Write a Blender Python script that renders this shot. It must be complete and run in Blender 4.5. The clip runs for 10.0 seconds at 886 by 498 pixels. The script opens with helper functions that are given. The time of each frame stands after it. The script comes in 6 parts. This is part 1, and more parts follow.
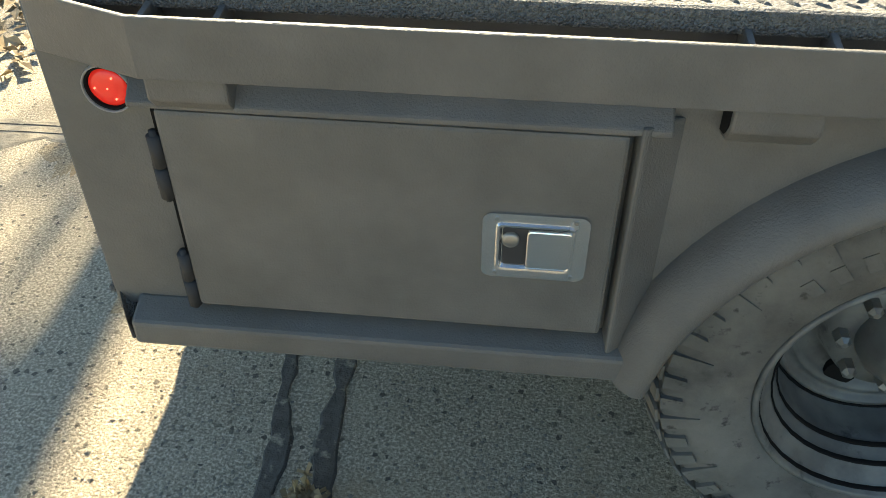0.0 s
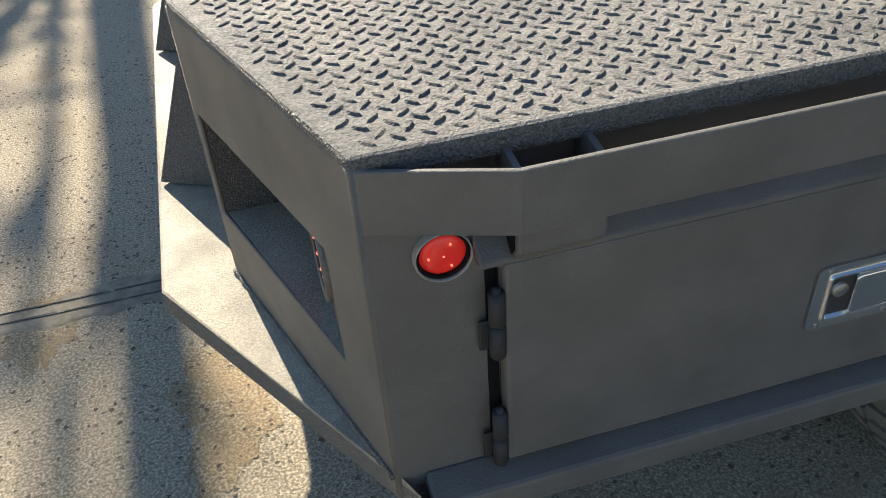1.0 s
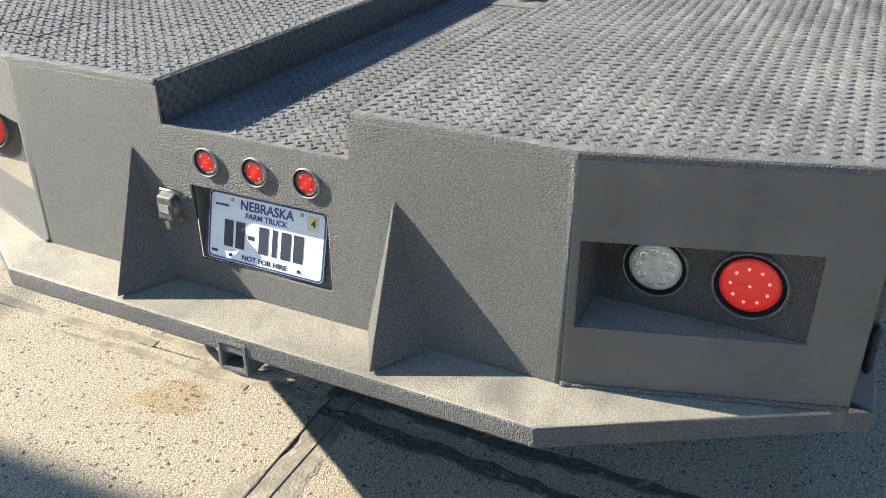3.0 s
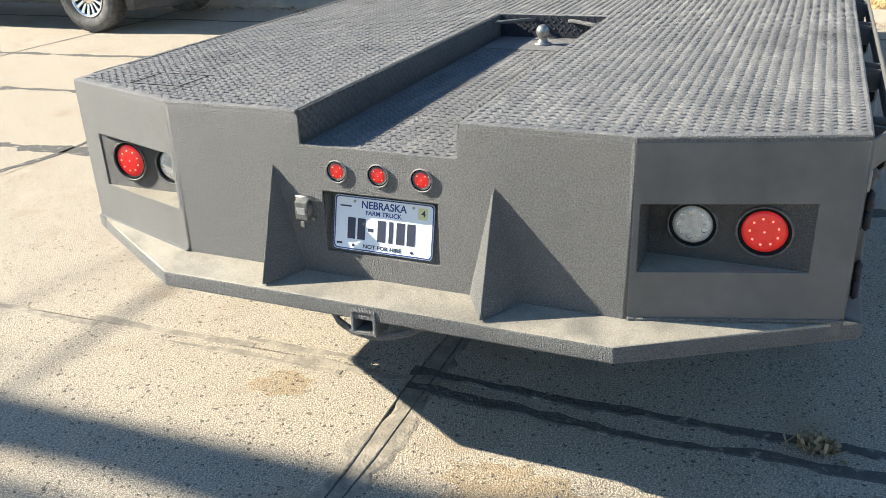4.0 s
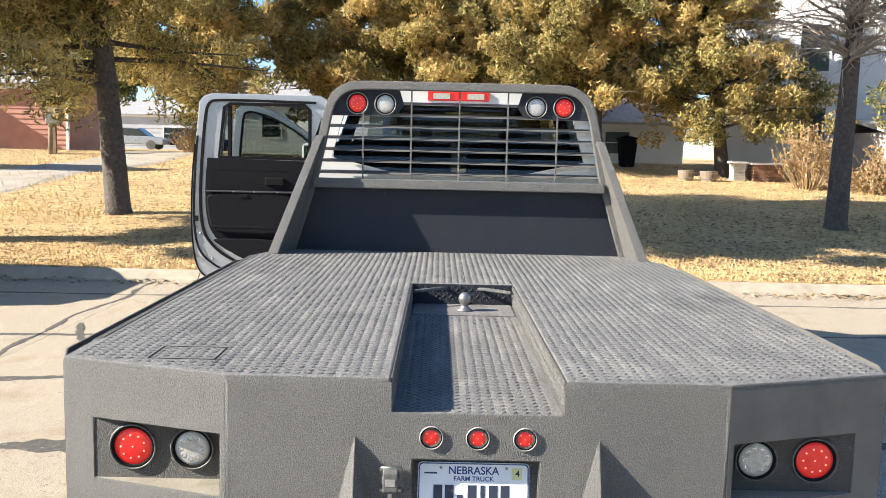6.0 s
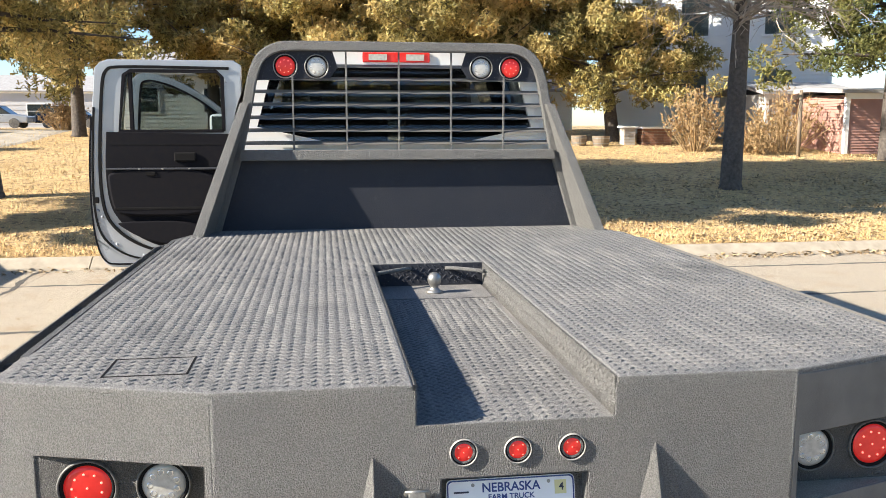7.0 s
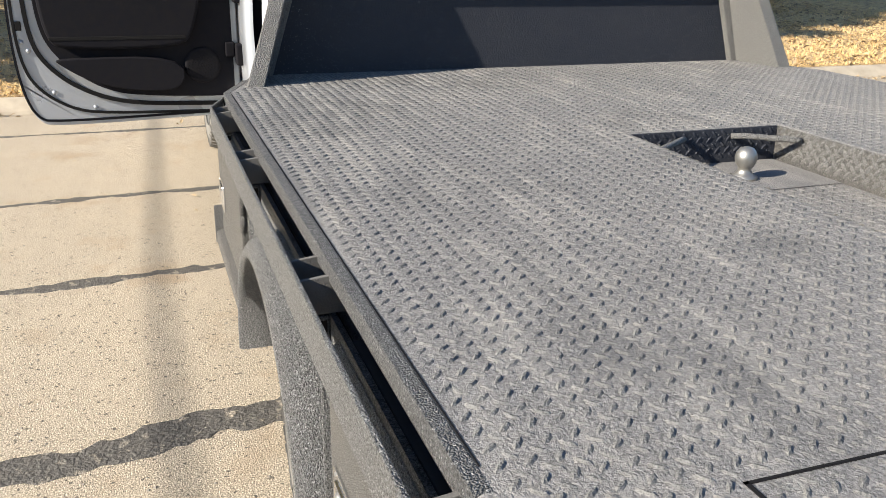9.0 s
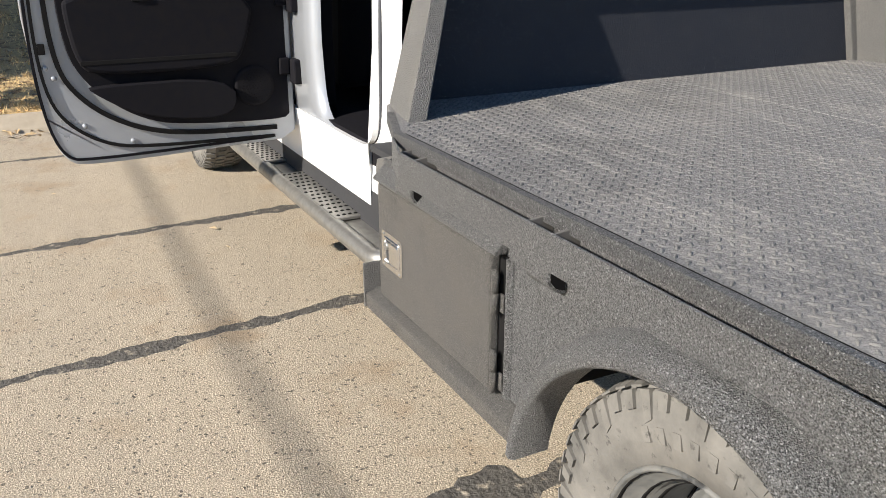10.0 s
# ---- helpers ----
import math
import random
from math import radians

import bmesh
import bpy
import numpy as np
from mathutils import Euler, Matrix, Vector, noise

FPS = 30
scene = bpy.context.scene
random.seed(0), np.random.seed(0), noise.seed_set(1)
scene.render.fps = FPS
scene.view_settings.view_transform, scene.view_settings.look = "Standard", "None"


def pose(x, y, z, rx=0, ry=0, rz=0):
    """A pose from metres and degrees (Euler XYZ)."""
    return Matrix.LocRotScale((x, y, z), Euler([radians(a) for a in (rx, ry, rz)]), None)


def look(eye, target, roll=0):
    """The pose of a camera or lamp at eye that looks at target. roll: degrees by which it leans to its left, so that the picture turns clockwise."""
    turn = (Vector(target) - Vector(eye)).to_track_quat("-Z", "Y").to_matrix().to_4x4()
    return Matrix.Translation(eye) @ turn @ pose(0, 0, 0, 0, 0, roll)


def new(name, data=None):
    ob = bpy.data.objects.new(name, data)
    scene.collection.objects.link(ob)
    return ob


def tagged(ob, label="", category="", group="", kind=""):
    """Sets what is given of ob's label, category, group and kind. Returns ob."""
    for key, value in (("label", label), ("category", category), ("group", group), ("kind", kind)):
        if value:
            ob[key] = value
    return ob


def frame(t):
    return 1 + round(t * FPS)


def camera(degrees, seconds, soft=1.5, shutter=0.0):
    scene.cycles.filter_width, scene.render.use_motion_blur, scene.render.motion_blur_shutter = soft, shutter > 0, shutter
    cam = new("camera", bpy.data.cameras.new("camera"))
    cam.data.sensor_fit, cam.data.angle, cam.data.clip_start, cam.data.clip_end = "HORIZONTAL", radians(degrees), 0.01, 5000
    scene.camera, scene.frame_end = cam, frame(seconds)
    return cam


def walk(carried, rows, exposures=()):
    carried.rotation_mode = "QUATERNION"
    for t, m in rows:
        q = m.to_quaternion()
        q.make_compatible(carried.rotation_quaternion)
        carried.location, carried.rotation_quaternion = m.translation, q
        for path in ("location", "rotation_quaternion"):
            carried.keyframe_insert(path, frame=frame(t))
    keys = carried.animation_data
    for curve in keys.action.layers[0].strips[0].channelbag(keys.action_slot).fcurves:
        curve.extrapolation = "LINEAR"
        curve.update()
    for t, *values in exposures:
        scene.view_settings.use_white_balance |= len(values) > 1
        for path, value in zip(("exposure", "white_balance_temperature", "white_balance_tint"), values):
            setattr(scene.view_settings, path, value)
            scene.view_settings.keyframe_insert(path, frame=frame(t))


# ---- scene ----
cam = camera(55.2, 10.0, soft=0.4)
EXPOSURES = [(0, 2.2, 8500, 2), (0.5, 1.76, 7900, 4), (1, 1.45, 7300, 8), (2, 1.5, 6750, 6), (3, 1.6, 6500, 6), (4.5, 1.66, 6450, 7), (6.5, 1.64, 6500, 10), (7.5, 1.5, 6550, 10), (8.5, 1.37, 6600, 10), (9.5, 1.25, 6450, 10), (10, 1.02, 6400, 11)]
PATH = [
    (0, (0.737, -2.041, 1.391), (0.571, -0.514, 0.109), 0.0),
    (0.5, (0.44, -2.067, 1.442), (0.568, -0.509, 0.194), -1.4),
    (1, (0.078, -1.852, 1.429), (0.443, -0.315, 0.203), -4.4),
    (1.5, (-0.269, -1.644, 1.354), (0.402, -0.219, 0.123), 1.0),
    (2, (-0.654, -1.319, 1.359), (0.407, -0.161, 0.121), 4.0),
    (2.5, (-0.896, -1.14, 1.442), (0.44, -0.214, 0.276), 4.8),
    (3, (-1.272, -1.049, 1.527), (0.315, -0.274, 0.588), -0.1),
    (3.2, (-1.321, -1.096, 1.554), (0.232, -0.256, 0.615), -2.2),
    (4.3, (-2.109, -0.878, 1.586), (-0.342, -0.273, 0.87), -0.8),
    (4.5, (-2.197, -0.743, 1.582), (-0.365, -0.252, 0.946), 0.7),
    (5, (-2.281, -0.471, 1.615), (-0.346, -0.217, 1.178), 1.8),
    (5.2, (-2.249, -0.364, 1.608), (-0.284, -0.19, 1.276), 2.1),
    (6.3, (-2.176, 0.265, 1.621), (-0.192, 0.187, 1.381), 0.9),
    (6.5, (-2.123, 0.335, 1.629), (-0.144, 0.194, 1.379), 0.8),
    (7, (-1.8, 0.425, 1.583), (0.159, 0.148, 1.294), -0.0),
    (7.5, (-1.462, 0.573, 1.581), (0.469, 0.284, 1.149), -1.1),
    (8, (-1.092, 0.861, 1.554), (0.771, 0.438, 0.964), 1.1),
    (8.5, (-0.716, 1.116, 1.527), (1.085, 0.589, 0.833), 0.7),
    (9, (-0.222, 1.417, 1.476), (1.548, 0.784, 0.794), 1.0),
    (9.5, (0.151, 1.811, 1.497), (1.89, 1.106, 0.806), 0.2),
    (10, (0.546, 2.054, 1.513), (2.208, 1.197, 0.804), -0.0),
]
walk(cam, [(t, look(eye, target, roll)) for t, eye, target, roll in PATH], EXPOSURES)

# ---- world, sun ----
SUN = Vector((-0.345, 1.78, 1.0)).normalized()
world = bpy.data.worlds.new("sky")
scene.world = world
world.use_nodes = True
_n, _l = world.node_tree.nodes, world.node_tree.links
_sky = _n.new("ShaderNodeTexSky")
_sky.sky_type = "NISHITA"
_sky.sun_disc = False
_sky.ozone_density, _sky.dust_density = 5.0, 0.2
_sky.sun_elevation = math.asin(SUN.z)
_sky.sun_rotation = math.atan2(SUN.x, SUN.y)
_l.new(_sky.outputs[0], _n["Background"].inputs[0])
_n["Background"].inputs[1].default_value = 0.074
sun = new("sun", bpy.data.lights.new("sun", "SUN"))
sun.data.energy, sun.data.angle, sun.data.color = 4.9, radians(0.53), (1.0, 0.93, 0.82)
sun.matrix_basis = look(SUN * 40, (0, 0, 0))


# ---- materials ----
def surface(name, c1, c2=None, scale=4.0, rough=0.6, metal=0.0, bump=0.0, bump_scale=300.0, dist=0.002,
            dust=None, dust_scale=1.3, dust_at=(0.45, 0.75), speck=None, speck_scale=180.0, speck_at=0.75,
            island=0.0, spec=0.5, coat=0.0, stain=None, stain_scale=0.9, stain_at=(0.6, 0.72), rough_var=0.1, detail=6.0, pebble=0.0, tone=(0.3, 0.7), scuff=None):
    """A node material: two tones, dust or stains, specks and a fine relief, all at real size."""
    m = bpy.data.materials.new(name)
    m.use_nodes = True
    n, l = m.node_tree.nodes, m.node_tree.links
    b = n["Principled BSDF"]
    tc = n.new("ShaderNodeTexCoord")

    def noise_of(s, d=6.0, r=0.55):
        t = n.new("ShaderNodeTexNoise")
        t.inputs["Scale"].default_value, t.inputs["Detail"].default_value, t.inputs["Roughness"].default_value = s, d, r
        l.new(tc.outputs["Object"], t.inputs["Vector"])
        return t.outputs["Fac"]

    def ramp(fac, a, z):
        r = n.new("ShaderNodeMapRange")
        r.inputs[1].default_value, r.inputs[2].default_value = a, z
        l.new(fac, r.inputs[0])
        return r.outputs[0]

    def mix(fac, a, z):
        x = n.new("ShaderNodeMix")
        x.data_type = "RGBA"
        l.new(fac, x.inputs[0])
        for v, i in ((a, 6), (z, 7)):
            if isinstance(v, tuple):
                x.inputs[i].default_value = (*v, 1)
            else:
                l.new(v, x.inputs[i])
        return x.outputs[2]

    base = noise_of(scale, detail)
    col = mix(ramp(base, *tone), c1, c2 or tuple(v * 0.8 for v in c1))
    if island:
        g = n.new("ShaderNodeNewGeometry")
        o = n.new("ShaderNodeHueSaturation")
        v = n.new("ShaderNodeMapRange")
        v.inputs[3].default_value, v.inputs[4].default_value = 1 - island, 1 + island
        l.new(g.outputs["Random Per Island"], v.inputs[0])
        l.new(v.outputs[0], o.inputs["Value"])
        l.new(col, o.inputs["Color"])
        col = o.outputs[0]
    if dust:
        col = mix(ramp(noise_of(dust_scale, 8.0, 0.62), *dust_at), col, dust)
    if stain:
        col = mix(ramp(noise_of(stain_scale, 7.0, 0.6), *stain_at), col, stain)
    if scuff:
        mp = n.new("ShaderNodeMapping")
        mp.inputs["Scale"].default_value, mp.inputs["Rotation"].default_value = (2.2, 11.0, 2.2), (0, 0, 0.35)
        l.new(tc.outputs["Object"], mp.inputs["Vector"])
        sn = n.new("ShaderNodeTexNoise")
        sn.inputs["Scale"].default_value, sn.inputs["Detail"].default_value, sn.inputs["Roughness"].default_value = 1.6, 9.0, 0.68
        l.new(mp.outputs[0], sn.inputs["Vector"])
        sm = n.new("ShaderNodeMapRange")
        sm.inputs[1].default_value, sm.inputs[2].default_value, sm.inputs[4].default_value = 0.5, 0.76, 0.75
        l.new(sn.outputs["Fac"], sm.inputs[0])
        col = mix(sm.outputs[0], col, scuff)
    if speck:
        vo = n.new("ShaderNodeTexVoronoi")
        vo.inputs["Scale"].default_value = speck_scale
        l.new(tc.outputs["Object"], vo.inputs["Vector"])
        sp = n.new("ShaderNodeSeparateColor")
        l.new(vo.outputs["Color"], sp.inputs[0])
        col = mix(ramp(sp.outputs[0], speck_at, min(1.0, speck_at + 0.2)), col, speck)
    l.new(col, b.inputs["Base Color"])
    b.inputs["Metallic"].default_value = metal
    b.inputs["Specular IOR Level"].default_value = spec
    b.inputs["Coat Weight"].default_value = coat
    rr = n.new("ShaderNodeMapRange")
    rr.inputs[3].default_value, rr.inputs[4].default_value = max(0.02, rough - rough_var), min(1.0, rough + rough_var)
    l.new(base, rr.inputs[0])
    l.new(rr.outputs[0], b.inputs["Roughness"])
    if bump:
        bp = n.new("ShaderNodeBump")
        bp.inputs["Strength"].default_value, bp.inputs["Distance"].default_value = bump, dist
        height = noise_of(bump_scale, 3.0, 0.6)
        if pebble:
            pv = n.new("ShaderNodeTexVoronoi")
            pv.feature = "SMOOTH_F1"
            pv.inputs["Scale"].default_value, pv.inputs["Smoothness"].default_value = pebble, 0.35
            l.new(tc.outputs["Object"], pv.inputs["Vector"])
            ad = n.new("ShaderNodeMath")
            ad.operation = "MULTIPLY_ADD"
            ad.inputs[1].default_value = -1.6
            l.new(pv.outputs["Distance"], ad.inputs[0])
            l.new(height, ad.inputs[2])
            height = ad.outputs[0]
        l.new(height, bp.inputs["Height"])
        l.new(bp.outputs[0], b.inputs["Normal"])
    return m


def glowing(name, colour, glow, rough=0.2):
    m = surface(name, colour, rough=rough, scale=40)
    b = m.node_tree.nodes["Principled BSDF"]
    b.inputs["Emission Color"].default_value = (*colour, 1)
    b.inputs["Emission Strength"].default_value = glow
    return m


def glass(name, tint=(0.9, 0.95, 0.95), rough=0.02, ior=1.1):
    m = bpy.data.materials.new(name)
    m.use_nodes = True
    b = m.node_tree.nodes["Principled BSDF"]
    b.inputs["Base Color"].default_value = (*tint, 1)
    b.inputs["Transmission Weight"].default_value, b.inputs["Roughness"].default_value, b.inputs["IOR"].default_value = 1.0, rough, ior
    return m


def leafy(m, share=0.4):
    """Lets light through thin leaves."""
    n, l = m.node_tree.nodes, m.node_tree.links
    b, out = n["Principled BSDF"], n["Material Output"]
    t, x = n.new("ShaderNodeBsdfTranslucent"), n.new("ShaderNodeMixShader")
    l.new(b.inputs["Base Color"].links[0].from_socket, t.inputs[0])
    x.inputs[0].default_value = share
    l.new(b.outputs[0], x.inputs[1])
    l.new(t.outputs[0], x.inputs[2])
    l.new(x.outputs[0], out.inputs[0])
    return m


LINER = surface("bedliner_coating", (0.203, 0.197, 0.184), (0.109, 0.105, 0.098), scale=270, detail=2.0, tone=(0.36, 0.62), rough=0.55, bump=1.0, bump_scale=380, dist=0.0031, pebble=335.0,
                dust=(0.199, 0.184, 0.159), dust_scale=2.2, dust_at=(0.48, 1.2), stain=(0.118, 0.115, 0.112), stain_scale=6, stain_at=(0.52, 1.0))
# Sunny flank's copy of the coating: darker, sun glints put in as pale specks.
FLANK = surface("sunlit_side_coating", (0.175, 0.174, 0.170), (0.023, 0.023, 0.022), scale=350, detail=2.0, tone=(0.38, 0.66), rough=0.42, bump=1.0, bump_scale=430, dist=0.0036, pebble=390.0,
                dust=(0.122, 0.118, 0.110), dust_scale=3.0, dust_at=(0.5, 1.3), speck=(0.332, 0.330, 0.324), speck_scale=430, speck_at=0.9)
# Grimy coating; also the darker tone that paints shade into slot and recesses.
GRIME_SHADE = surface("grimy_and_shaded_coating", (0.135, 0.128, 0.116), (0.045, 0.043, 0.04), scale=300, detail=3.0, tone=(0.36, 0.66), rough=0.5, bump=1.0, bump_scale=460, dist=0.003, pebble=400.0,
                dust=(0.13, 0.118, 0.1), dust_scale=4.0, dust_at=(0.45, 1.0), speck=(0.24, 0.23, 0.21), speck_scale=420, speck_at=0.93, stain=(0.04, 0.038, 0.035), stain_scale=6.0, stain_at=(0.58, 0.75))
# For smooth small parts, and as the shaded flank's copy of the coating.
COAT = surface("smooth_and_shade_side_coating", (0.138, 0.131, 0.121), (0.095, 0.091, 0.084), scale=9, rough=0.55, bump=0.7, bump_scale=300, dist=0.0016, dust=(0.18, 0.164, 0.137), dust_scale=2.2, dust_at=(0.5, 1.1), stain=(0.095, 0.09, 0.083), stain_scale=4.0, stain_at=(0.52, 0.9))
DECK = surface("dusty_deck_coating", (0.240, 0.231, 0.221), (0.111, 0.107, 0.103), scale=230, detail=3.0, tone=(0.36, 0.64), rough=0.7, spec=0.25, bump=1.0, bump_scale=280, dist=0.0034,
               dust=(0.266, 0.249, 0.223), dust_scale=1.9, dust_at=(0.5, 0.95), stain=(0.093, 0.091, 0.088), stain_scale=2.6, stain_at=(0.52, 0.85), scuff=(0.328, 0.310, 0.279))
TREAD = surface("dark_tread_coating", (0.168, 0.164, 0.158), (0.095, 0.094, 0.090), scale=230, detail=3.0, tone=(0.36, 0.64), rough=0.75, spec=0.2, bump=1.0, bump_scale=280, dist=0.003,
                # Tread bars in a darker tone than the deck plate round them.
                dust=(0.205, 0.193, 0.174), dust_scale=1.9, dust_at=(0.5, 0.95), stain=(0.073, 0.072, 0.069), stain_scale=2.6, stain_at=(0.52, 0.85), scuff=(0.255, 0.243, 0.218))
EDGE = surface("speckled_edge_coating", (0.13, 0.128, 0.124), (0.035, 0.034, 0.033), scale=330, detail=2.0, tone=(0.38, 0.64), rough=0.55, bump=1.0, bump_scale=430, dist=0.0034, pebble=390.0,
               dust=(0.11, 0.106, 0.099), dust_scale=3.0, dust_at=(0.5, 1.1), speck=(0.3, 0.295, 0.285), speck_scale=430, speck_at=0.91)
LEDGE = surface("dusty_ledge_coating", (0.37, 0.325, 0.25), (0.18, 0.16, 0.126), scale=240, detail=3.0, rough=0.65, bump=0.8, bump_scale=260, dist=0.002,
                dust=(0.44, 0.397, 0.32), dust_scale=3.0, dust_at=(0.42, 1.0), stain=(0.13, 0.121, 0.105), stain_scale=7.0, stain_at=(0.5, 0.8))
PANEL = surface("smooth_black_coating", (0.029, 0.032, 0.041), (0.036, 0.038, 0.045), scale=6, rough=0.75, spec=0.12, bump=0.6, bump_scale=150, dist=0.003, speck=(0.22, 0.22, 0.21), speck_scale=420, speck_at=0.972)
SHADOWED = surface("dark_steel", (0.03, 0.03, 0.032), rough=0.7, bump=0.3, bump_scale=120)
RUBBER = surface("tyre_rubber", (0.115, 0.11, 0.1), (0.062, 0.059, 0.054), scale=14, rough=0.85, bump=0.5, bump_scale=160, dust=(0.22, 0.206, 0.18), dust_scale=4, dust_at=(0.42, 0.8), stain=(0.05, 0.047, 0.042), stain_scale=34, stain_at=(0.6, 0.68))
TRIM = surface("black_plastic", (0.008, 0.008, 0.011), (0.012, 0.011, 0.012), scale=30, rough=0.75, spec=0.08, bump=0.25, bump_scale=500, dist=0.001)
GREYTRIM = surface("grey_seal_and_sheen", (0.05, 0.052, 0.058), (0.04, 0.041, 0.045), scale=30, rough=0.45, spec=0.4)
SEAL = surface("black_rubber_seal", (0.008, 0.008, 0.008), (0.011, 0.01, 0.01), scale=30, rough=0.8, spec=0.12)
WHITE = surface("white_car_paint", (0.84, 0.84, 0.83), (0.8, 0.8, 0.79), scale=2, rough=0.22, coat=0.6, dust=(0.66, 0.64, 0.59), dust_scale=3, dust_at=(0.65, 0.95))
# Grey finish: door shells, sill step and pillar, beside white cab panels.
GREYBODY = surface("grey_car_finish", (0.37, 0.385, 0.41), (0.32, 0.335, 0.355), scale=3, rough=0.3, metal=0.3, coat=0.4, dust=(0.36, 0.345, 0.31), dust_scale=4, dust_at=(0.55, 0.9))
CHROME = surface("chrome", (0.85, 0.85, 0.84), (0.75, 0.75, 0.74), scale=12, rough=0.24, metal=1.0, rough_var=0.08)
# Chrome copy with the shaded front's dark reflections put into its colour.
TONEDCHROME = surface("reflection_darkened_chrome", (0.46, 0.46, 0.46), (0.36, 0.36, 0.36), scale=9, rough=0.14, metal=1.0, rough_var=0.06)
# Mirror glass darkened by colour for the dark trees it should reflect.
DARKMIRROR = surface("dark_reflection_glass", (0.2, 0.23, 0.25), (0.17, 0.2, 0.21), scale=3, rough=0.08, metal=1.0, rough_var=0.02)
STEEL = surface("dull_steel", (0.36, 0.35, 0.32), (0.28, 0.27, 0.25), scale=30, rough=0.42, metal=0.8)
CAST = surface("weathered_cast_metal", (0.2, 0.195, 0.18), (0.09, 0.088, 0.082), scale=60, rough=0.55, metal=0.4, bump=0.5, bump_scale=220)
RIM = surface("dusty_grey_rim", (0.14, 0.142, 0.135), (0.08, 0.08, 0.077), scale=16, rough=0.5, metal=0.1, dust=(0.22, 0.212, 0.19), dust_scale=9, dust_at=(0.47, 0.8), stain=(0.04, 0.04, 0.039), stain_scale=14, stain_at=(0.58, 0.66))
RED = glowing("red_lens", (0.62, 0.025, 0.02), 0.12)
DOT = glowing("lit_led", (1.0, 0.2, 0.14), 0.65)
CLEAR = surface("clear_lamp_lens", (0.6, 0.58, 0.53), (0.42, 0.4, 0.36), scale=60, rough=0.12, coat=0.8, bump=0.5, bump_scale=90)
PLATEW = surface("plate_white", (0.78, 0.79, 0.8), (0.72, 0.74, 0.76), scale=9, rough=0.4)
INK = surface("plate_ink", (0.03, 0.035, 0.06), rough=0.5)
BLUE = surface("plate_blue", (0.03, 0.06, 0.22), rough=0.5)
YELLOW = surface("sticker_yellow", (0.72, 0.68, 0.35), rough=0.5)
BACKGLASS = glass("shiny_back_glass", (0.3, 0.36, 0.4), ior=1.5)
TINTED = glass("tinted_glass", (0.35, 0.4, 0.4))
CONCRETE = surface("street_concrete", (0.62, 0.525, 0.395), (0.27, 0.224, 0.163), scale=150, rough=0.9, bump=1.0, bump_scale=180, dist=0.006, detail=5.0, tone=(0.36, 0.56),
                   dust=(0.48, 0.4, 0.296), dust_scale=7.0, dust_at=(0.5, 1.0), speck=(0.09, 0.077, 0.06), speck_scale=110, speck_at=0.93, stain=(0.31, 0.222, 0.135), stain_scale=2.3, stain_at=(0.55, 0.8))
KERB = surface("kerb_concrete", (0.43, 0.365, 0.275), (0.31, 0.262, 0.195), scale=6, rough=0.9, bump=0.7, bump_scale=90, dist=0.005, stain=(0.26, 0.21, 0.15), stain_scale=2.2)
STAINED = surface("brown_stained_concrete", (0.52, 0.42, 0.285), (0.23, 0.178, 0.115), scale=150, rough=0.9, bump=1.0, bump_scale=180, dist=0.006, detail=5.0, tone=(0.36, 0.56),
                  dust=(0.35, 0.245, 0.135), dust_scale=9, dust_at=(0.42, 0.7), speck=(0.07, 0.058, 0.045), speck_scale=110, speck_at=0.91)
TAR = surface("joint_tar", (0.055, 0.05, 0.044), (0.11, 0.1, 0.085), scale=30, rough=0.8, bump=1.0, bump_scale=60, dist=0.01, dust=(0.4, 0.345, 0.265), dust_scale=18, dust_at=(0.57, 0.7))
FADED = surface("faded_joint_filler", (0.27, 0.233, 0.178), (0.185, 0.16, 0.122), scale=40, rough=0.9, bump=1.0, bump_scale=90, dist=0.004, dust=(0.39, 0.332, 0.25), dust_scale=11, dust_at=(0.46, 0.68))
OIL = surface("oil_stain", (0.13, 0.118, 0.098), (0.24, 0.21, 0.165), scale=40, rough=0.6, bump=0.6, bump_scale=130, dist=0.004)
GRASS = surface("dry_lawn", (0.62, 0.44, 0.21), (0.42, 0.28, 0.12), scale=0.8, rough=0.95, bump=1.0, bump_scale=26, dist=0.05, dust=(0.36, 0.28, 0.12), dust_scale=0.22, dust_at=(0.56, 0.8), speck=(0.24, 0.15, 0.07), speck_scale=14, speck_at=0.7)
BLADE = surface("dry_grass_blades", (0.68, 0.48, 0.23), (0.5, 0.34, 0.15), scale=1.2, rough=0.9, island=0.3, dust=(0.36, 0.29, 0.12), dust_scale=0.22, dust_at=(0.56, 0.8))
LEAF = surface("dry_leaves", (0.4, 0.3, 0.18), (0.26, 0.18, 0.09), scale=20, rough=0.85, island=0.5)
NEEDLE = leafy(surface("juniper_foliage", (0.25, 0.23, 0.08), (0.42, 0.33, 0.12), scale=0.7, rough=0.75, island=0.75, dust=(0.72, 0.53, 0.22), dust_scale=0.45, dust_at=(0.46, 0.64), stain=(0.1, 0.115, 0.045), stain_scale=0.6, stain_at=(0.54, 0.68)), 0.35)
NEEDLE2 = leafy(surface("green_juniper_foliage", (0.13, 0.155, 0.05), (0.24, 0.225, 0.07), scale=0.6, rough=0.75, island=0.7, dust=(0.42, 0.31, 0.1), dust_scale=0.5, dust_at=(0.52, 0.75)))
COLLAR = surface("dusty_rubber_collar", (0.4, 0.38, 0.345), (0.25, 0.238, 0.217), scale=60, rough=0.55)
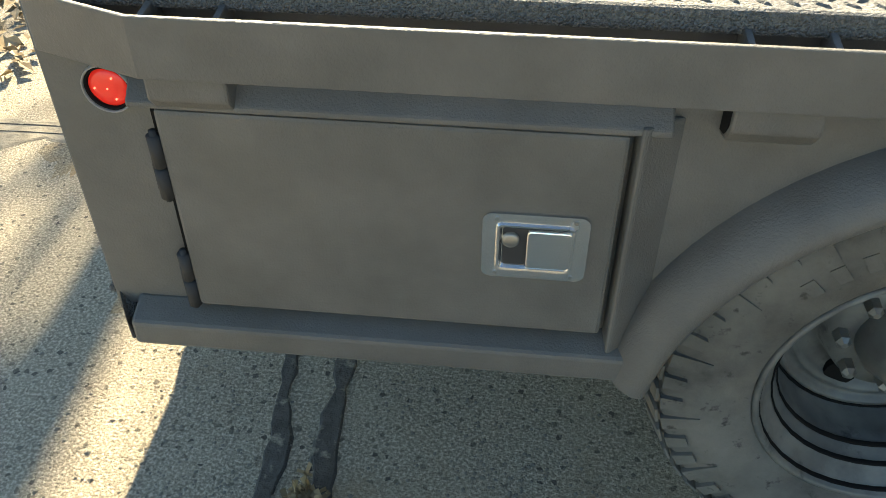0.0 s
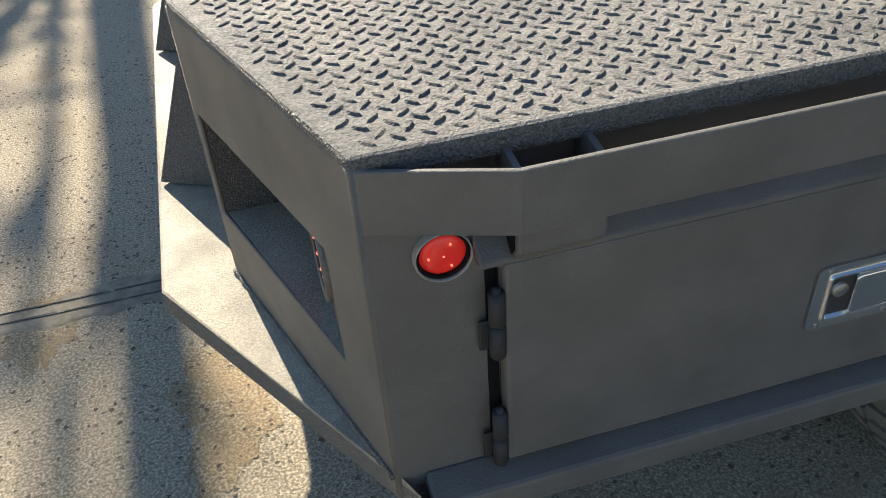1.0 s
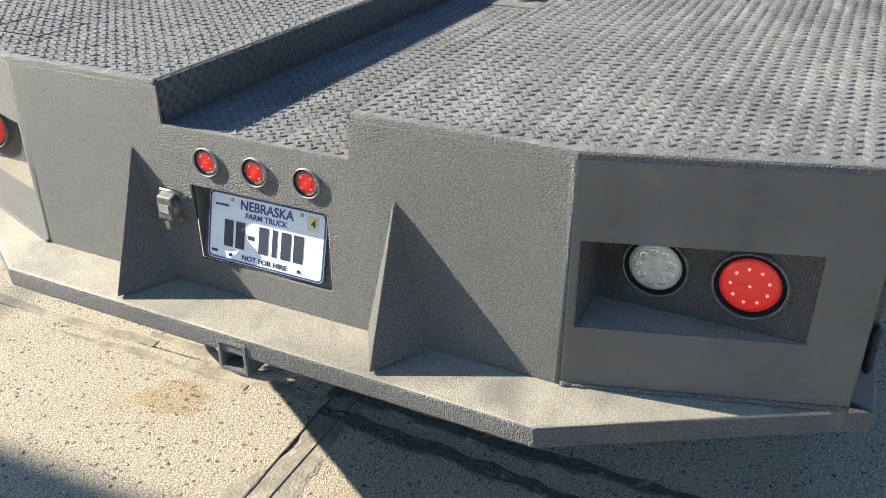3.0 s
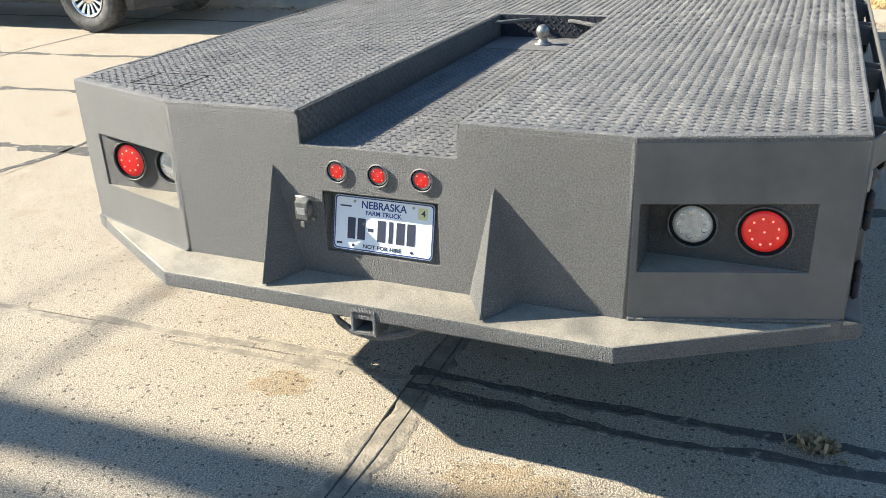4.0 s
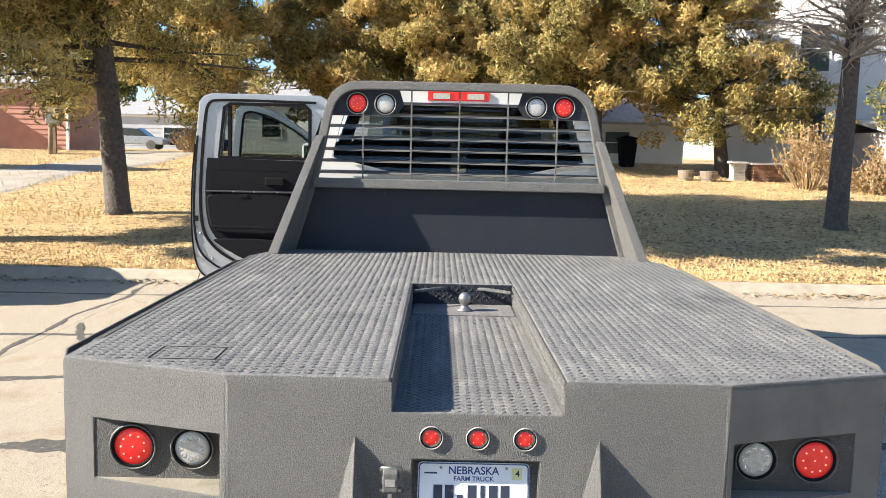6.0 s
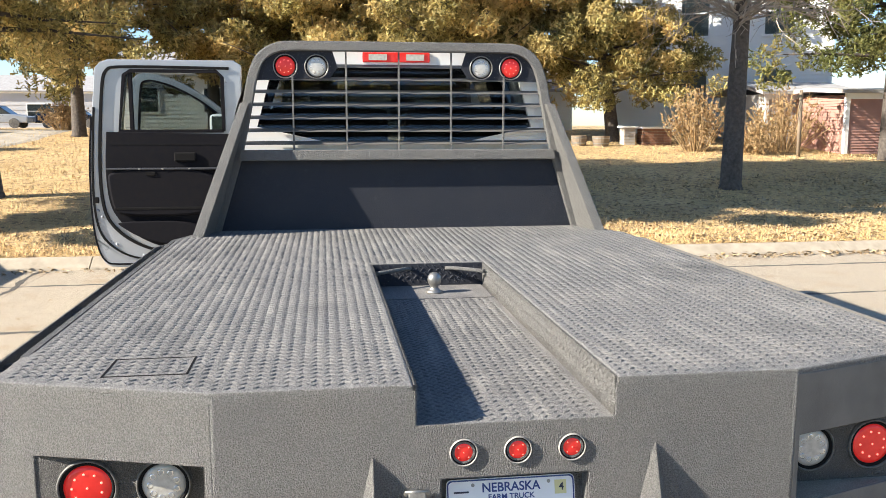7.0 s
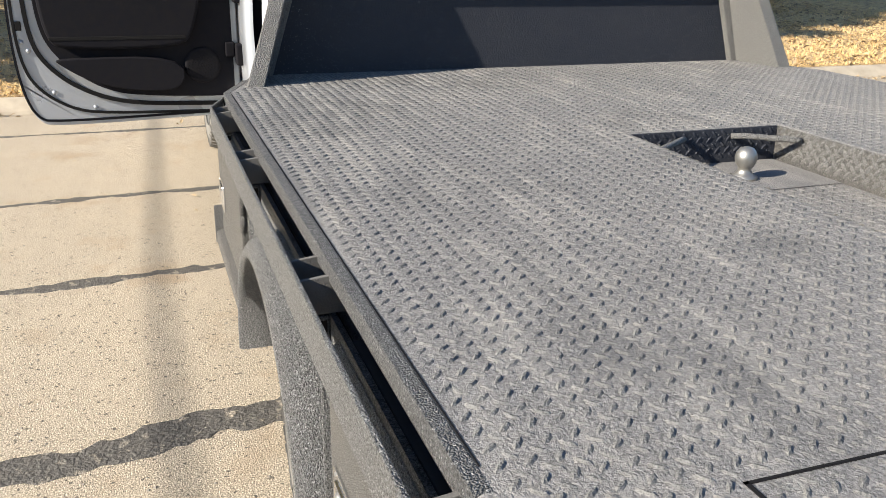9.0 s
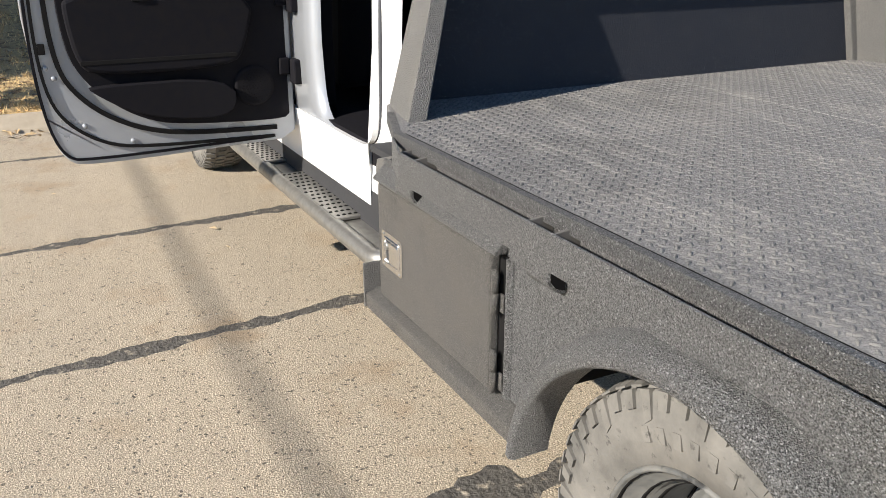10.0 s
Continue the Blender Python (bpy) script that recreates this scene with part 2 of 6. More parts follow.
BARK = surface("bark", (0.12, 0.1, 0.082), (0.055, 0.045, 0.038), scale=16, rough=0.95, bump=1.0, bump_scale=26, dist=0.03)
TWIG = surface("bare_twigs", (0.46, 0.39, 0.32), (0.32, 0.265, 0.215), scale=3, rough=0.9, island=0.3)
BRUSH = surface("dry_bush", (0.44, 0.31, 0.16), (0.32, 0.2, 0.09), scale=3, rough=0.9, island=0.45)
SIDING = surface("white_siding", (0.84, 0.84, 0.82), (0.76, 0.76, 0.75), scale=1, rough=0.6)
REDWOOD = surface("red_lap_siding", (0.5, 0.25, 0.18), (0.42, 0.2, 0.145), scale=2, rough=0.75)
PINKWOOD = surface("faded_red_lap_siding", (0.42, 0.235, 0.185), (0.35, 0.19, 0.15), scale=2, rough=0.75, stain=(0.3, 0.17, 0.13), stain_scale=1.5)
BLUEWOOD = surface("blue_grey_siding", (0.3, 0.36, 0.5), (0.25, 0.3, 0.42), scale=2, rough=0.6)
TEAL = surface("teal_siding", (0.22, 0.42, 0.44), (0.18, 0.36, 0.38), scale=2, rough=0.6)
ROOF = surface("grey_roof", (0.36, 0.35, 0.34), (0.28, 0.27, 0.26), scale=4, rough=0.9, bump=0.6, bump_scale=20, dist=0.02)
BRICK = surface("brown_brick", (0.3, 0.15, 0.09), (0.22, 0.11, 0.07), scale=8, rough=0.9, island=0.3)
STONE = surface("pale_stone", (0.5, 0.46, 0.4), (0.4, 0.37, 0.32), scale=6, rough=0.9, island=0.2)
GRAVEL = surface("pale_gravel", (0.42, 0.375, 0.31), (0.33, 0.29, 0.23), scale=1.3, rough=0.95, bump=1.0, bump_scale=20, dist=0.03, stain=(0.3, 0.24, 0.16), stain_scale=0.8, stain_at=(0.5, 0.75))
POST = surface("weathered_wood", (0.26, 0.2, 0.14), (0.18, 0.14, 0.1), scale=6, rough=0.9)


# ---- mesh helpers ----
def as_mesh(name, bm, smooth=False):
    bmesh.ops.recalc_face_normals(bm, faces=bm.faces)
    me = bpy.data.meshes.new(name)
    bm.to_mesh(me)
    bm.free()
    if smooth:
        for p in me.polygons:
            p.use_smooth = True
    return me


def part(name, bm, material, parent=None, label="", bevel=0.0, smooth=False, kind=""):
    """Links a bmesh as one mesh object under a thing or under a part of it."""
    ob = new(name, as_mesh(name, bm, smooth))
    ob.data.materials.append(material)
    if parent:
        ob.parent = parent
    if bevel:
        md = ob.modifiers.new("edges", "BEVEL")
        md.width, md.segments, md.limit_method, md.angle_limit = bevel, 2, "ANGLE", radians(35)
        md.harden_normals = False
    return tagged(ob, label, kind=kind)


def thing(name, label, category, group="", at=(0, 0, 0), turn=0.0):
    e = new(name)
    e.empty_display_size = 0.2
    e.location, e.rotation_euler = at, (0, 0, radians(turn))
    return tagged(e, label, category, group)


def prism(bm, poly, a, b, axis="z"):
    """A polygon in the two other axes, extruded along axis from a to b."""
    def at(p, w):
        u, v = p
        return {"x": (w, u, v), "y": (u, w, v), "z": (u, v, w)}[axis]
    lo = [bm.verts.new(at(p, a)) for p in poly]
    hi = [bm.verts.new(at(p, b)) for p in poly]
    bm.faces.new(lo)
    bm.faces.new(hi)
    for i in range(len(poly)):
        j = (i + 1) % len(poly)
        bm.faces.new((lo[i], lo[j], hi[j], hi[i]))
    return bm


def hull_prism(bm, lo_pts, hi_pts):
    """A solid between two polygons in space with the same number of corners."""
    lo = [bm.verts.new(p) for p in lo_pts]
    hi = [bm.verts.new(p) for p in hi_pts]
    bm.faces.new(lo)
    bm.faces.new(hi)
    for i in range(len(lo)):
        j = (i + 1) % len(lo)
        bm.faces.new((lo[i], lo[j], hi[j], hi[i]))
    return bm


def box(bm, x0, x1, y0, y1, z0, z1):
    return prism(bm, [(x0, y0), (x1, y0), (x1, y1), (x0, y1)], z0, z1)


def lathe(bm, profile, centre, axis="x", seg=28, close=True):
    """Turns (radius, along) pairs round an axis through centre."""
    c = Vector(centre)
    rings = []
    for r, h in profile:
        ring = []
        for i in range(seg):
            a = 2 * math.pi * i / seg
            u, v = r * math.cos(a), r * math.sin(a)
            ring.append(bm.verts.new(c + Vector({"x": (h, u, v), "y": (u, h, v), "z": (u, v, h)}[axis])))
        rings.append(ring)
    for p, q in zip(rings, rings[1:]):
        for i in range(seg):
            j = (i + 1) % seg
            bm.faces.new((p[i], p[j], q[j], q[i]))
    if close:
        bm.faces.new(rings[0])
        bm.faces.new(rings[-1])
    return bm


def tube(bm, pts, r, seg=8, square=False, flat=None):
    """A round or square bar along points."""
    pts = [Vector(p) for p in pts]
    rings = []
    n = 4 if square else seg
    for i, p in enumerate(pts):
        d = ((pts[min(i + 1, len(pts) - 1)] - p).normalized() + (p - pts[max(i - 1, 0)]).normalized()).normalized()
        ref = Vector((1, 0, 0)) if abs(d.x) < 0.9 else Vector((0, 0, 1))
        u = d.cross(ref).normalized()
        v = d.cross(u)
        rad = r[i] if isinstance(r, (list, tuple)) else r
        k = rad * (1.414 if square else 1)
        rings.append([bm.verts.new(p + k * (math.cos(a) * u + math.sin(a) * v * (flat or 1)))
                      for a in [2 * math.pi * (j + 0.5) / n for j in range(n)]])
    for p, q in zip(rings, rings[1:]):
        for j in range(n):
            k = (j + 1) % n
            bm.faces.new((p[j], p[k], q[k], q[j]))
    bm.faces.new(rings[0])
    bm.faces.new(rings[-1])
    return bm


def gridplate(bm, us, vs, hole, at, thick):
    """A plate in cells us x vs, without the cells where hole(u, v); at(u, v, w) places it, w from 0 to thick."""
    cache = {}

    def vert(i, j, k):
        if (i, j, k) not in cache:
            cache[i, j, k] = bm.verts.new(at(us[i], vs[j], thick * k))
        return cache[i, j, k]
    keep = {(i, j) for i in range(len(us) - 1) for j in range(len(vs) - 1)
            if not hole((us[i] + us[i + 1]) / 2, (vs[j] + vs[j + 1]) / 2)}
    for i, j in keep:
        for k in (0, 1):
            bm.faces.new([vert(a, b, k) for a, b in ((i, j), (i + 1, j), (i + 1, j + 1), (i, j + 1))])
        for di, dj, e in ((-1, 0, ((i, j), (i, j + 1))), (1, 0, ((i + 1, j), (i + 1, j + 1))),
                          (0, -1, ((i, j), (i + 1, j))), (0, 1, ((i, j + 1), (i + 1, j + 1)))):
            if (i + di, j + dj) not in keep:
                (a, b), (c, d) = e
                bm.faces.new((vert(a, b, 0), vert(c, d, 0), vert(c, d, 1), vert(a, b, 1)))
    return bm


def soup(name, verts, faces, material, parent=None, label="", kind="stuff", smooth=False):
    """One object out of arrays: many small pieces joined."""
    me = bpy.data.meshes.new(name)
    me.from_pydata([tuple(v) for v in verts], [], [tuple(f) for f in faces])
    if smooth:
        for p in me.polygons:
            p.use_smooth = True
    ob = new(name, me)
    me.materials.append(material)
    if parent:
        ob.parent = parent
    return tagged(ob, label, kind=kind)


def writing(name, text, size, m, material, parent, width=None):
    """Raised letters in the built-in font, as a mesh; m places their middle."""
    cu = bpy.data.curves.new(name, "FONT")
    cu.body, cu.size, cu.align_x, cu.align_y, cu.extrude = text, size, "CENTER", "CENTER", 0.0004
    cu.offset = size * 0.018
    tmp = bpy.data.objects.new(name, cu)
    scene.collection.objects.link(tmp)
    me = bpy.data.meshes.new_from_object(tmp.evaluated_get(bpy.context.evaluated_depsgraph_get()))
    bpy.data.objects.remove(tmp)
    xs = [v.co.x for v in me.vertices]
    k = width / (max(xs) - min(xs)) if width and xs else 1.0
    for v in me.vertices:
        v.co = m @ Vector((v.co.x * k, v.co.y, v.co.z))
    ob = new(name, me)
    me.materials.clear()
    me.materials.append(material)
    ob.parent = parent
    return ob


def solid():
    return bmesh.new()


def eased(path, closed=False, rounds=2):
    """Rounds the corners of a path by cutting them twice."""
    for _ in range(rounds):
        out = [] if closed else [path[0]]
        n = len(path)
        for i in range(n if closed else n - 1):
            (a, b), (c, d) = path[i], path[(i + 1) % n]
            out += [(0.75 * a + 0.25 * c, 0.75 * b + 0.25 * d), (0.25 * a + 0.75 * c, 0.25 * b + 0.75 * d)]
        path = out if closed else out + [path[-1]]
    return path


def holed(bm, outer, hole, x0, x1):
    """A sheet across x with one opening, both outlines given as (y, z)."""
    for x in (x0, x1):
        o = [bm.verts.new((x, y, z)) for y, z in outer]
        h = [bm.verts.new((x, y, z)) for y, z in hole]
        es = [bm.edges.new((r[i], r[(i + 1) % len(r)])) for r in (o, h) for i in range(len(r))]
        bmesh.ops.triangle_fill(bm, use_beauty=True, use_dissolve=False, edges=es)
        if x == x0:
            keep = (o, h)
    for r, q in zip(keep, (o, h)):
        for i in range(len(r)):
            j = (i + 1) % len(r)
            bm.faces.new((r[i], r[j], q[j], q[i]))
    return bm


# ---- ground, street, kerb ----
def lawn_z(x):
    return -0.06 if x < 8.09 else 0.13 + 0.06 * (min(x, 29.0) - 8.1)


def ground():
    xs = [-300, -60, -20, 0, 7, 8.08, 8.10] + [8.1 + 0.7 * i for i in range(1, 31)] + [32, 45, 80, 400]
    ys = [-400, -120, -60] + [-40 + 1.6 * i for i in range(51)] + [60, 120, 400]
    verts, faces = [], []
    for x in xs:
        for y in ys:
            z = lawn_z(x)
            if 8.5 < x < 45 and abs(y) < 45:
                z += 0.035 * noise.noise(Vector((x * 0.5, y * 0.5, 3)))
            verts.append((x, y, z))
    n = len(ys)
    for i in range(len(xs) - 1):
        for j in range(n - 1):
            faces.append((i * n + j, i * n + n + j, i * n + n + j + 1, i * n + j + 1))
    ob = soup("ground", verts, faces, GRASS, label="dry straw-coloured lawn rising gently behind the kerb", kind="structure", smooth=False)
    return ob


ground()

JOINTS = [(-12.0, 0.0), (-8.6, 0.0), (-5.2, 0.0), (-1.8, -0.03), (0.35, -0.04), (2.32, -0.068), (3.78, -0.075), (5.18, -0.08), (7.02, -0.02), (7.94, 0.0)]
LANES = [-26, -19.7, -13.1, -9.8, -6.5, -3.2, 0.05, 3.4, 6.7, 10, 13.3, 20, 26]
road = tagged(new("road"), "pale concrete street slabs with tar-sealed joints", "street", kind="structure")


def ribbon(line, width, wob, seed, z=0.003, fade=0.0):
    """An uneven flat strip of tar along a line of points."""
    rnd = random.Random(seed)
    bm = solid()
    rows = []
    steps = []
    for a, b in zip(line, line[1:]):
        k = max(2, int((Vector(b) - Vector(a)).length / 0.035))
        steps += [Vector(a).lerp(Vector(b), i / k) for i in range(k)]
    steps.append(Vector(line[-1]))
    d = (Vector(line[-1]) - Vector(line[0])).normalized()
    side = Vector((-d.y, d.x))
    for i, p in enumerate(steps):
        c = p + side * wob * noise.noise(Vector((p.x * 1.3, p.y * 1.3, seed * 3.1)))
        w0, w1 = [width * max(0.12, 0.62 + 0.9 * noise.noise(Vector((p.x * 3, p.y * 3, seed + k))) + 0.5 * noise.noise(Vector((p.x * 13, p.y * 13, seed + k))) + 0.1 * rnd.uniform(-1, 1)) for k in (0, 9)]
        rows.append([bm.verts.new((q.x, q.y, zz)) for q, zz in ((c - side * w0, 0.0005), (c - side * w0 * 0.8, z), (c + side * w1 * 0.8, z), (c + side * w1, 0.0005))])
    for p, q in zip(rows, rows[1:]):
        for j in range(3):
            bm.faces.new((p[j], p[j + 1], q[j + 1], q[j]))
    return bm


for i, (x, k) in enumerate(JOINTS[1:-1], 1):
    wid = {4: 0.03, 5: 0.10, 6: 0.065, 7: 0.06, 8: 0.04}.get(i, 0.02)
    if i == 4:      # under the tail: filler worn to loose strips, and fresh tar only beside the truck
        for n, (ya, yb, dx, ww) in enumerate(((10, 2.2, 0.0, 0.02), (2.3, 1.45, -0.01, 0.022), (1.5, 0.75, 0.02, 0.03), (1.15, 0.35, -0.05, 0.018), (0.8, 0.3, 0.045, 0.024), (0.6, 0.1, -0.01, 0.03), (-2.3, -10, 0.0, 0.03))):
            part("joint_filler_strip", ribbon([(x + k * ya + dx, ya), (x + k * (ya + yb) / 2 + dx * 0.6, (ya + yb) / 2), (x + k * yb + dx, yb)], ww, 0.03, 80 + n, 0.0022), FADED, road, "worn grey filler strip in a slab joint")
        continue
    part("joint_seal", ribbon([(x + 10 * -k, -10), (x, 0), (x + 10 * k, 10)], wid, 0.04, i), TAR, road, "black tar in a slab joint")
for i, y in enumerate(LANES[4:9]):
    part("joint_seal", ribbon([(-4, y), (0, y), (7.9, y + 0.12)], {2: 0.085, 3: 0.045, 1: 0.05}.get(i, 0.02), 0.03 if i == 2 else 0.12, 40 + i), FADED if i == 2 else TAR, road, "faded filler in a slab joint" if i == 2 else "black tar in a slab joint")
for dy, seed in ((-0.028, 71), (0.024, 72)):
    part("joint_crack", ribbon([(-4, 0.05 + dy), (0, 0.055 + dy), (1.2, 0.07 + dy)], 0.004, 0.03, seed, 0.0052), TAR, road, "thin dark crack beside the filler")
part("joint_seal", ribbon([(0.27, 0.1), (0.262, -0.8), (0.36, -2.6)], 0.04, 0.03, 61, 0.004), TAR, road, "black tar in a slab joint")
part("joint_seal", ribbon([(0.36, 0.12), (0.37, -0.8), (0.45, -2.4)], 0.034, 0.04, 62, 0.004), TAR, road, "black tar in a slab joint")
part("joint_seal", ribbon([(2.32, 0.9), (2.28, 1.3), (2.22, 1.65)], 0.075, 0.08, 65, 0.0045), TAR, road, "black tar smeared over the concrete")
part("joint_seal", ribbon([(4.2, 2.9), (5.4, 3.35)], 0.05, 0.1, 63, 0.004), TAR, road, "black tar in a slab joint")


def blot(x, y, rx, ry, seed):
    """A thin ragged patch of soaked concrete."""
    ring = []
    for k in range(110):
        a = 2 * math.pi * k / 110
        d = Vector((math.cos(a), math.sin(a), seed))
        q = 1.0 + 0.45 * noise.noise(d * 1.6) + 0.28 * noise.noise(d * 5.0) + 0.2 * noise.noise(d * 17.0)
        ring.append((x + rx * q * d.x, y + ry * q * d.y))
    return prism(solid(), ring, -0.001, 0.0011)


for n, (x, y, rx, ry) in enumerate(((-0.11, -0.42, 0.13, 0.2), (0.14, 0.5, 0.07, 0.11), (-0.56, -0.02, 0.1, 0.16))):
    part("stain", blot(x, y, rx, ry, 3.7 + 2 * n), STAINED, road, "brown stain soaked into the concrete")
part("joint_filler", box(solid(), -11.9, 7.9, -25.9, 25.9, -0.055, -0.008), TAR, road, "dark filler between the slabs")
for i in range(len(JOINTS) - 1):
    for j in range(len(LANES) - 1):
        (xa, ka), (xb, kb) = JOINTS[i], JOINTS[i + 1]
        ya, yb = LANES[j] + 0.003, LANES[j + 1] - 0.003
        g = 0.004
        pts = [(xa + ka * ya + g, ya), (xb + kb * ya - g, ya), (xb + kb * yb - g, yb), (xa + ka * yb + g, yb)]
        s = part("slab", prism(solid(), pts, -0.06, 0.0), CONCRETE, road)

kerb = tagged(new("kerb"), "worn concrete kerb along the lawn", "kerb", kind="structure")
for j in range(-8, 9):
    bm = solid()
    prism(bm, [(7.88, -0.05), (7.88, 0.003), (7.90, 0.03), (8.02, 0.105), (8.05, 0.118), (8.17, 0.128), (8.17, -0.05)], j * 3.0 + 0.006, j * 3.0 + 2.994, "y")
    part("kerb_stone", bm, KERB, kerb)

# gravel drive on the lawn
bm = solid()
rows = []
for i in range(26):
    x = 8.3 + i * 1.05
    y = 11.1 - 0.045 * (x - 8.3) + 0.25 * math.sin(i * 0.7)
    rows.append([bm.verts.new((x, y + dy, lawn_z(x) + dz)) for dy, dz in ((-1.7, -0.06), (-1.1 - 0.15 * math.sin(i), 0.03), (1.1 + 0.15 * math.sin(2 * i), 0.03), (1.7, -0.06))])
for p, q in zip(rows, rows[1:]):
    for k in range(3):
        bm.faces.new((p[k], p[k + 1], q[k + 1], q[k]))
tagged(part("drive", bm, GRAVEL, None, "pale gravel drive across the dry lawn", kind="structure"), category="drive")

# ---- the flatbed truck ----
truck = thing("flatbed_truck", "white crew-cab truck with dark textured flatbed, rear door open", "truck")
ZD, ZS, ZB = 1.016, 0.918, 0.542      # deck, slot floor, bumper ledge
SY0, SY1, SX = -0.229, 0.230, 1.655   # the slot in the deck
DX0, DXY = 0.156, 1.172               # outer corner of the deck
deck_outline = [(-0.001, -0.676), (-0.001, SY0 - 0.006), (SX + 0.006, SY0 - 0.006), (SX + 0.006, SY1 + 0.006), (-0.001, SY1 + 0.006), (-0.001, 0.676), (DX0 - 0.002, DXY + 0.002), (2.53, DXY), (2.77, 1.085), (2.885, 1.04), (2.885, -1.04), (2.77, -1.085), (2.53, -DXY), (DX0 - 0.002, -DXY - 0.002)]
deck = part("deck", prism(solid(), deck_outline, ZD - 0.03, ZD), DECK, truck, "dusty diamond-tread steel deck with rough black coating", bevel=0.006)

deck.data.materials.append(LINER)
for p in deck.data.polygons:
    p.material_index = 1 if abs(p.normal.z) < 0.3 else 0


def lugs(points, m, s=1.0):
    """Raised bars of tread plate: (u, v, turn) each, on the plane that m places."""
    L, W, H = 0.0114 * s, 0.0040 * s, 0.0024 * s
    rim = [(-L, 0), (-L * 0.5, -W), (L * 0.5, -W), (L, 0), (L * 0.5, W), (-L * 0.5, W)]
    shape = [(x, y, 0) for x, y in rim] + [(x * 0.66, y * 0.36, H) for x, y in rim]
    fs = [(i, (i + 1) % 6, (i + 1) % 6 + 6, i + 6) for i in range(6)] + [(6, 7, 8, 9, 10, 11)]
    verts, faces = [], []
    rnd = random.Random(17)
    for u, v, a in points:
        u, v, a = u + rnd.uniform(-0.0011, 0.0011), v + rnd.uniform(-0.0011, 0.0011), a + rnd.uniform(-0.15, 0.15)
        e, h = rnd.uniform(0.88, 1.1), rnd.uniform(0.6, 1.2)
        c, q, o = math.cos(a), math.sin(a), len(verts)
        verts += [m @ Vector((u + (x * c - y * q) * e, v + (x * q + y * c) * e, z * h)) for x, y, z in shape]
        faces += [tuple(o + k for k in f) for f in fs]
    return verts, faces


def in_deck(x, y):
    if not (0.008 < x < 2.87 and -DXY + 0.02 < y < DXY - 0.03):
        return False
    if abs(y) > 0.675 and x < 0.012 + (abs(y) - 0.675) / (DXY - 0.675) * DX0 + 0.01:
        return False
    if x > 2.51 and (y > DXY - 0.03 - (x - 2.51) * 0.37 or -y > DXY - 0.02 - (x - 2.51) * 0.37):
        return False
    if x < SX + 0.015 and SY0 - 0.015 < y < SY1 + 0.015:
        return False
    return not (abs(x - 0.152) < 0.008 and 0.74 < y < 0.94 or abs(x - 0.304) < 0.008 and 0.74 < y < 0.94 or 0.144 < x < 0.304 and (abs(y - 0.745) < 0.008 or abs(y - 0.933) < 0.008))


P = 0.0309


def quincunx(n0, n1, m0, m1, keep):
    """Places of tread bars: two crossed sets, one in the middle of the other."""
    out = []
    for i in range(n0, n1):
        for j in range(m0, m1):
            for o, a in ((0.25, 45), (0.75, -45)):
                u, v = (i + o) * P, (j + o) * P
                if keep(u, v):
                    out.append((u, v, radians(a)))
    return out


pts = quincunx(0, 94, -39, 40, in_deck)
v, f = lugs(pts, Matrix.Translation((0, 0, ZD)))
soup("tread_pattern", v, f, TREAD, deck, "raised tread bars of the deck plate")
slot = part("slot_floor", prism(solid(), [(0.006, SY0), (SX, SY0), (SX, SY1), (0.006, SY1)], ZS - 0.01, ZS), DECK, truck, "tread-plate floor of the gooseneck slot")
pts = quincunx(0, 45, -8, 8, lambda u, v: abs(v) < 0.218 and u > 0.015)
v, f = lugs(pts, Matrix.Translation((0, 0, ZS)))
soup("tread_pattern", v, f, TREAD, slot, "raised tread bars of the slot floor")
for y0, y1, m in ((SY0 - 0.008, SY0, pose(0, SY0, ZS, 90, 0, 0) @ Matrix.Scale(-1, 4, (0, 0, 1))), (SY1, SY1 + 0.008, pose(0, SY1, ZS, 90, 0, 0))):
    # Wall darker than its bars: the bars' shadows are put into the colour.
    w = part("slot_wall", box(solid(), 0.008, SX, y0, y1, ZS - 0.01, ZD - 0.003), GRIME_SHADE, truck, "tread-plate side of the slot", bevel=0.002)
    pts = quincunx(0, 53, 0, 4, lambda u, v: 0.010 < v < 0.088)
    v, f = lugs(pts, m, 1.5)
    soup("tread_pattern", v, f, LINER, w, "raised tread bars of the slot side")
w = part("slot_end", box(solid(), SX, SX + 0.008, SY0, SY1, ZS - 0.01, ZD - 0.003), PANEL, truck, "black tread-plate end of the slot")
v, f = lugs(quincunx(-8, 8, 0, 4, lambda u, v: abs(u) < 0.212 and 0.012 < v < 0.088), pose(SX, 0, ZS, 90, 0, -90))
soup("tread_pattern", v, f, PANEL, w, "raised tread bars")
for s in (-1, 1):
    bm = solid()
    tube(bm, [(SX - 0.005, s * 0.075, ZD - 0.022), (SX - 0.03, s * 0.10, ZD - 0.018), (SX - 0.10, s * 0.205, ZD - 0.02), (SX - 0.105, s * 0.222, ZD - 0.022)], 0.008, 8)
    part("chain_bar", bm, LINER, truck, "round chain bar across the slot corner", smooth=True)
bm = solid()
lathe(bm, [(0.0, 0.002), (0.033, 0.002), (0.035, 0.010), (0.024, 0.015), (0.017, 0.024), (0.0165, 0.033), (0.021, 0.037), (0.026, 0.047), (0.0275, 0.058), (0.0255, 0.07), (0.019, 0.08), (0.009, 0.085), (0.0, 0.0855)], (1.495, -0.006, ZS), "z", 28, False)
part("hitch_ball", bm, STEEL, truck, "dull steel gooseneck ball", smooth=True)
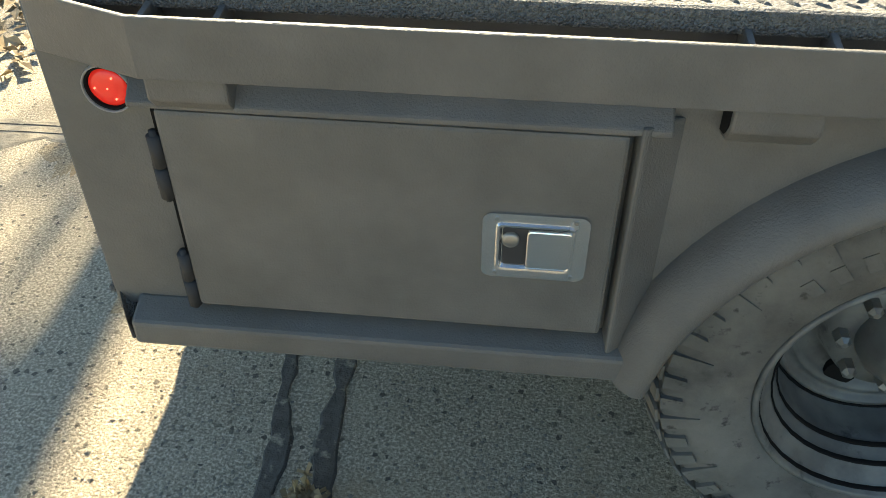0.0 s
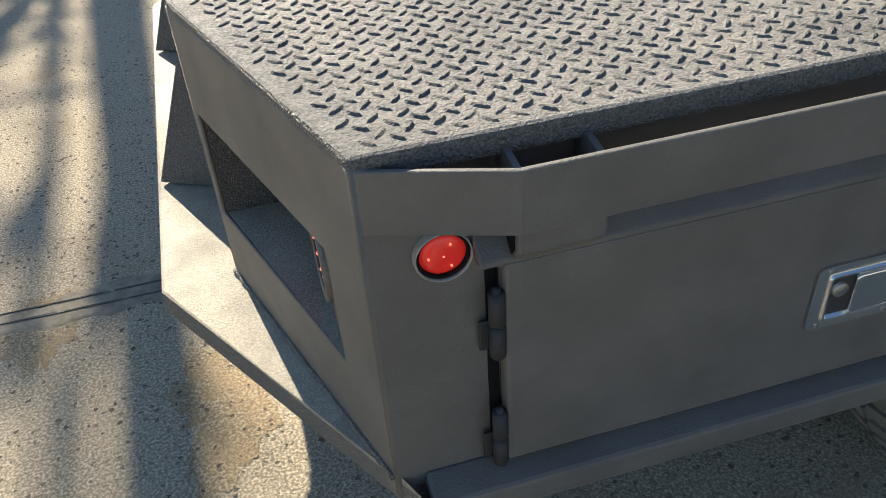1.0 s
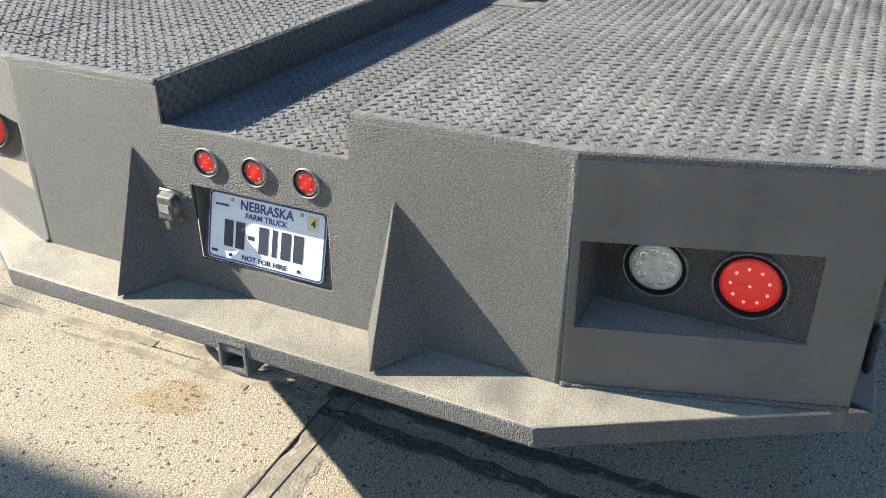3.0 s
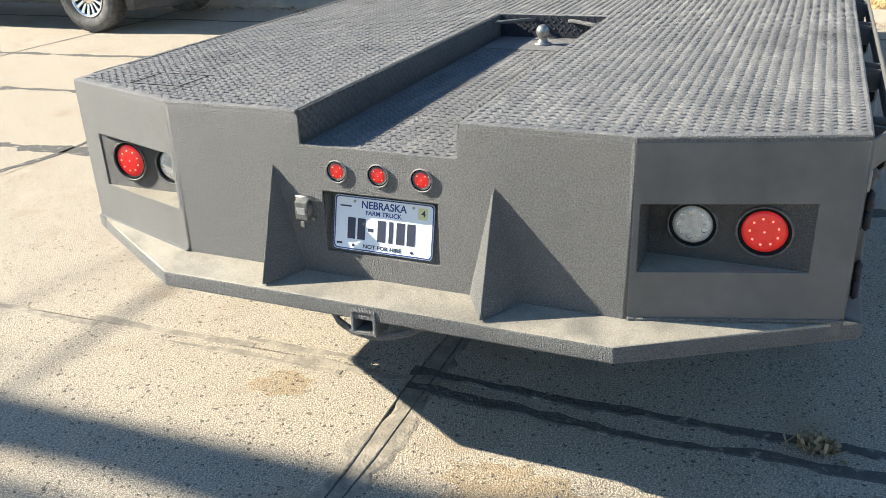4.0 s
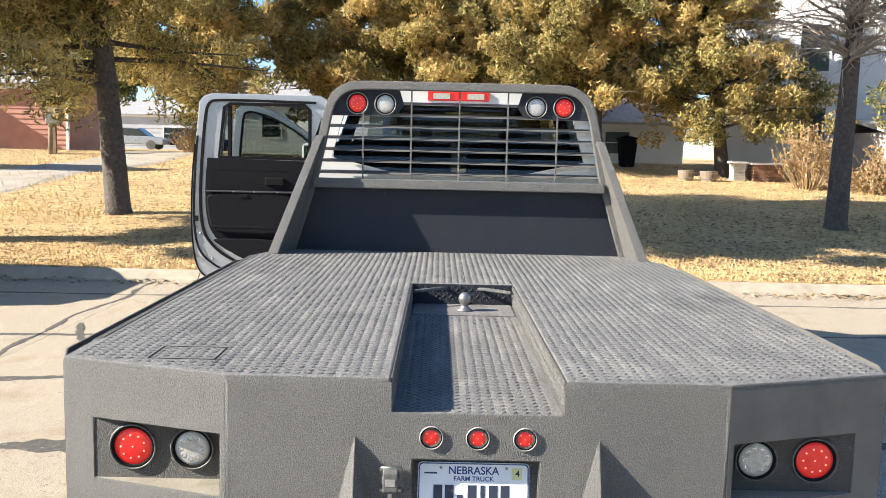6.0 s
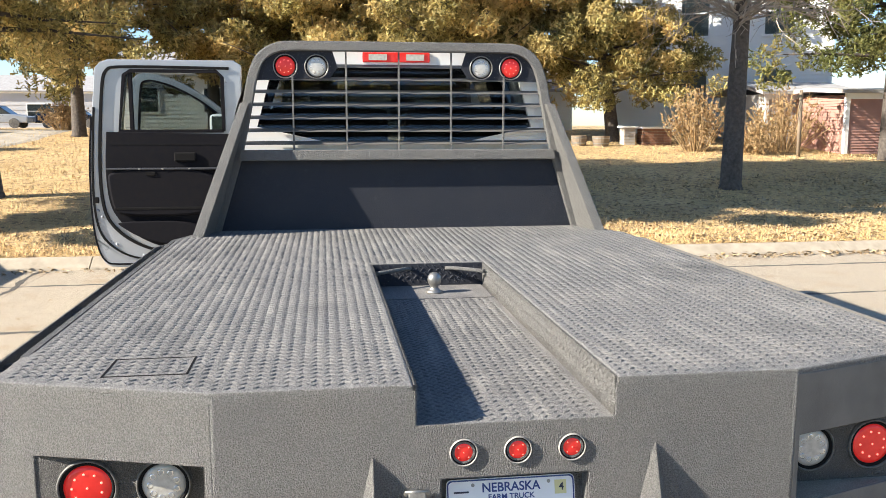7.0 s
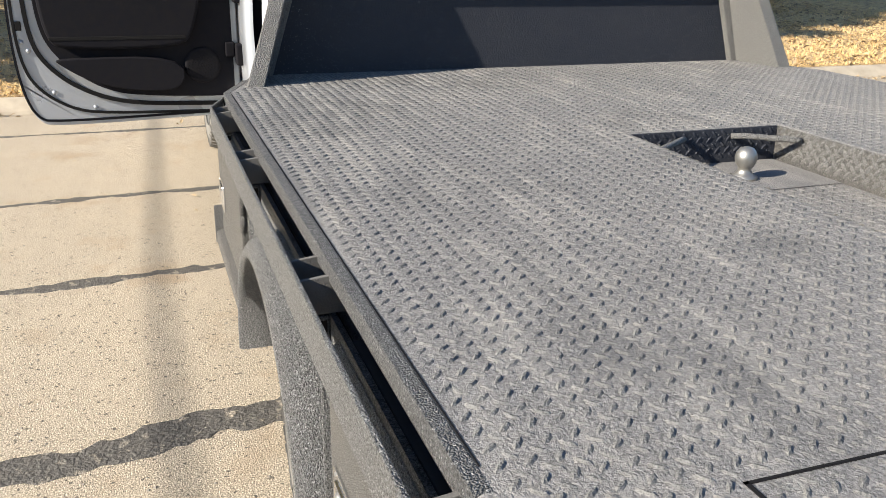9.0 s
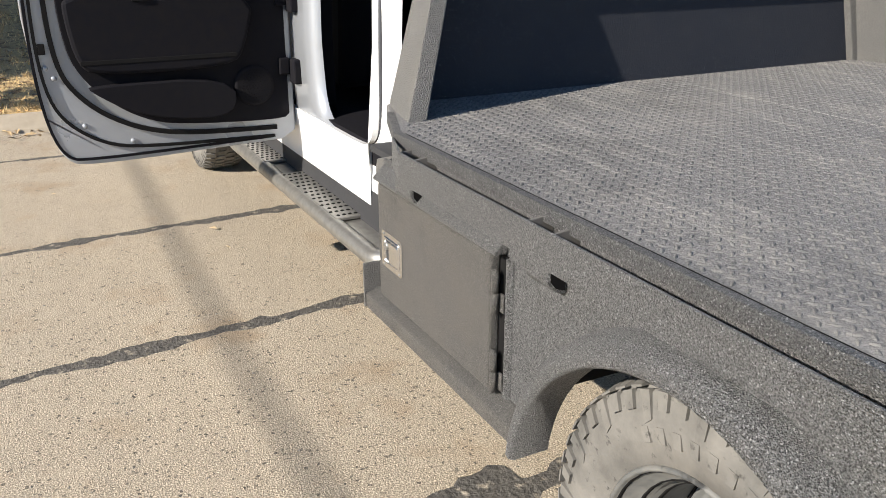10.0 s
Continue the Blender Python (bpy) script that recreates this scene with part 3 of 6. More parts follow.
part("ball_plate", prism(solid(), [(1.39, SY0 + 0.006), (SX - 0.004, SY0 + 0.006), (SX - 0.004, SY1 - 0.006), (1.39, SY1 - 0.006)], ZS, ZS + 0.004), DECK, truck, "smooth dusty plate round the ball", bevel=0.002)
# hatch in the deck: four dark slits
for x0, x1, y0, y1 in ((0.150, 0.155, 0.742, 0.935), (0.298, 0.302, 0.742, 0.935), (0.150, 0.302, 0.742, 0.747), (0.150, 0.302, 0.930, 0.935)):
    part("hatch_gap", box(solid(), x0, x1, y0, y1, ZD - 0.002, ZD + 0.0012), SEAL, truck, "dark gap round a small deck hatch")
bm = solid()
tube(bm, [(SX + 0.01, -0.01, ZD), (2.2, -0.012, ZD), (2.87, -0.01, ZD)], 0.0022, 6)
part("weld_seam", bm, DECK, truck, "welded seam across the front deck sheet", smooth=True)

# speckled strip and fine seam along the sunny edge
part("edge_strip", prism(solid(), [(0.36, DXY + 0.0045), (2.53, DXY + 0.0045), (2.772, 1.089), (2.765, 1.066), (2.525, DXY - 0.016), (0.36, DXY - 0.016)], ZD - 0.032, ZD + 0.001), EDGE, truck, "speckled coated strip along the deck edge", bevel=0.002)
part("seam_gap", box(solid(), 0.40, 2.5, DXY - 0.018, DXY - 0.0162, ZD, ZD + 0.0012), SEAL, truck, "fine dark seam beside the edge strip")

# rear wall: middle sheet with slot notch and plate pocket
PY0, PY1, PZ0, PZ1 = -0.170, 0.175, 0.615, 0.792
bm = solid()
gridplate(bm, [-0.675, SY0, PY0, PY1, SY1, 0.675], [0.50, PZ0, PZ1, ZS + 0.004, ZD - 0.014],
          lambda y, z: (SY0 < y < SY1 and z > ZS) or (PY0 < y < PY1 and PZ0 < z < PZ1), lambda y, z, w: (w - 0.003, y, z), 0.006)
rear = part("rear_panel", bm, LINER, truck, "dark rough-coated rear sheet", bevel=0.003)
bm = solid()
hull_prism(bm, [(0.004, PY0 + 0.001, PZ0), (0.004, PY1 - 0.001, PZ0), (0.052, PY1 - 0.001, PZ1), (0.052, PY0 + 0.001, PZ1)],
           [(0.010, PY0 + 0.001, PZ0 - 0.004), (0.010, PY1 - 0.001, PZ0 - 0.004), (0.060, PY1 - 0.001, PZ1), (0.060, PY0 + 0.001, PZ1)])
part("pocket_back", bm, LINER, truck, "sloping back of the plate pocket")
for y in (PY0, PY1):
    part("pocket_side", prism(solid(), [(0.006, PZ0), (0.058, PZ1), (0.006, PZ1)], y - 0.002, y + 0.002, "y"), LINER, truck)
part("pocket_top", box(solid(), 0.006, 0.058, PY0, PY1, PZ1, PZ1 + 0.004), LINER, truck)

# number plate, tilted in its pocket
tilt = math.atan2(0.046, PZ1 - PZ0)
PM = Matrix.Translation((0.0185, 0.006, 0.698)) @ Matrix.Rotation(tilt, 4, "Y") @ pose(0, 0, 0, 90, 0, -90)


def rounded(w, h, r, n=5):
    out = []
    for cx, cy, a0 in ((w / 2 - r, h / 2 - r, 0), (-w / 2 + r, h / 2 - r, 90), (-w / 2 + r, -h / 2 + r, 180), (w / 2 - r, -h / 2 + r, 270)):
        out += [(cx + r * math.cos(radians(a0 + 90 * i / n)), cy + r * math.sin(radians(a0 + 90 * i / n))) for i in range(n + 1)]
    return out


def placed(bm, m):
    bmesh.ops.transform(bm, matrix=m, verts=bm.verts)
    return bm


plate = part("number_plate", placed(prism(solid(), rounded(0.305, 0.153, 0.012), -0.0015, 0.0), PM), PLATEW, truck, "white truck number plate with dark bars")
bm = solid()
out, inn = rounded(0.301, 0.149, 0.011), rounded(0.295, 0.143, 0.010)
o = [[bm.verts.new((x, y, z)) for x, y in ring] for ring, z in ((out, 0.0), (out, 0.0012), (inn, 0.0012), (inn, 0.0))]
for p, q in zip(o, o[1:]):
    for i in range(len(p)):
        bm.faces.new((p[i], p[(i + 1) % len(p)], q[(i + 1) % len(p)], q[i]))
part("plate_rim", placed(bm, PM), BLUE, plate, "thin embossed rim")
writing("plate_text", "NEBRASKA", 0.029, PM @ pose(0.0, 0.054, 0.0006), BLUE, plate, 0.138)
writing("plate_text", "FARM TRUCK", 0.0175, PM @ pose(0.0, 0.0325, 0.0006), BLUE, plate, 0.11)
writing("plate_text", "NOT FOR HIRE", 0.0155, PM @ pose(0.0, -0.062, 0.0006), INK, plate, 0.118)
for x, w in ((-0.097, 0.024), (-0.066, 0.024), (-0.037, 0.016), (-0.004, 0.024), (0.025, 0.012), (0.054, 0.024), (0.086, 0.024)):
    h = 0.06 if w > 0.02 or w < 0.014 else 0.009
    part("plate_bar", placed(box(solid(), x - w / 2, x + w / 2, -0.014 - h / 2, -0.014 + h / 2, 0.0002, 0.001), PM), INK, plate, "dark bar")
part("plate_bar", placed(box(solid(), -0.135, -0.10, 0.045, 0.049, 0.0002, 0.001), PM), INK, plate, "dark bar")
part("plate_bar", placed(box(solid(), -0.142, -0.125, -0.062, -0.056, 0.0002, 0.001), PM), INK, plate, "dark bar")
part("sticker", placed(box(solid(), 0.104, 0.132, 0.032, 0.064, 0.0002, 0.0008), PM), YELLOW, plate, "yellow date sticker")
writing("plate_text", "4", 0.024, PM @ pose(0.12, 0.048, 0.0012), INK, plate)
for x in (-0.09, 0.09):
    for y in (0.062, -0.062):
        bm = solid()
        lathe(bm, [(0.0045, 0.0), (0.004, 0.002)], (x, y, 0.0), "z", 8)
        part("plate_bolt", placed(bm, PM), STEEL if y > 0 else INK, plate)


def lamp(x, y, z, r, name, lens, parent, label, toward=Vector((-1, 0, 0)), dots=0, proud=0.0, ring=None):
    """A round lamp facing along toward: collar, domed lens, lit diodes."""
    q = toward.to_track_quat("X", "Z").to_matrix().to_4x4()
    m = Matrix.Translation((x, y, z)) @ q
    bm = solid()
    R = r * 1.22
    lathe(bm, [(R * 1.03, -0.012), (R * 1.03, 0.002 + proud), (R * 1.0, 0.007 + proud), (r * 1.18, 0.0085 + proud), (r * 1.14, 0.006 + proud), (r * 1.13, -0.004 + proud)], (0, 0, 0), "x", 32, False)
    body = part(name, placed(bm, m), ring or COLLAR, parent, label, smooth=True)
    bm = solid()
    lathe(bm, [(r * 1.15, -0.002 + proud), (r * 1.13, 0.004 + proud), (r * 1.07, 0.0055 + proud), (r * 1.0, 0.003 + proud), (r * 0.98, -0.004 + proud)], (0, 0, 0), "x", 32, False)
    part("grommet", placed(bm, m), SEAL, body, "black rubber grommet", smooth=True)
    bm = solid()
    lathe(bm, [(r * 1.01, -0.008 + proud), (r * 0.98, 0.0 + proud), (r * 0.8, 0.003 + proud), (r * 0.4, 0.0045 + proud), (0.0, 0.005 + proud)], (0, 0, 0), "x", 32, False)
    part("lens", placed(bm, m), lens, body, "red plastic lens" if lens == RED else "clear faceted lens", smooth=True)
    if dots:
        bm = solid()
        spots = [(0, 0)] + [(0.62 * r * math.cos(2 * math.pi * (i + 0.5) / (dots - 1)), 0.62 * r * math.sin(2 * math.pi * (i + 0.5) / (dots - 1))) for i in range(dots - 1)]
        for u, v in spots:
            bm = solid()
            lathe(bm, [(r * 0.055, 0.0 + proud), (r * 0.05, 0.0055 + proud), (0.0, 0.007 + proud)] if lens == RED else
                  [(r * 0.16, -0.001 + proud), (r * 0.15, 0.0045 + proud), (r * 0.09, 0.003 + proud), (0.0, 0.0025 + proud)], (0, u, v), "x", 10, False)
            part("diode", placed(bm, m), DOT if lens == RED else CHROME, body, "small lit diode" if lens == RED else "small chrome reflector", smooth=True)
    return body


for y in (0.124, -0.001, -0.128):
    lamp(-0.001, y, 0.854, 0.026, "marker_lamp", RED, truck, "small round red marker lamp with a pale coated collar", dots=5, proud=-0.001, ring=COLLAR)

# rear corner sheets with lamp recesses
for s in (-1, 1):
    a, b = Vector((0, s * 0.675, 0)), Vector((DX0, s * DXY, 0))
    d = (b - a).normalized()
    nrm = Vector((d.y, -d.x, 0)) * (1 if s > 0 else -1)
    if nrm.x > 0:
        nrm = -nrm
    L = (b - a).length
    u0, u1 = 0.018, 0.424
    bm = solid()
    gridplate(bm, [0.0, u0, u1, L], [0.50, 0.674, 0.849, ZD - 0.014], lambda u, z: u0 < u < u1 and 0.674 < z < 0.849,
              lambda u, z, w: a + d * u + nrm * (0.003 - w) + Vector((0, 0, z)), 0.006)
    # The shaded corner sheet takes the shade-side copy of the coating.
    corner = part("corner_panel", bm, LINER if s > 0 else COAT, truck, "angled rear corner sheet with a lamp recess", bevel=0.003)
    pa, pb = a + d * u0, a + d * u1
    xb = pb.x
    # Back, roof and side carry shade in their colour; floor, dust and skylight.
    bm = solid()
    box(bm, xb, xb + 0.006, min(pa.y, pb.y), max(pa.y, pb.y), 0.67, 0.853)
    part("recess_back", bm, GRIME_SHADE, corner, "back of the lamp recess, coated darker for its shade")
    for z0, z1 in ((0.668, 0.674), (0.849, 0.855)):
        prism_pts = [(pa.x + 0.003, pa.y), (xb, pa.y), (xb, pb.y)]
        part("recess_ledge", prism(solid(), prism_pts, z0, z1), LEDGE if z0 < 0.7 else GRIME_SHADE, corner)
    part("recess_side", box(solid(), pa.x + 0.003, xb, pa.y - 0.003, pa.y + 0.003, 0.668, 0.855), GRIME_SHADE, corner)
    lamp(xb, s * 0.970, 0.766, 0.054, "tail_lamp", RED, truck, "round red tail lamp in a black rubber collar", dots=10, ring=CAST)
    lamp(xb, s * 0.802, 0.764, 0.050, "reverse_lamp", CLEAR, truck, "round clear reversing lamp in a rubber collar", dots=10, ring=CAST)

# rounded upright seams between the sheets, and a weld along the ledge
for s in (-1, 1):
    for x, y, rr in ((0.0098, 0.669, 0.0135), (DX0 + 0.0085, DXY - 0.0105, 0.0145)):
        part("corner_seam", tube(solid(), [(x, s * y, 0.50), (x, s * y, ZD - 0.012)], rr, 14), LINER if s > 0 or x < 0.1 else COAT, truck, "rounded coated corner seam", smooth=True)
    bead = [Vector((0.0, s * 0.675, ZB)).lerp(Vector((DX0, s * DXY, ZB)), i / 60) + Vector((-0.004, 0, 0.001 + 0.0012 * math.sin(i * 2.1))) for i in range(61)]
    part("weld_bead", tube(solid(), bead, [0.0055 + 0.0012 * math.sin(i * 1.7) for i in range(61)], 7), LINER, truck, "dusty weld bead along the ledge", smooth=True)
# bumper ledge round the tail
bm = solid()
inner = [(DX0 + 0.004, -DXY), (0.0, -0.675), (0.0, 0.675), (DX0 + 0.004, DXY)]
outer = [(0.188, -1.222), (-0.132, -0.672), (-0.132, 0.672), (0.188, 1.222)]
ring = []
for (ix, iy), (ox, oy) in zip(inner, outer):
    ring.append([bm.verts.new(p) for p in ((ix, iy, ZB), (ox, oy, ZB - 0.012), (ox, oy, 0.482), (ix + 0.05, iy, 0.482))])
for p, q in zip(ring, ring[1:]):
    for k in range(4):
        bm.faces.new((p[k], p[(k + 1) % 4], q[(k + 1) % 4], q[k]))
bm.faces.new(ring[0])
bm.faces.new(ring[-1])
bumper = part("bumper", bm, LEDGE, truck, "bent-steel bumper with a dusty top ledge", bevel=0.012)
bumper.data.materials.append(LINER)
for p in bumper.data.polygons:
    p.material_index = 0 if p.normal.z > 0.5 else 1
for s in (-1, 1):
    bm = solid()
    y = s * 0.328
    vs = [bm.verts.new(p) for p in ((-0.002, y, 0.868), (-0.126, y, ZB - 0.006), (0.002, y - 0.078, ZB - 0.002), (0.002, y + 0.078, ZB - 0.002))]
    for t in ((0, 1, 2), (0, 3, 1), (0, 2, 3), (1, 3, 2)):
        bm.faces.new([vs[k] for k in t])
    part("gusset", bm, LINER, truck, "three-sided steel gusset on the bumper", bevel=0.004)
bm = solid()
gridplate(bm, [-0.040, -0.027, 0.027, 0.040], [-0.040, -0.027, 0.027, 0.040], lambda u, v: abs(u) < 0.027 and abs(v) < 0.027, lambda u, v, w: (-0.135 + w, 0.006 + u, 0.476 + v), 0.5)
part("receiver_tube", bm, LINER, truck, "square hitch receiver tube", bevel=0.004)
bm = solid()
tube(bm, [(-0.06, 0.15, 0.47), (-0.09, 0.11, 0.442), (-0.11, 0.055, 0.43), (-0.115, 0.0, 0.428), (-0.11, -0.05, 0.43), (-0.085, -0.11, 0.442), (-0.055, -0.16, 0.47)], 0.012, 8, flat=0.6)
part("chain_loop", bm, LINER, truck, "bent chain loop under the receiver", smooth=True)
# Black studs stand in for the dark inside of two bolt holes.
for y, z in ((0.205, 0.515), (0.2, 0.497)):
    bm = solid()
    lathe(bm, [(0.005, -0.004), (0.004, 0.001)], (-0.125, y, z), "x", 8)
    part("bolt_hole", bm, SEAL, truck)
# trailer socket
bm = solid()
prism(bm, rounded(0.066, 0.074, 0.012), -0.006, 0.0)
sock = part("trailer_socket", placed(bm, Matrix.Translation((-0.0035, 0.231, 0.738)) @ pose(0, 0, 0, 90, 0, -90)), CAST, truck, "weathered metal trailer socket with a hinged cap", bevel=0.002)
bm = solid()
lathe(bm, [(0.022, -0.020), (0.0245, -0.018), (0.0245, 0.0)], (0.0, 0.231, 0.735), "x", 20)
part("barrel", bm, CAST, sock, bevel=0.002)
bm = solid()
prism(bm, [(-0.034, 0.764), (-0.010, 0.772), (-0.008, 0.766), (-0.027, 0.758), (-0.029, 0.712), (-0.033, 0.706), (-0.036, 0.714)], 0.211, 0.251, "y")
part("cap", bm, CAST, sock, "hinged cap with worn edges", bevel=0.004)
part("tab", prism(solid(), [(-0.034, 0.708), (-0.028, 0.708), (-0.026, 0.690), (-0.030, 0.684), (-0.034, 0.690)], 0.225, 0.237, "y"), STEEL, sock, bevel=0.0015)
part("label_plate", box(solid(), -0.0372, -0.0358, 0.218, 0.244, 0.728, 0.748), COLLAR, sock, "worn label on the cap", bevel=0.0005)
part("hinge_pin", tube(solid(), [(-0.012, 0.205, 0.771), (-0.012, 0.257, 0.771)], 0.004, 8), STEEL, sock, smooth=True)
for y in (0.206, 0.256):
    for z in (0.709, 0.767):
        bm = solid()
        lathe(bm, [(0.005, -0.014), (0.0055, -0.006)], (0, y, z), "x", 6)
        part("bolt", bm, STEEL, sock)

# ---- flanks, with arches, tool boxes and rub rails ----
AX, AZ, AR = 1.373, 0.410, 0.447


def flank(s):
    Y = s * 1.166
    # Sunlit and shaded copies of one coating, chosen by flank.
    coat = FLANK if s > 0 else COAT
    arc = [(AX + AR * math.cos(a), AZ + AR * math.sin(a)) for a in [radians(15 + (180 - 30) * i / 28) for i in range(29)]]
    poly = [(0.158, 0.52), (0.158, 0.93), (2.60, 0.93), (2.60, 0.52)] + arc
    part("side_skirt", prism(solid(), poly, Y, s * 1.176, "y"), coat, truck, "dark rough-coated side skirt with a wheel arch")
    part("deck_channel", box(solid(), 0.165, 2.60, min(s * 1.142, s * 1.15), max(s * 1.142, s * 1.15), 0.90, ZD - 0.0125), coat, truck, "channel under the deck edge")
    bm = solid()
    prof = [(AR - 0.004, 1.15), (AR - 0.004, 1.236), (AR + 0.004, 1.244), (AR + 0.018, 1.243), (AR + 0.036, 1.230), (AR + 0.050, 1.206), (AR + 0.056, 1.175)]
    rows = []
    for i in range(37):
        a = radians(8 + 164 * i / 36)
        rows.append([bm.verts.new((AX + r * math.cos(a), s * y, AZ + r * math.sin(a))) for r, y in prof])
    for p, q in zip(rows, rows[1:]):
        for k in range(len(prof) - 1):
            bm.faces.new((p[k], p[k + 1], q[k + 1], q[k]))
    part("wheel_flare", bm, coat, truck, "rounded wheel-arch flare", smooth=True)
    bm = solid()
    rows = []
    for i in range(25):
        a = radians(52 + 76 * i / 24)
        rows.append([bm.verts.new((AX + (AR + 0.02) * math.cos(a), s * y, AZ + (AR + 0.02) * math.sin(a))) for y in (1.16, 0.56)])
    for p, q in zip(rows, rows[1:]):
        bm.faces.new((p[0], p[1], q[1], q[0]))
    part("wheel_well", bm, SHADOWED, truck, "dark inner wheel well", smooth=True)
    for x0, x1 in ((0.17, 0.865), (1.95, 2.59)):
        part("tool_box", box(solid(), x0, x1, min(s * 0.72, s * 1.164), max(s * 0.72, s * 1.164), 0.515, 0.93), SHADOWED, truck, "dark under-deck tool box")
        bm = solid()
        xa, xb = (0.158, 0.932) if x0 < 1 else (1.815, 2.65)
        prism(bm, [(s * 1.174, 0.542), (s * 1.222, 0.524), (s * 1.222, 0.480), (s * 1.174, 0.480)], xa + (0.034 if x0 < 1 else 0), xb, "x")
        part("side_ledge", bm, GRIME_SHADE if s > 0 else coat, truck, "sloping ledge under the tool box", bevel=0.006)
        # door with its sloping hood and jamb
        da, db, z0, z1 = (0.296, 0.862, 0.552, 0.872) if x0 < 1 else (1.978, 2.585, 0.545, 0.870)
        door = part("tool_box_door", box(solid(), da, db, min(s * 1.1765, s * 1.203), max(s * 1.1765, s * 1.203), z0, z1), GRIME_SHADE if s > 0 else coat, truck, "flat coated tool-box door", bevel=0.006)
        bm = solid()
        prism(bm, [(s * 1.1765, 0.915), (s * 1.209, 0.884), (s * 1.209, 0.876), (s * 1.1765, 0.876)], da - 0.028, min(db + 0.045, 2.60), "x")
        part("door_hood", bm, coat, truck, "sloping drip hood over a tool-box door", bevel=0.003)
        if x0 < 1:
            bm = solid()
            prism(bm, [(db + 0.006, s * 1.1765), (db + 0.010, s * 1.212), (db + 0.016, s * 1.212), (db + 0.062, s * 1.1765)], 0.525, 0.888)
            part("door_jamb", bm, coat, truck, "sloping jamb beside a tool-box door", bevel=0.003)
        wide = 0.034 if s > 0 else 0.014
        part("door_gap", box(solid(), da - wide, da - 0.001, min(s * 1.17, s * 1.1785), max(s * 1.17, s * 1.1785), z0, z1), SEAL, truck, "dark hinge gap")
        if s > 0:
            part("gap_edge", prism(solid(), [(da - 0.034, 1.1765), (da - 0.038, 1.188), (da - 0.044, 1.188), (da - 0.054, 1.1765)], z0 - 0.006, z1), coat, truck, "raised edge beside the hinge gap", bevel=0.002)
        for z in (0.60, 0.79):
            bm = solid()
            hx, hr = (da - 0.012, 0.009) if s > 0 else (da - 0.008, 0.0095)
            tube(bm, [(hx, s * 1.198, z - 0.002), (hx, s * 1.198, z + 0.043)], hr, 12)
            tube(bm, [(hx, s * 1.198, z - 0.05), (hx, s * 1.198, z - 0.006)], hr, 12)
            tube(bm, [(hx, s * 1.198, z - 0.056), (hx, s * 1.198, z + 0.05)], 0.005, 8)
            # Hinges on the shaded flank carry their shade as a darker colour.
            part("hinge", bm, GRIME_SHADE if s > 0 else SHADOWED, door, "coated barrel hinge with two knuckles", smooth=True)
            part("hinge_leaf", box(solid(), hx - 0.018, hx, min(s * 1.182, s * 1.187), max(s * 1.182, s * 1.187), z - 0.05, z - 0.006), GRIME_SHADE if s > 0 else SHADOWED, door, bevel=0.002)
        # paddle latch
        lx, lz = (db - 0.099, 0.702) if x0 < 1 else (db - 0.095, 0.697)
        m = Matrix.Translation((lx, s * 1.204, lz)) @ pose(0, 0, 0, 90, 0, 0 if s < 0 else 180)
        w, h = (0.134, 0.103) if x0 < 1 else (0.130, 0.103)
        bm = solid()
        rings = [[bm.verts.new((x, y, z)) for x, y in rounded(ww, hh, rr)] for ww, hh, rr, z in
                 ((w, h, 0.012, 0.0), (w, h, 0.012, 0.0025), (w - 0.034, h - 0.026, 0.007, 0.0025), (w - 0.038, h - 0.03, 0.006, 0.006), (w - 0.044, h - 0.036, 0.005, 0.0055), (w - 0.05, h - 0.042, 0.005, -0.0))]
        for p, q in zip(rings, rings[1:]):
            for i in range(len(p)):
                bm.faces.new((p[i], p[(i + 1) % len(p)], q[(i + 1) % len(p)], q[i]))
        bm.faces.new(rings[-1])
        part("latch_plate", placed(bm, m), CHROME, door, "chrome latch plate", smooth=False)
        # Dark plate puts shade into the chrome recess as colour.
        part("latch_recess", placed(prism(solid(), rounded(w - 0.052, h - 0.044, 0.005), 0.0003, 0.0011), m), SHADOWED, door, "dark plate painting shade in the latch recess")
        part("paddle", placed(prism(solid(), rounded(w * 0.42, h * 0.58, 0.006), 0.0008, 0.0075), m @ pose(w * 0.13, 0, 0)), CHROME, door, "chrome latch paddle", bevel=0.002)
        bm = solid()
        lathe(bm, [(0.011, 0.0), (0.011, 0.006), (0.008, 0.0075), (0.0, 0.0075)], (-w * 0.23, h * 0.12, 0), "z", 16, False)
        part("lock", placed(bm, m), STEEL, door, "round key lock", smooth=True)
        for i in (-1, 1):
            for j in (-1, 1):
                bm = solid()
                lathe(bm, [(0.0035, 0.0), (0.003, 0.0045)], (i * (w * 0.5 - 0.018), j * (h * 0.5 - 0.007), 0), "z", 8)
                part("rivet", placed(bm, m), STEEL, door)
    # rub rail with stake pockets
    RT, RB = 1.003, 0.928
    path = [(0.158, 1.176), (0.305, 1.232), (2.38, 1.232), (2.53, 1.182)]
    bm = solid()
    rows = [[bm.verts.new((x, s * (y + o), z)) for o, z in ((0, RB), (0, RT), (-0.008, RT), (-0.008, RB))] for x, y in path]
    for p, q in zip(rows, rows[1:]):
        for k in range(4):
            bm.faces.new((p[k], p[(k + 1) % 4], q[(k + 1) % 4], q[k]))
    bm.faces.new(rows[0])
    bm.faces.new(rows[-1])
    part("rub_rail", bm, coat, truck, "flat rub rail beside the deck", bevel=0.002)
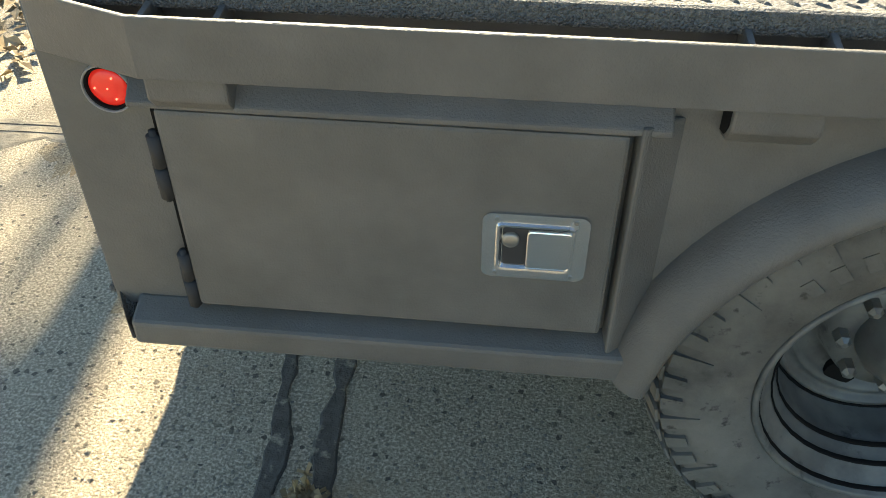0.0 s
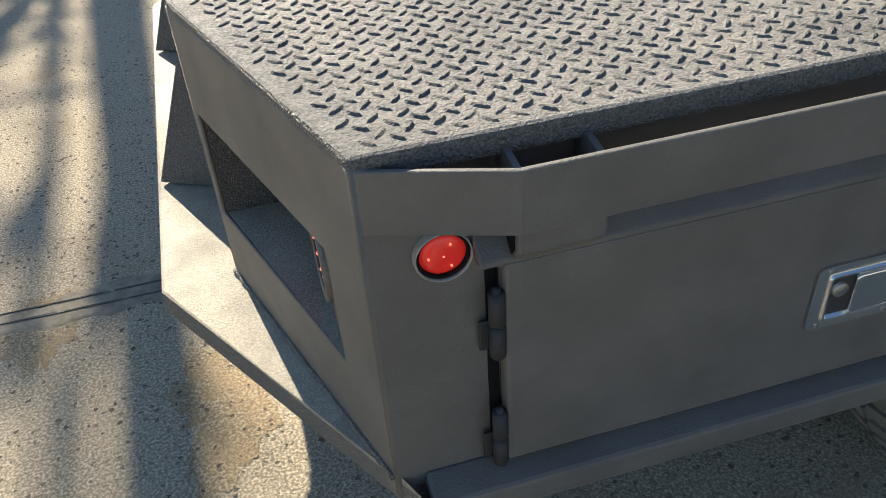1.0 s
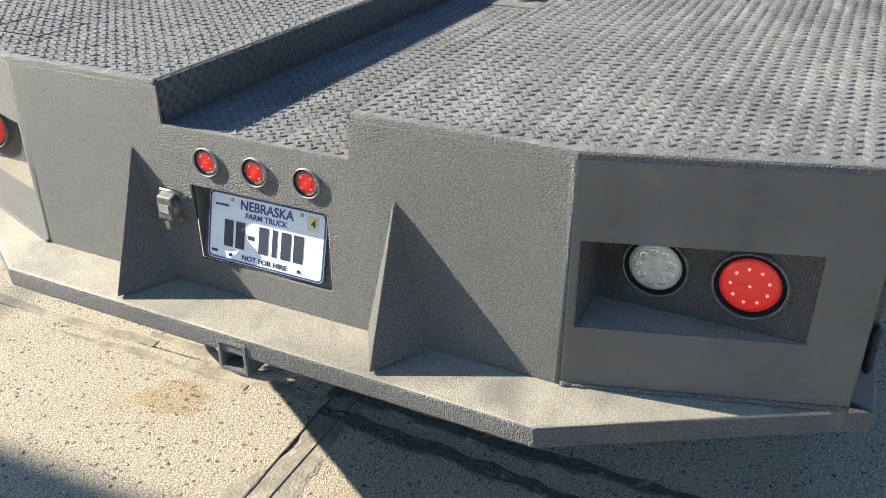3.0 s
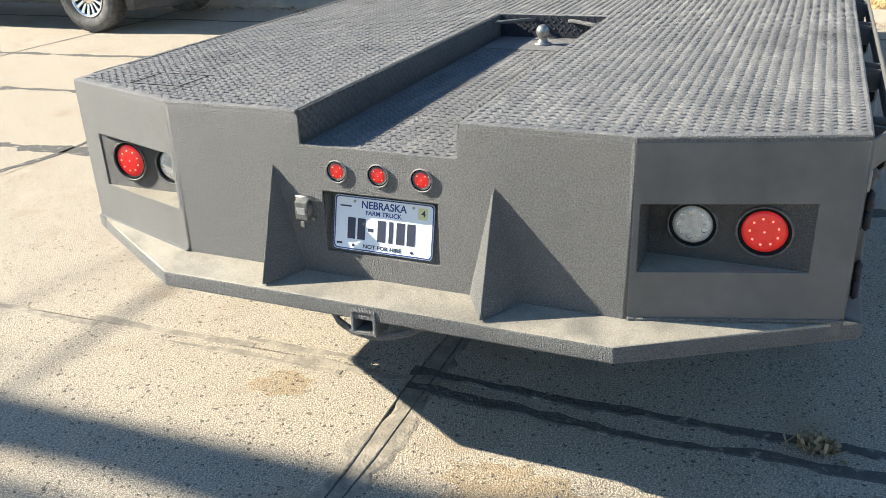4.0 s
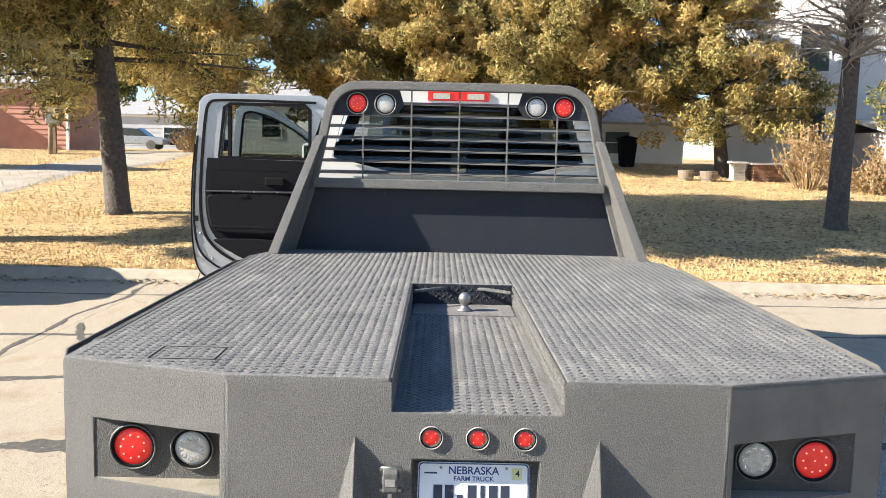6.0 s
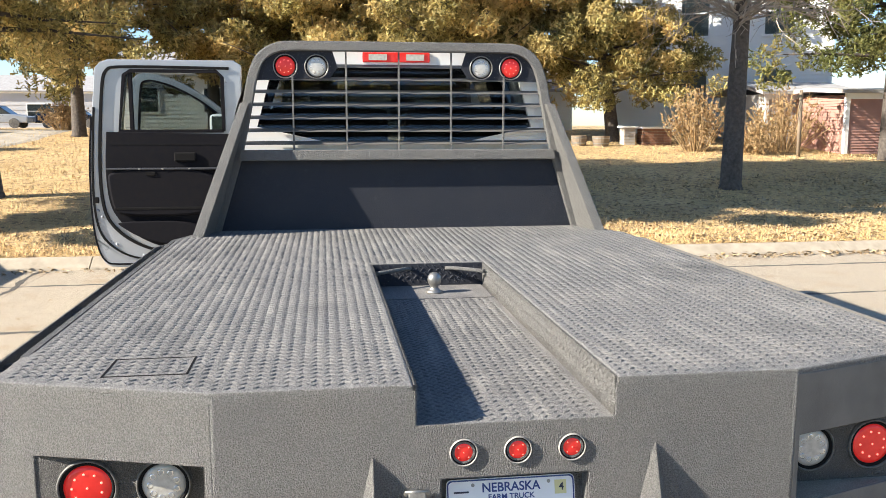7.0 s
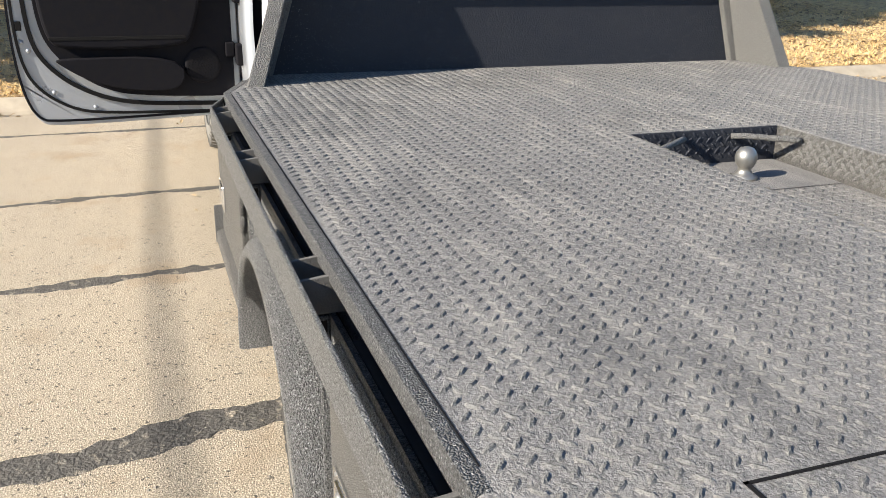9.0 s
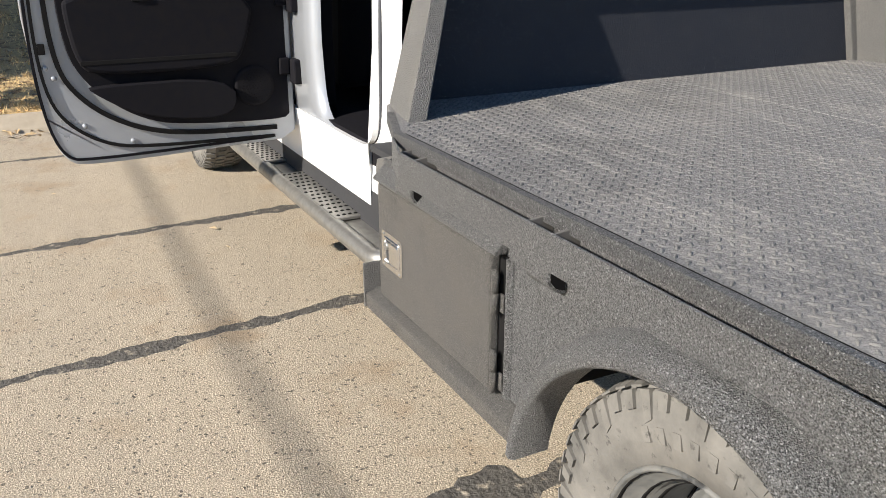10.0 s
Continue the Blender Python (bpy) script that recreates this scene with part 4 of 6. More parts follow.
    part("rail_end", box(solid(), 0.158, 0.19, min(s * 1.146, s * 1.172), max(s * 1.146, s * 1.172), 0.92, ZD - 0.0125), coat, truck, "closed end of the rub rail")
    for x in (0.31, 0.968, 1.745, 2.335):
        part("stake_pocket", prism(solid(), [(s * 1.1765, 0.930), (s * 1.222, 0.930), (s * 1.222, 0.896), (s * 1.205, 0.876), (s * 1.1765, 0.868)], x - 0.006, x + 0.092, "x"), coat, truck, "stake pocket under the rail", bevel=0.004)
        # Flat black plate stands in for the shade inside the pocket's open end.
        part("pocket_mouth", prism(solid(), [(s * 1.182, 0.922), (s * 1.215, 0.922), (s * 1.215, 0.899), (s * 1.202, 0.883), (s * 1.182, 0.877)], x - 0.0075, x - 0.0055, "x"), SEAL, truck, "black plate painting the dark inside of a stake pocket")
    for x in (0.31, 0.396, 0.968, 1.056, 1.745, 1.832, 2.335, 2.42):
        yo = 1.224 if x < 2.4 else 1.212
        bm = solid()
        prism(bm, [(s * 1.151, 0.998), (s * yo, 0.990), (s * yo, 0.932), (s * 1.151, 0.932)], x - 0.004, x + 0.004, "x")
        part("stake_rib", bm, COAT, truck, "stake-pocket rib", bevel=0.0015)
    for i in range(14):
        x = 0.36 + i * 0.15
        bm = solid()
        tube(bm, [(x, s * 1.153, ZD - 0.02), (x + 0.07, s * 1.153, ZD - 0.02)], 0.006, 6)
        part("weld_bead", bm, COAT, truck, "weld bead under the deck edge", smooth=True)
    lamp(0.237, s * 1.176, 0.885, 0.026, "side_marker_lamp", RED, truck, "round red side marker lamp in a rubber collar", Vector((0, s, 0)), dots=4, proud=0.002)


for s in (-1, 1):
    flank(s)
part("front_flap", box(solid(), 2.651, 2.658, 1.16, 1.225, 0.48, 0.615), LINER, truck, "upright end of the ledge", bevel=0.002)
part("rail_tab", prism(solid(), [(2.60, 0.86), (2.62, 0.93), (2.80, 0.875), (2.815, 0.835), (2.80, 0.81), (2.78, 0.81)], 1.10, 1.112, "y"), LINER, truck, bevel=0.003)
# under the deck: frame rails and cross members
for y in (-0.43, 0.43):
    part("frame_rail", box(solid(), 0.05, 6.9, y - 0.035, y + 0.035, 0.56, 0.74), SHADOWED, truck, "steel chassis rail")
part("under_deck", box(solid(), 0.18, 2.88, -1.1, 1.1, 0.88, 0.90), SHADOWED, truck, "dark underside of the deck")
part("rear_brace", box(solid(), 0.02, 0.08, -0.62, 0.62, 0.49, 0.56), SHADOWED, truck, "dark rear cross member")


# ---- wheels ----
def wheel(parent, x, y, s, R=0.405, width=0.25, deep=True, rim_mat=None, spokes=0, label="black off-road tyre on a steel rim"):
    """A wheel whose outer face looks along s * y. deep: the dished rim of a twin wheel."""
    rim_mat = rim_mat or RIM
    w = width / 2
    rr = R * (0.585 if deep else 0.56)
    bm = solid()
    prof = [(rr, -w * 0.75), (rr * 1.06, -w * 0.95), (R * 0.80, -w * 1.02), (R * 0.93, -w * 0.93), (R * 0.975, -w * 0.72), (R * 0.985, 0), (R * 0.975, w * 0.72), (R * 0.93, w * 0.93), (R * 0.80, w * 1.02), (rr * 1.06, w * 0.95), (rr, w * 0.75)]
    lathe(bm, [(r, s * h) for r, h in prof], (x, y, R), "y", 56, False)
    tyre = part("tyre", bm, RUBBER, parent, label, smooth=True)
    bm = solid()
    n = 50
    for i in range(n):
        for row, (h0, h1, off) in enumerate(((-0.98, -0.55, 0.0), (-0.45, -0.04, 0.5), (0.04, 0.45, 0.0), (0.55, 0.98, 0.5))):
            a = 2 * math.pi * (i + off) / n
            da = 0.30 * 2 * math.pi / n
            lo, hi = [], []
            for aa, h in ((a - da, h0), (a + da, h0), (a + da * 1.3, h1), (a - da * 0.7, h1)):
                for lst, rad in ((lo, R * 0.955), (hi, R * (1.0 if abs(h) < 0.9 else 0.965))):
                    lst.append((x + rad * math.cos(aa), y + s * h * w, R + rad * math.sin(aa)))
            hull_prism(bm, lo, hi)
        a = 2 * math.pi * i / n
        lo, hi = [], []
        for aa, r in ((a - 0.03, 0.80 if i % 3 == 0 else 0.865), (a + 0.03, 0.82 if i % 3 == 0 else 0.865), (a + 0.034, 0.945), (a - 0.034, 0.945)):
            lo.append((x + r * R * math.cos(aa), y + s * w * 0.9, R + r * R * math.sin(aa)))
            hi.append((x + r * R * math.cos(aa), y + s * w * (1.035 if r < 0.9 else 0.98), R + r * R * math.sin(aa)))
        hull_prism(bm, lo, hi)
    part("tread", bm, RUBBER, tyre, "chunky tread blocks", kind="stuff")
    bm = solid()
    for k in range(11):       # worn raised lettering as plain bars
        a = radians(62 + k * 7.5)
        lo, hi = [], []
        for aa, r in ((a - 0.03, 0.72), (a + 0.03, 0.72), (a + 0.03, 0.79), (a - 0.03, 0.79)):
            lo.append((x + r * R * math.cos(aa), y + s * w * 0.95, R + r * R * math.sin(aa)))
            hi.append((x + r * R * math.cos(aa), y + s * w * 1.028, R + r * R * math.sin(aa)))
        hull_prism(bm, lo, hi)
    part("sidewall_bar", bm, RUBBER, tyre, "raised sidewall bars", kind="stuff")
    bm = solid()
    if deep:
        prof = [(rr * q, w * h) for q, h in ((1.04, 0.84), (1.045, 0.93), (1.02, 0.97), (1.0, 0.93), (0.985, 0.80), (0.965, 0.78), (0.93, 0.62), (0.90, 0.60), (0.885, 0.56), (0.875, 0.40), (0.84, 0.36), (0.83, 0.1), (0.82, -0.30), (0.80, -0.34), (0.785, -0.28), (0.755, -0.28), (0.74, -0.36), (0.70, -0.38), (0.685, -0.33), (0.65, -0.33), (0.63, -0.42), (0.50, -0.50), (0.46, -0.12), (0.30, -0.12), (0.0, -0.12))]
    else:
        prof = [(rr * 1.02, w * 0.98), (rr * 1.05, w * 0.92), (rr * 0.96, w * 0.86), (rr * 0.92, w * 0.35), (rr * 0.5, w * 0.25), (0.0, w * 0.25)]
    lathe(bm, [(r, s * h) for r, h in prof], (x, y, R), "y", 40, False)
    rim = part("rim", bm, rim_mat if not spokes else SHADOWED, parent, "dished steel rim" if deep else "wheel rim", smooth=True)
    bm = solid()
    h0 = -0.12 if deep else 0.28
    lathe(bm, [(r, s * w * h) for r, h in ((rr * 0.30, h0), (rr * 0.29, h0 + 0.25), (rr * 0.22, h0 + 0.5), (rr * 0.2, h0 + 0.72), (0.0, h0 + 0.75))], (x, y, R), "y", 24, False)
    part("hub", bm, RIM if deep else CHROME, rim, "wheel hub", smooth=True)
    for i in range(8):
        a = 2 * math.pi * i / 8
        bm = solid()
        lathe(bm, [(0.0135, 0), (0.013, s * 0.022), (0.006, s * 0.03), (0, s * 0.03)], (x + rr * 0.40 * math.cos(a), y + s * w * h0, R + rr * 0.40 * math.sin(a)), "y", 6, False)
        part("lug_nut", bm, STEEL, rim)
        if deep and i % 2:
            # Black discs stand in for the dark inside of the hand holes.
            bm = solid()
            lathe(bm, [(0.030, 0), (0.028, s * 0.012)], (x + rr * 0.565 * math.cos(a + 0.4), y - s * w * 0.47, R + rr * 0.565 * math.sin(a + 0.4)), "y", 14)
            part("rim_hole", bm, SEAL, rim)
    if deep:
        # Raised black rings stand in for the shade in the rim's grooves.
        for q, h in ((0.993, 0.86), (0.89, 0.59), (0.835, 0.355), (0.808, -0.3)):
            bm = solid()
            lathe(bm, [(rr * (q + 0.007), s * w * (h - 0.03)), (rr * (q + 0.004), s * w * (h + 0.025)), (rr * (q - 0.006), s * w * (h + 0.01)), (rr * (q - 0.008), s * w * (h - 0.05))], (x, y, R), "y", 40, False)
            part("rim_groove", bm, SEAL, rim, "black ring painting a shaded groove round the rim", smooth=True)
    for i in range(spokes):
        a = 2 * math.pi * i / spokes
        lo, hi = [], []
        for aa, r in ((a - 0.14, 0.38), (a + 0.14, 0.38), (a + 0.105, 0.95), (a - 0.105, 0.95)):
            lo.append((x + r * rr * math.cos(aa), y + s * w * 0.45, R + r * rr * math.sin(aa)))
            hi.append((x + r * rr * math.cos(aa), y + s * w * (0.74 if r < 0.5 else 0.88), R + r * rr * math.sin(aa)))
        part("spoke", hull_prism(solid(), lo, hi), rim_mat, rim, "bright alloy spoke", bevel=0.006)
    if spokes:
        bm = solid()
        lathe(bm, [(r, s * w * h) for r, h in ((rr * 0.90, 0.8), (rr * 0.93, 0.92), (rr * 1.03, 0.97), (rr * 1.04, 0.9), (rr * 0.93, 0.7))], (x, y, R), "y", 40, False)
        part("rim_lip", bm, rim_mat, rim, "bright rim lip", smooth=True)
        bm = solid()
        lathe(bm, [(r, s * w * h) for r, h in ((rr * 0.40, 0.45), (rr * 0.40, 0.74), (rr * 0.2, 0.8), (0, 0.8))], (x, y, R), "y", 24, False)
        part("rim_centre", bm, rim_mat, rim, "alloy centre", smooth=True)


for s in (-1, 1):
    wheel(truck, 1.366, s * 1.03, s, R=0.412)
    bm = solid()
    lathe(bm, [(0.23, -0.12), (0.39, -0.12), (0.405, -0.08), (0.405, 0.08), (0.39, 0.12), (0.23, 0.12)], (1.366, s * 0.71, 0.405), "y", 40)
    part("tyre", bm, RUBBER, truck, "inner twin tyre", smooth=False)
    wheel(truck, 6.22, s * 0.86, s, deep=False)
bm = solid()
tube(bm, [(1.366, -0.9, 0.405), (1.366, 0.9, 0.405)], 0.06, 12)
part("rear_axle", bm, SHADOWED, truck, smooth=True)

# ---- headboard ----
HX = 2.855
part("headboard_sheet", prism(solid(), [(0.975, ZD - 0.01), (0.872, 1.41), (-0.872, 1.41), (-0.975, ZD - 0.01)], HX + 0.02, HX + 0.026, "x"), PANEL, truck, "smooth black lower headboard sheet", bevel=0.001)
part("headboard_rail", prism(solid(), [(0.868, 1.395), (0.856, 1.452), (-0.856, 1.452), (-0.868, 1.395)], HX - 0.034, HX + 0.018, "x"), LINER, truck, "square crossbar of the headboard", bevel=0.005)
arch = eased([(1.0, ZD), (0.877, 1.41), (0.855, 1.50), (0.812, 1.70), (0.785, 1.84), (0.745, 1.94), (0.66, 1.994), (0.56, 2.0), (0.3, 2.0)], rounds=2)
bm = solid()
line = [(HX + 0.018, y, z) for y, z in arch] + [(HX + 0.018, -y, z) for y, z in reversed(arch)]
tube(bm, line, 0.026, square=True)
part("headboard_frame", bm, LINER, truck, "bent square-tube headboard frame", bevel=0.006)
for s in (-1, 1):
    bm = solid()
    foot, head = [(HX - 0.239, 1.095), (HX - 0.239, 1.036), (HX + 0.02, 1.0), (HX + 0.02, 1.037)], [(HX - 0.055, 0.847), (HX - 0.055, 0.80), (HX + 0.03, 0.80), (HX + 0.03, 0.847)]
    hull_prism(bm, [(x, s * y, ZD - 0.004) for x, y in foot], [(x, s * y, 1.70) for x, y in head])
    part("headboard_brace", bm, LINER, truck, "sloping boxed side brace of the headboard", bevel=0.004)
    bm = solid()
    prism(bm, [(s * 0.765, 1.82), (s * 0.775, 1.86), (s * 0.74, 1.93), (s * 0.69, 1.968), (s * 0.63, 1.982), (s * 0.365, 1.982), (s * 0.335, 1.89), (s * 0.375, 1.835)], HX + 0.02, HX + 0.026, "x")
    part("lamp_bracket", bm, PANEL, truck, "black corner plate for two lamps", bevel=0.001)
    lamp(HX + 0.02, s * 0.612, 1.894, 0.052, "upper_tail_lamp", RED, truck, "round red lamp on the headboard", dots=10, ring=STEEL)
    lamp(HX + 0.02, s * 0.447, 1.893, 0.052, "work_lamp", CLEAR, truck, "round clear lamp on the headboard", dots=9, ring=STEEL)
for y in (0.576, 0.291, 0.007, -0.28, -0.574):
    part("grille_bar", box(solid(), HX + 0.010, HX + 0.02, y - 0.0045, y + 0.0045, 1.45, 1.985 if abs(y) < 0.3 else 1.85), LINER, truck, "upright headboard bar")
for k in range(7):
    z = 1.484 + 0.0685 * k
    y = 0.845 - (z - 1.48) * 0.2
    if z > 1.83:
        y = 0.35
    bm = solid()
    prism(bm, [(HX + 0.0205, z - 0.006), (HX + 0.0215, z - 0.002), (HX + 0.064, z + 0.015), (HX + 0.064, z + 0.011)], -y, y, "y")
    part("louvre", bm, COAT, truck, "tilted headboard louvre", bevel=0.001)

# ---- cab ----
CX = 2.955
yz = [(0.93, 0.56), (0.952, 0.80), (0.957, 1.10), (0.945, 1.42), (0.88, 1.68), (0.80, 1.90), (0.74, 1.97), (0.64, 2.0)]


def side_y(z):
    for (y0, z0), (y1, z1) in zip(yz, yz[1:]):
        if z <= z1:
            return y0 + (y1 - y0) * max(0.0, (z - z0) / (z1 - z0))
    return yz[-1][0]


def side_sheet(s, x0, x1, z0, z1, thick=0.03, inset=0.0):
    zs = [z0] + [z for _, z in yz if z0 < z < z1] + [z1]
    bm = solid()
    return gridplate(bm, [x0, x1], zs, lambda u, v: False, lambda x, z, w: (x, s * (side_y(z) - inset - w), z), thick)


zs = [0.62, 0.80, 1.10, 1.42, 1.68, 1.90, 1.97, 1.995]
back = [(side_y(z), z) for z in zs] + [(-side_y(z), z) for z in reversed(zs)]
pane = eased([(0.797, 1.492), (0.705, 1.82), (0.682, 1.905), (-0.66, 1.905), (-0.683, 1.82), (-0.778, 1.492)], True, 1)
part("cab_back", holed(solid(), back, pane, CX, CX + 0.03), WHITE, truck, "white back wall of the cab")
bm = solid()
hull_prism(bm, [(CX + 0.028, -0.79, 1.48), (CX + 0.028, 0.81, 1.48), (CX + 0.033, 0.81, 1.48), (CX + 0.033, -0.79, 1.48)], [(CX + 0.085, -0.69, 1.915), (CX + 0.085, 0.71, 1.915), (CX + 0.09, 0.71, 1.915), (CX + 0.09, -0.69, 1.915)])
part("rear_window", bm, BACKGLASS, truck, "dark glass of the cab's back window mirroring the sky")
bm = solid()
prism(bm, [(-0.172, 1.925), (0.198, 1.925), (0.198, 1.978), (-0.172, 1.978)], CX - 0.012, CX + 0.02, "x")
stop = part("stop_lamp", bm, RED, truck, "red high stop lamp on the cab", bevel=0.004)
for y in (-0.09, 0.115):
    part("stop_lamp_lens", box(solid(), CX - 0.016, CX - 0.012, y - 0.05, y + 0.05, 1.935, 1.968), CLEAR, stop, "clear lamp segment")
part("roof", prism(solid(), [(CX + 0.004, -0.70), (4.9, -0.68), (4.9, 0.68), (CX + 0.004, 0.70)], 1.985, 2.012), WHITE, truck, "white cab roof", bevel=0.01)
for s in (-1, 1):
    # quarter panel and sill in one pressing, round the foot of the door opening
    opening = eased([(3.70, 0.785), (3.36, 0.785), (3.24, 0.80), (3.19, 0.90), (3.185, 1.30), (3.24, 1.92)], rounds=2)
    outline = [(CX, 0.56), (3.30, 0.56), (3.70, 0.56), (5.25, 0.56), (5.25, 0.785)] + opening + [(3.24, 1.985), (CX, 1.985), (CX, 1.90), (CX, 1.68), (CX, 1.42), (CX, 1.10), (CX, 0.80)]
    bm = solid()
    for inset in (0.0, 0.03):
        bm.faces.new([bm.verts.new((x, s * (side_y(z) - inset), z)) for x, z in outline])
    bm.verts.ensure_lookup_table()
    for i in range(len(outline)):
        j = (i + 1) % len(outline)
        bm.faces.new([bm.verts[k] for k in (i, j, j + len(outline), i + len(outline))])
    bmesh.ops.triangulate(bm, faces=[f for f in bm.faces if len(f.verts) > 4])
    part("quarter_panel", bm, WHITE, truck, "white rear quarter and door sill of the cab")
    part("opening_seal", tube(solid(), [(x, s * (side_y(z) - 0.03), z + 0.003) for x, z in opening], 0.008, 8), GREYTRIM, truck, "grey rubber seal round the door opening", smooth=True)
    part("sill_step", box(solid(), 3.22, 3.74, min(s * 0.80, s * 0.925), max(s * 0.80, s * 0.925), 0.74, 0.778), GREYBODY, truck, "grey inner sill with a scuffed plate", bevel=0.012)
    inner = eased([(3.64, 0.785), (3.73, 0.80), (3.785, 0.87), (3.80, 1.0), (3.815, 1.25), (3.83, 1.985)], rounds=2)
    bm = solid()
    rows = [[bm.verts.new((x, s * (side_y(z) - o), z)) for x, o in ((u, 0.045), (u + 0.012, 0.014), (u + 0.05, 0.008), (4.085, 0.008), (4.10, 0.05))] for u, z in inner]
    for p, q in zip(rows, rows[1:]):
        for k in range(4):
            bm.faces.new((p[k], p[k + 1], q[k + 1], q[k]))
    part("middle_pillar", bm, GREYBODY, truck, "grey door pillar curving into the sill", smooth=True)
    part("pillar_lining", side_sheet(s, 3.86, 4.06, 0.80, 1.985, 0.06, 0.05), TRIM, truck, "black inner lining of the pillar")
    for z in (0.95, 1.24):
        if s > 0:
            part("pillar_hinge", box(solid(), 3.985, 4.06, 0.94, 0.975, z - 0.05, z + 0.05), TRIM, truck, "black bolted door hinge", bevel=0.006)
    part("roof_rail", side_sheet(s, 3.27, 5.0, 1.92, 1.99), WHITE, truck, "white roof rail", bevel=0.004)
    if s < 0:
        part("front_door", side_sheet(s, 4.07, 5.15, 0.80, 1.44, 0.05), WHITE, truck, "white closed front door", bevel=0.006)
        part("front_window", side_sheet(s, 4.09, 5.0, 1.44, 1.92, 0.005, 0.01), TINTED, truck, "side window glass")
        part("rear_door", side_sheet(s, 3.28, 3.90, 0.80, 1.44, 0.05), WHITE, truck, "white closed rear door", bevel=0.006)
        part("rear_side_window", side_sheet(s, 3.30, 3.88, 1.44, 1.92, 0.005, 0.01), TINTED, truck, "side window glass")
    part("front_fender", prism(solid(), [(5.15, 0.62), (5.15, 1.40), (6.95, 1.22), (7.05, 1.1), (7.05, 0.75), (6.72, 0.7)] + [(6.22 + 0.5 * math.cos(a), 0.42 + 0.5 * math.sin(a)) for a in [radians(25 + 130 * i / 12) for i in range(13)]] + [(5.7, 0.62)], s * 0.95, s * 1.0, "y"), WHITE, truck, "white front fender", bevel=0.01)
    bm = solid()
    hull_prism(bm, [(5.02, s * 1.02, 1.42), (5.10, s * 1.02, 1.42), (5.10, s * 1.12, 1.46), (5.02, s * 1.12, 1.46)], [(5.02, s * 1.02, 1.50), (5.10, s * 1.02, 1.50), (5.10, s * 1.12, 1.50), (5.02, s * 1.12, 1.50)])
    part("mirror_arm", bm, TRIM, truck, bevel=0.004)
    bm = solid()
    prism(bm, [(s * 1.07, 1.45), (s * 1.26, 1.46), (s * 1.28, 1.48), (s * 1.28, 1.65), (s * 1.25, 1.67), (s * 1.08, 1.67), (s * 1.06, 1.65)], 4.97, 5.10, "x")
    mir = part("mirror", bm, TRIM if s < 0 else WHITE, truck, "door mirror", bevel=0.015)
    part("mirror_glass", box(solid(), 4.963, 4.968, min(s * 1.08, s * 1.26), max(s * 1.08, s * 1.26), 1.475, 1.65), DARKMIRROR, mir, "mirror glass")
    bm = solid()
    tube(bm, [(2.95, s * 0.99, 0.47), (3.05, s * 1.025, 0.455), (4.9, s * 1.025, 0.455), (5.1, s * 0.98, 0.47)], 0.035, 12)
    step = part("running_board", bm, STEEL, truck, "dull chrome tubular running board", smooth=True)
    for x0, x1 in ((3.41, 4.11), (4.35, 4.95)):
        pad = part("step_pad", box(solid(), x0, x1, min(s * 0.895, s * 1.03), max(s * 0.895, s * 1.03), 0.478, 0.492), STEEL, step, "grey step pad with black studs", bevel=0.004)
        for i in range(14):
            for j in range(5):
                bm = solid()
                lathe(bm, [(0.008, 0.492), (0.006, 0.495), (0.0, 0.4955)], (x0 + 0.03 + i * 0.049 * (x1 - x0) / 0.7, s * (0.915 + j * 0.0235 + (0.012 if i % 2 else 0.0)), 0), "z", 6, False)
                part("stud", bm, SEAL, pad)
    part("step_shelf", box(solid(), 3.0, 5.0, min(s * 0.87, s * 1.0), max(s * 0.87, s * 1.0), 0.462, 0.474), STEEL, step, "dull board under the pads")
    part("rocker", box(solid(), 2.95, 5.2, min(s * 0.80, s * 0.93), max(s * 0.80, s * 0.93), 0.46, 0.62), SHADOWED, truck, "dark underbody behind the running board")
    for x in (3.4, 4.6):
        part("board_bracket", box(solid(), x, x + 0.05, min(s * 0.7, s * 1.0), max(s * 0.7, s * 1.0), 0.44, 0.462), SHADOWED, truck)
part("cab_floor", box(solid(), CX, 5.2, -0.93, 0.93, 0.72, 0.80), TRIM, truck, "dark cab floor")
part("cab_lining", box(solid(), 3.0, 4.85, -0.62, 0.62, 1.95, 1.97), TRIM, truck, "dark headlining")
for s in (-1, 1):
    bm = solid()
    prism(bm, [(3.02, 0.85), (3.55, 0.85), (3.58, 1.10), (3.30, 1.16), (3.22, 1.65), (3.10, 1.68), (3.0, 1.2)], min(s * 0.05, s * 0.78), max(s * 0.05, s * 0.78), "y")
    part("rear_seat", bm, TRIM, truck, "dark rear seat", bevel=0.03)
    bm = solid()
    prism(bm, [(4.05, 0.85), (4.6, 0.85), (4.6, 1.12), (4.25, 1.14), (4.12, 1.72), (3.98, 1.72), (4.02, 1.1)], min(s * 0.2, s * 0.75), max(s * 0.2, s * 0.75), "y")
    part("front_seat", bm, TRIM, truck, "dark front seat", bevel=0.03)
bm = solid()
hull_prism(bm, [(5.15, -0.93, 1.40), (7.0, -0.80, 1.18), (7.0, 0.80, 1.18), (5.15, 0.93, 1.40)], [(5.15, -0.85, 1.43), (6.9, -0.72, 1.26), (6.9, 0.72, 1.26), (5.15, 0.85, 1.43)])
part("bonnet", bm, WHITE, truck, "white bonnet", bevel=0.02)
part("engine_bay", box(solid(), 5.2, 7.0, -0.7, 0.7, 0.6, 1.17), SHADOWED, truck)
bm = solid()
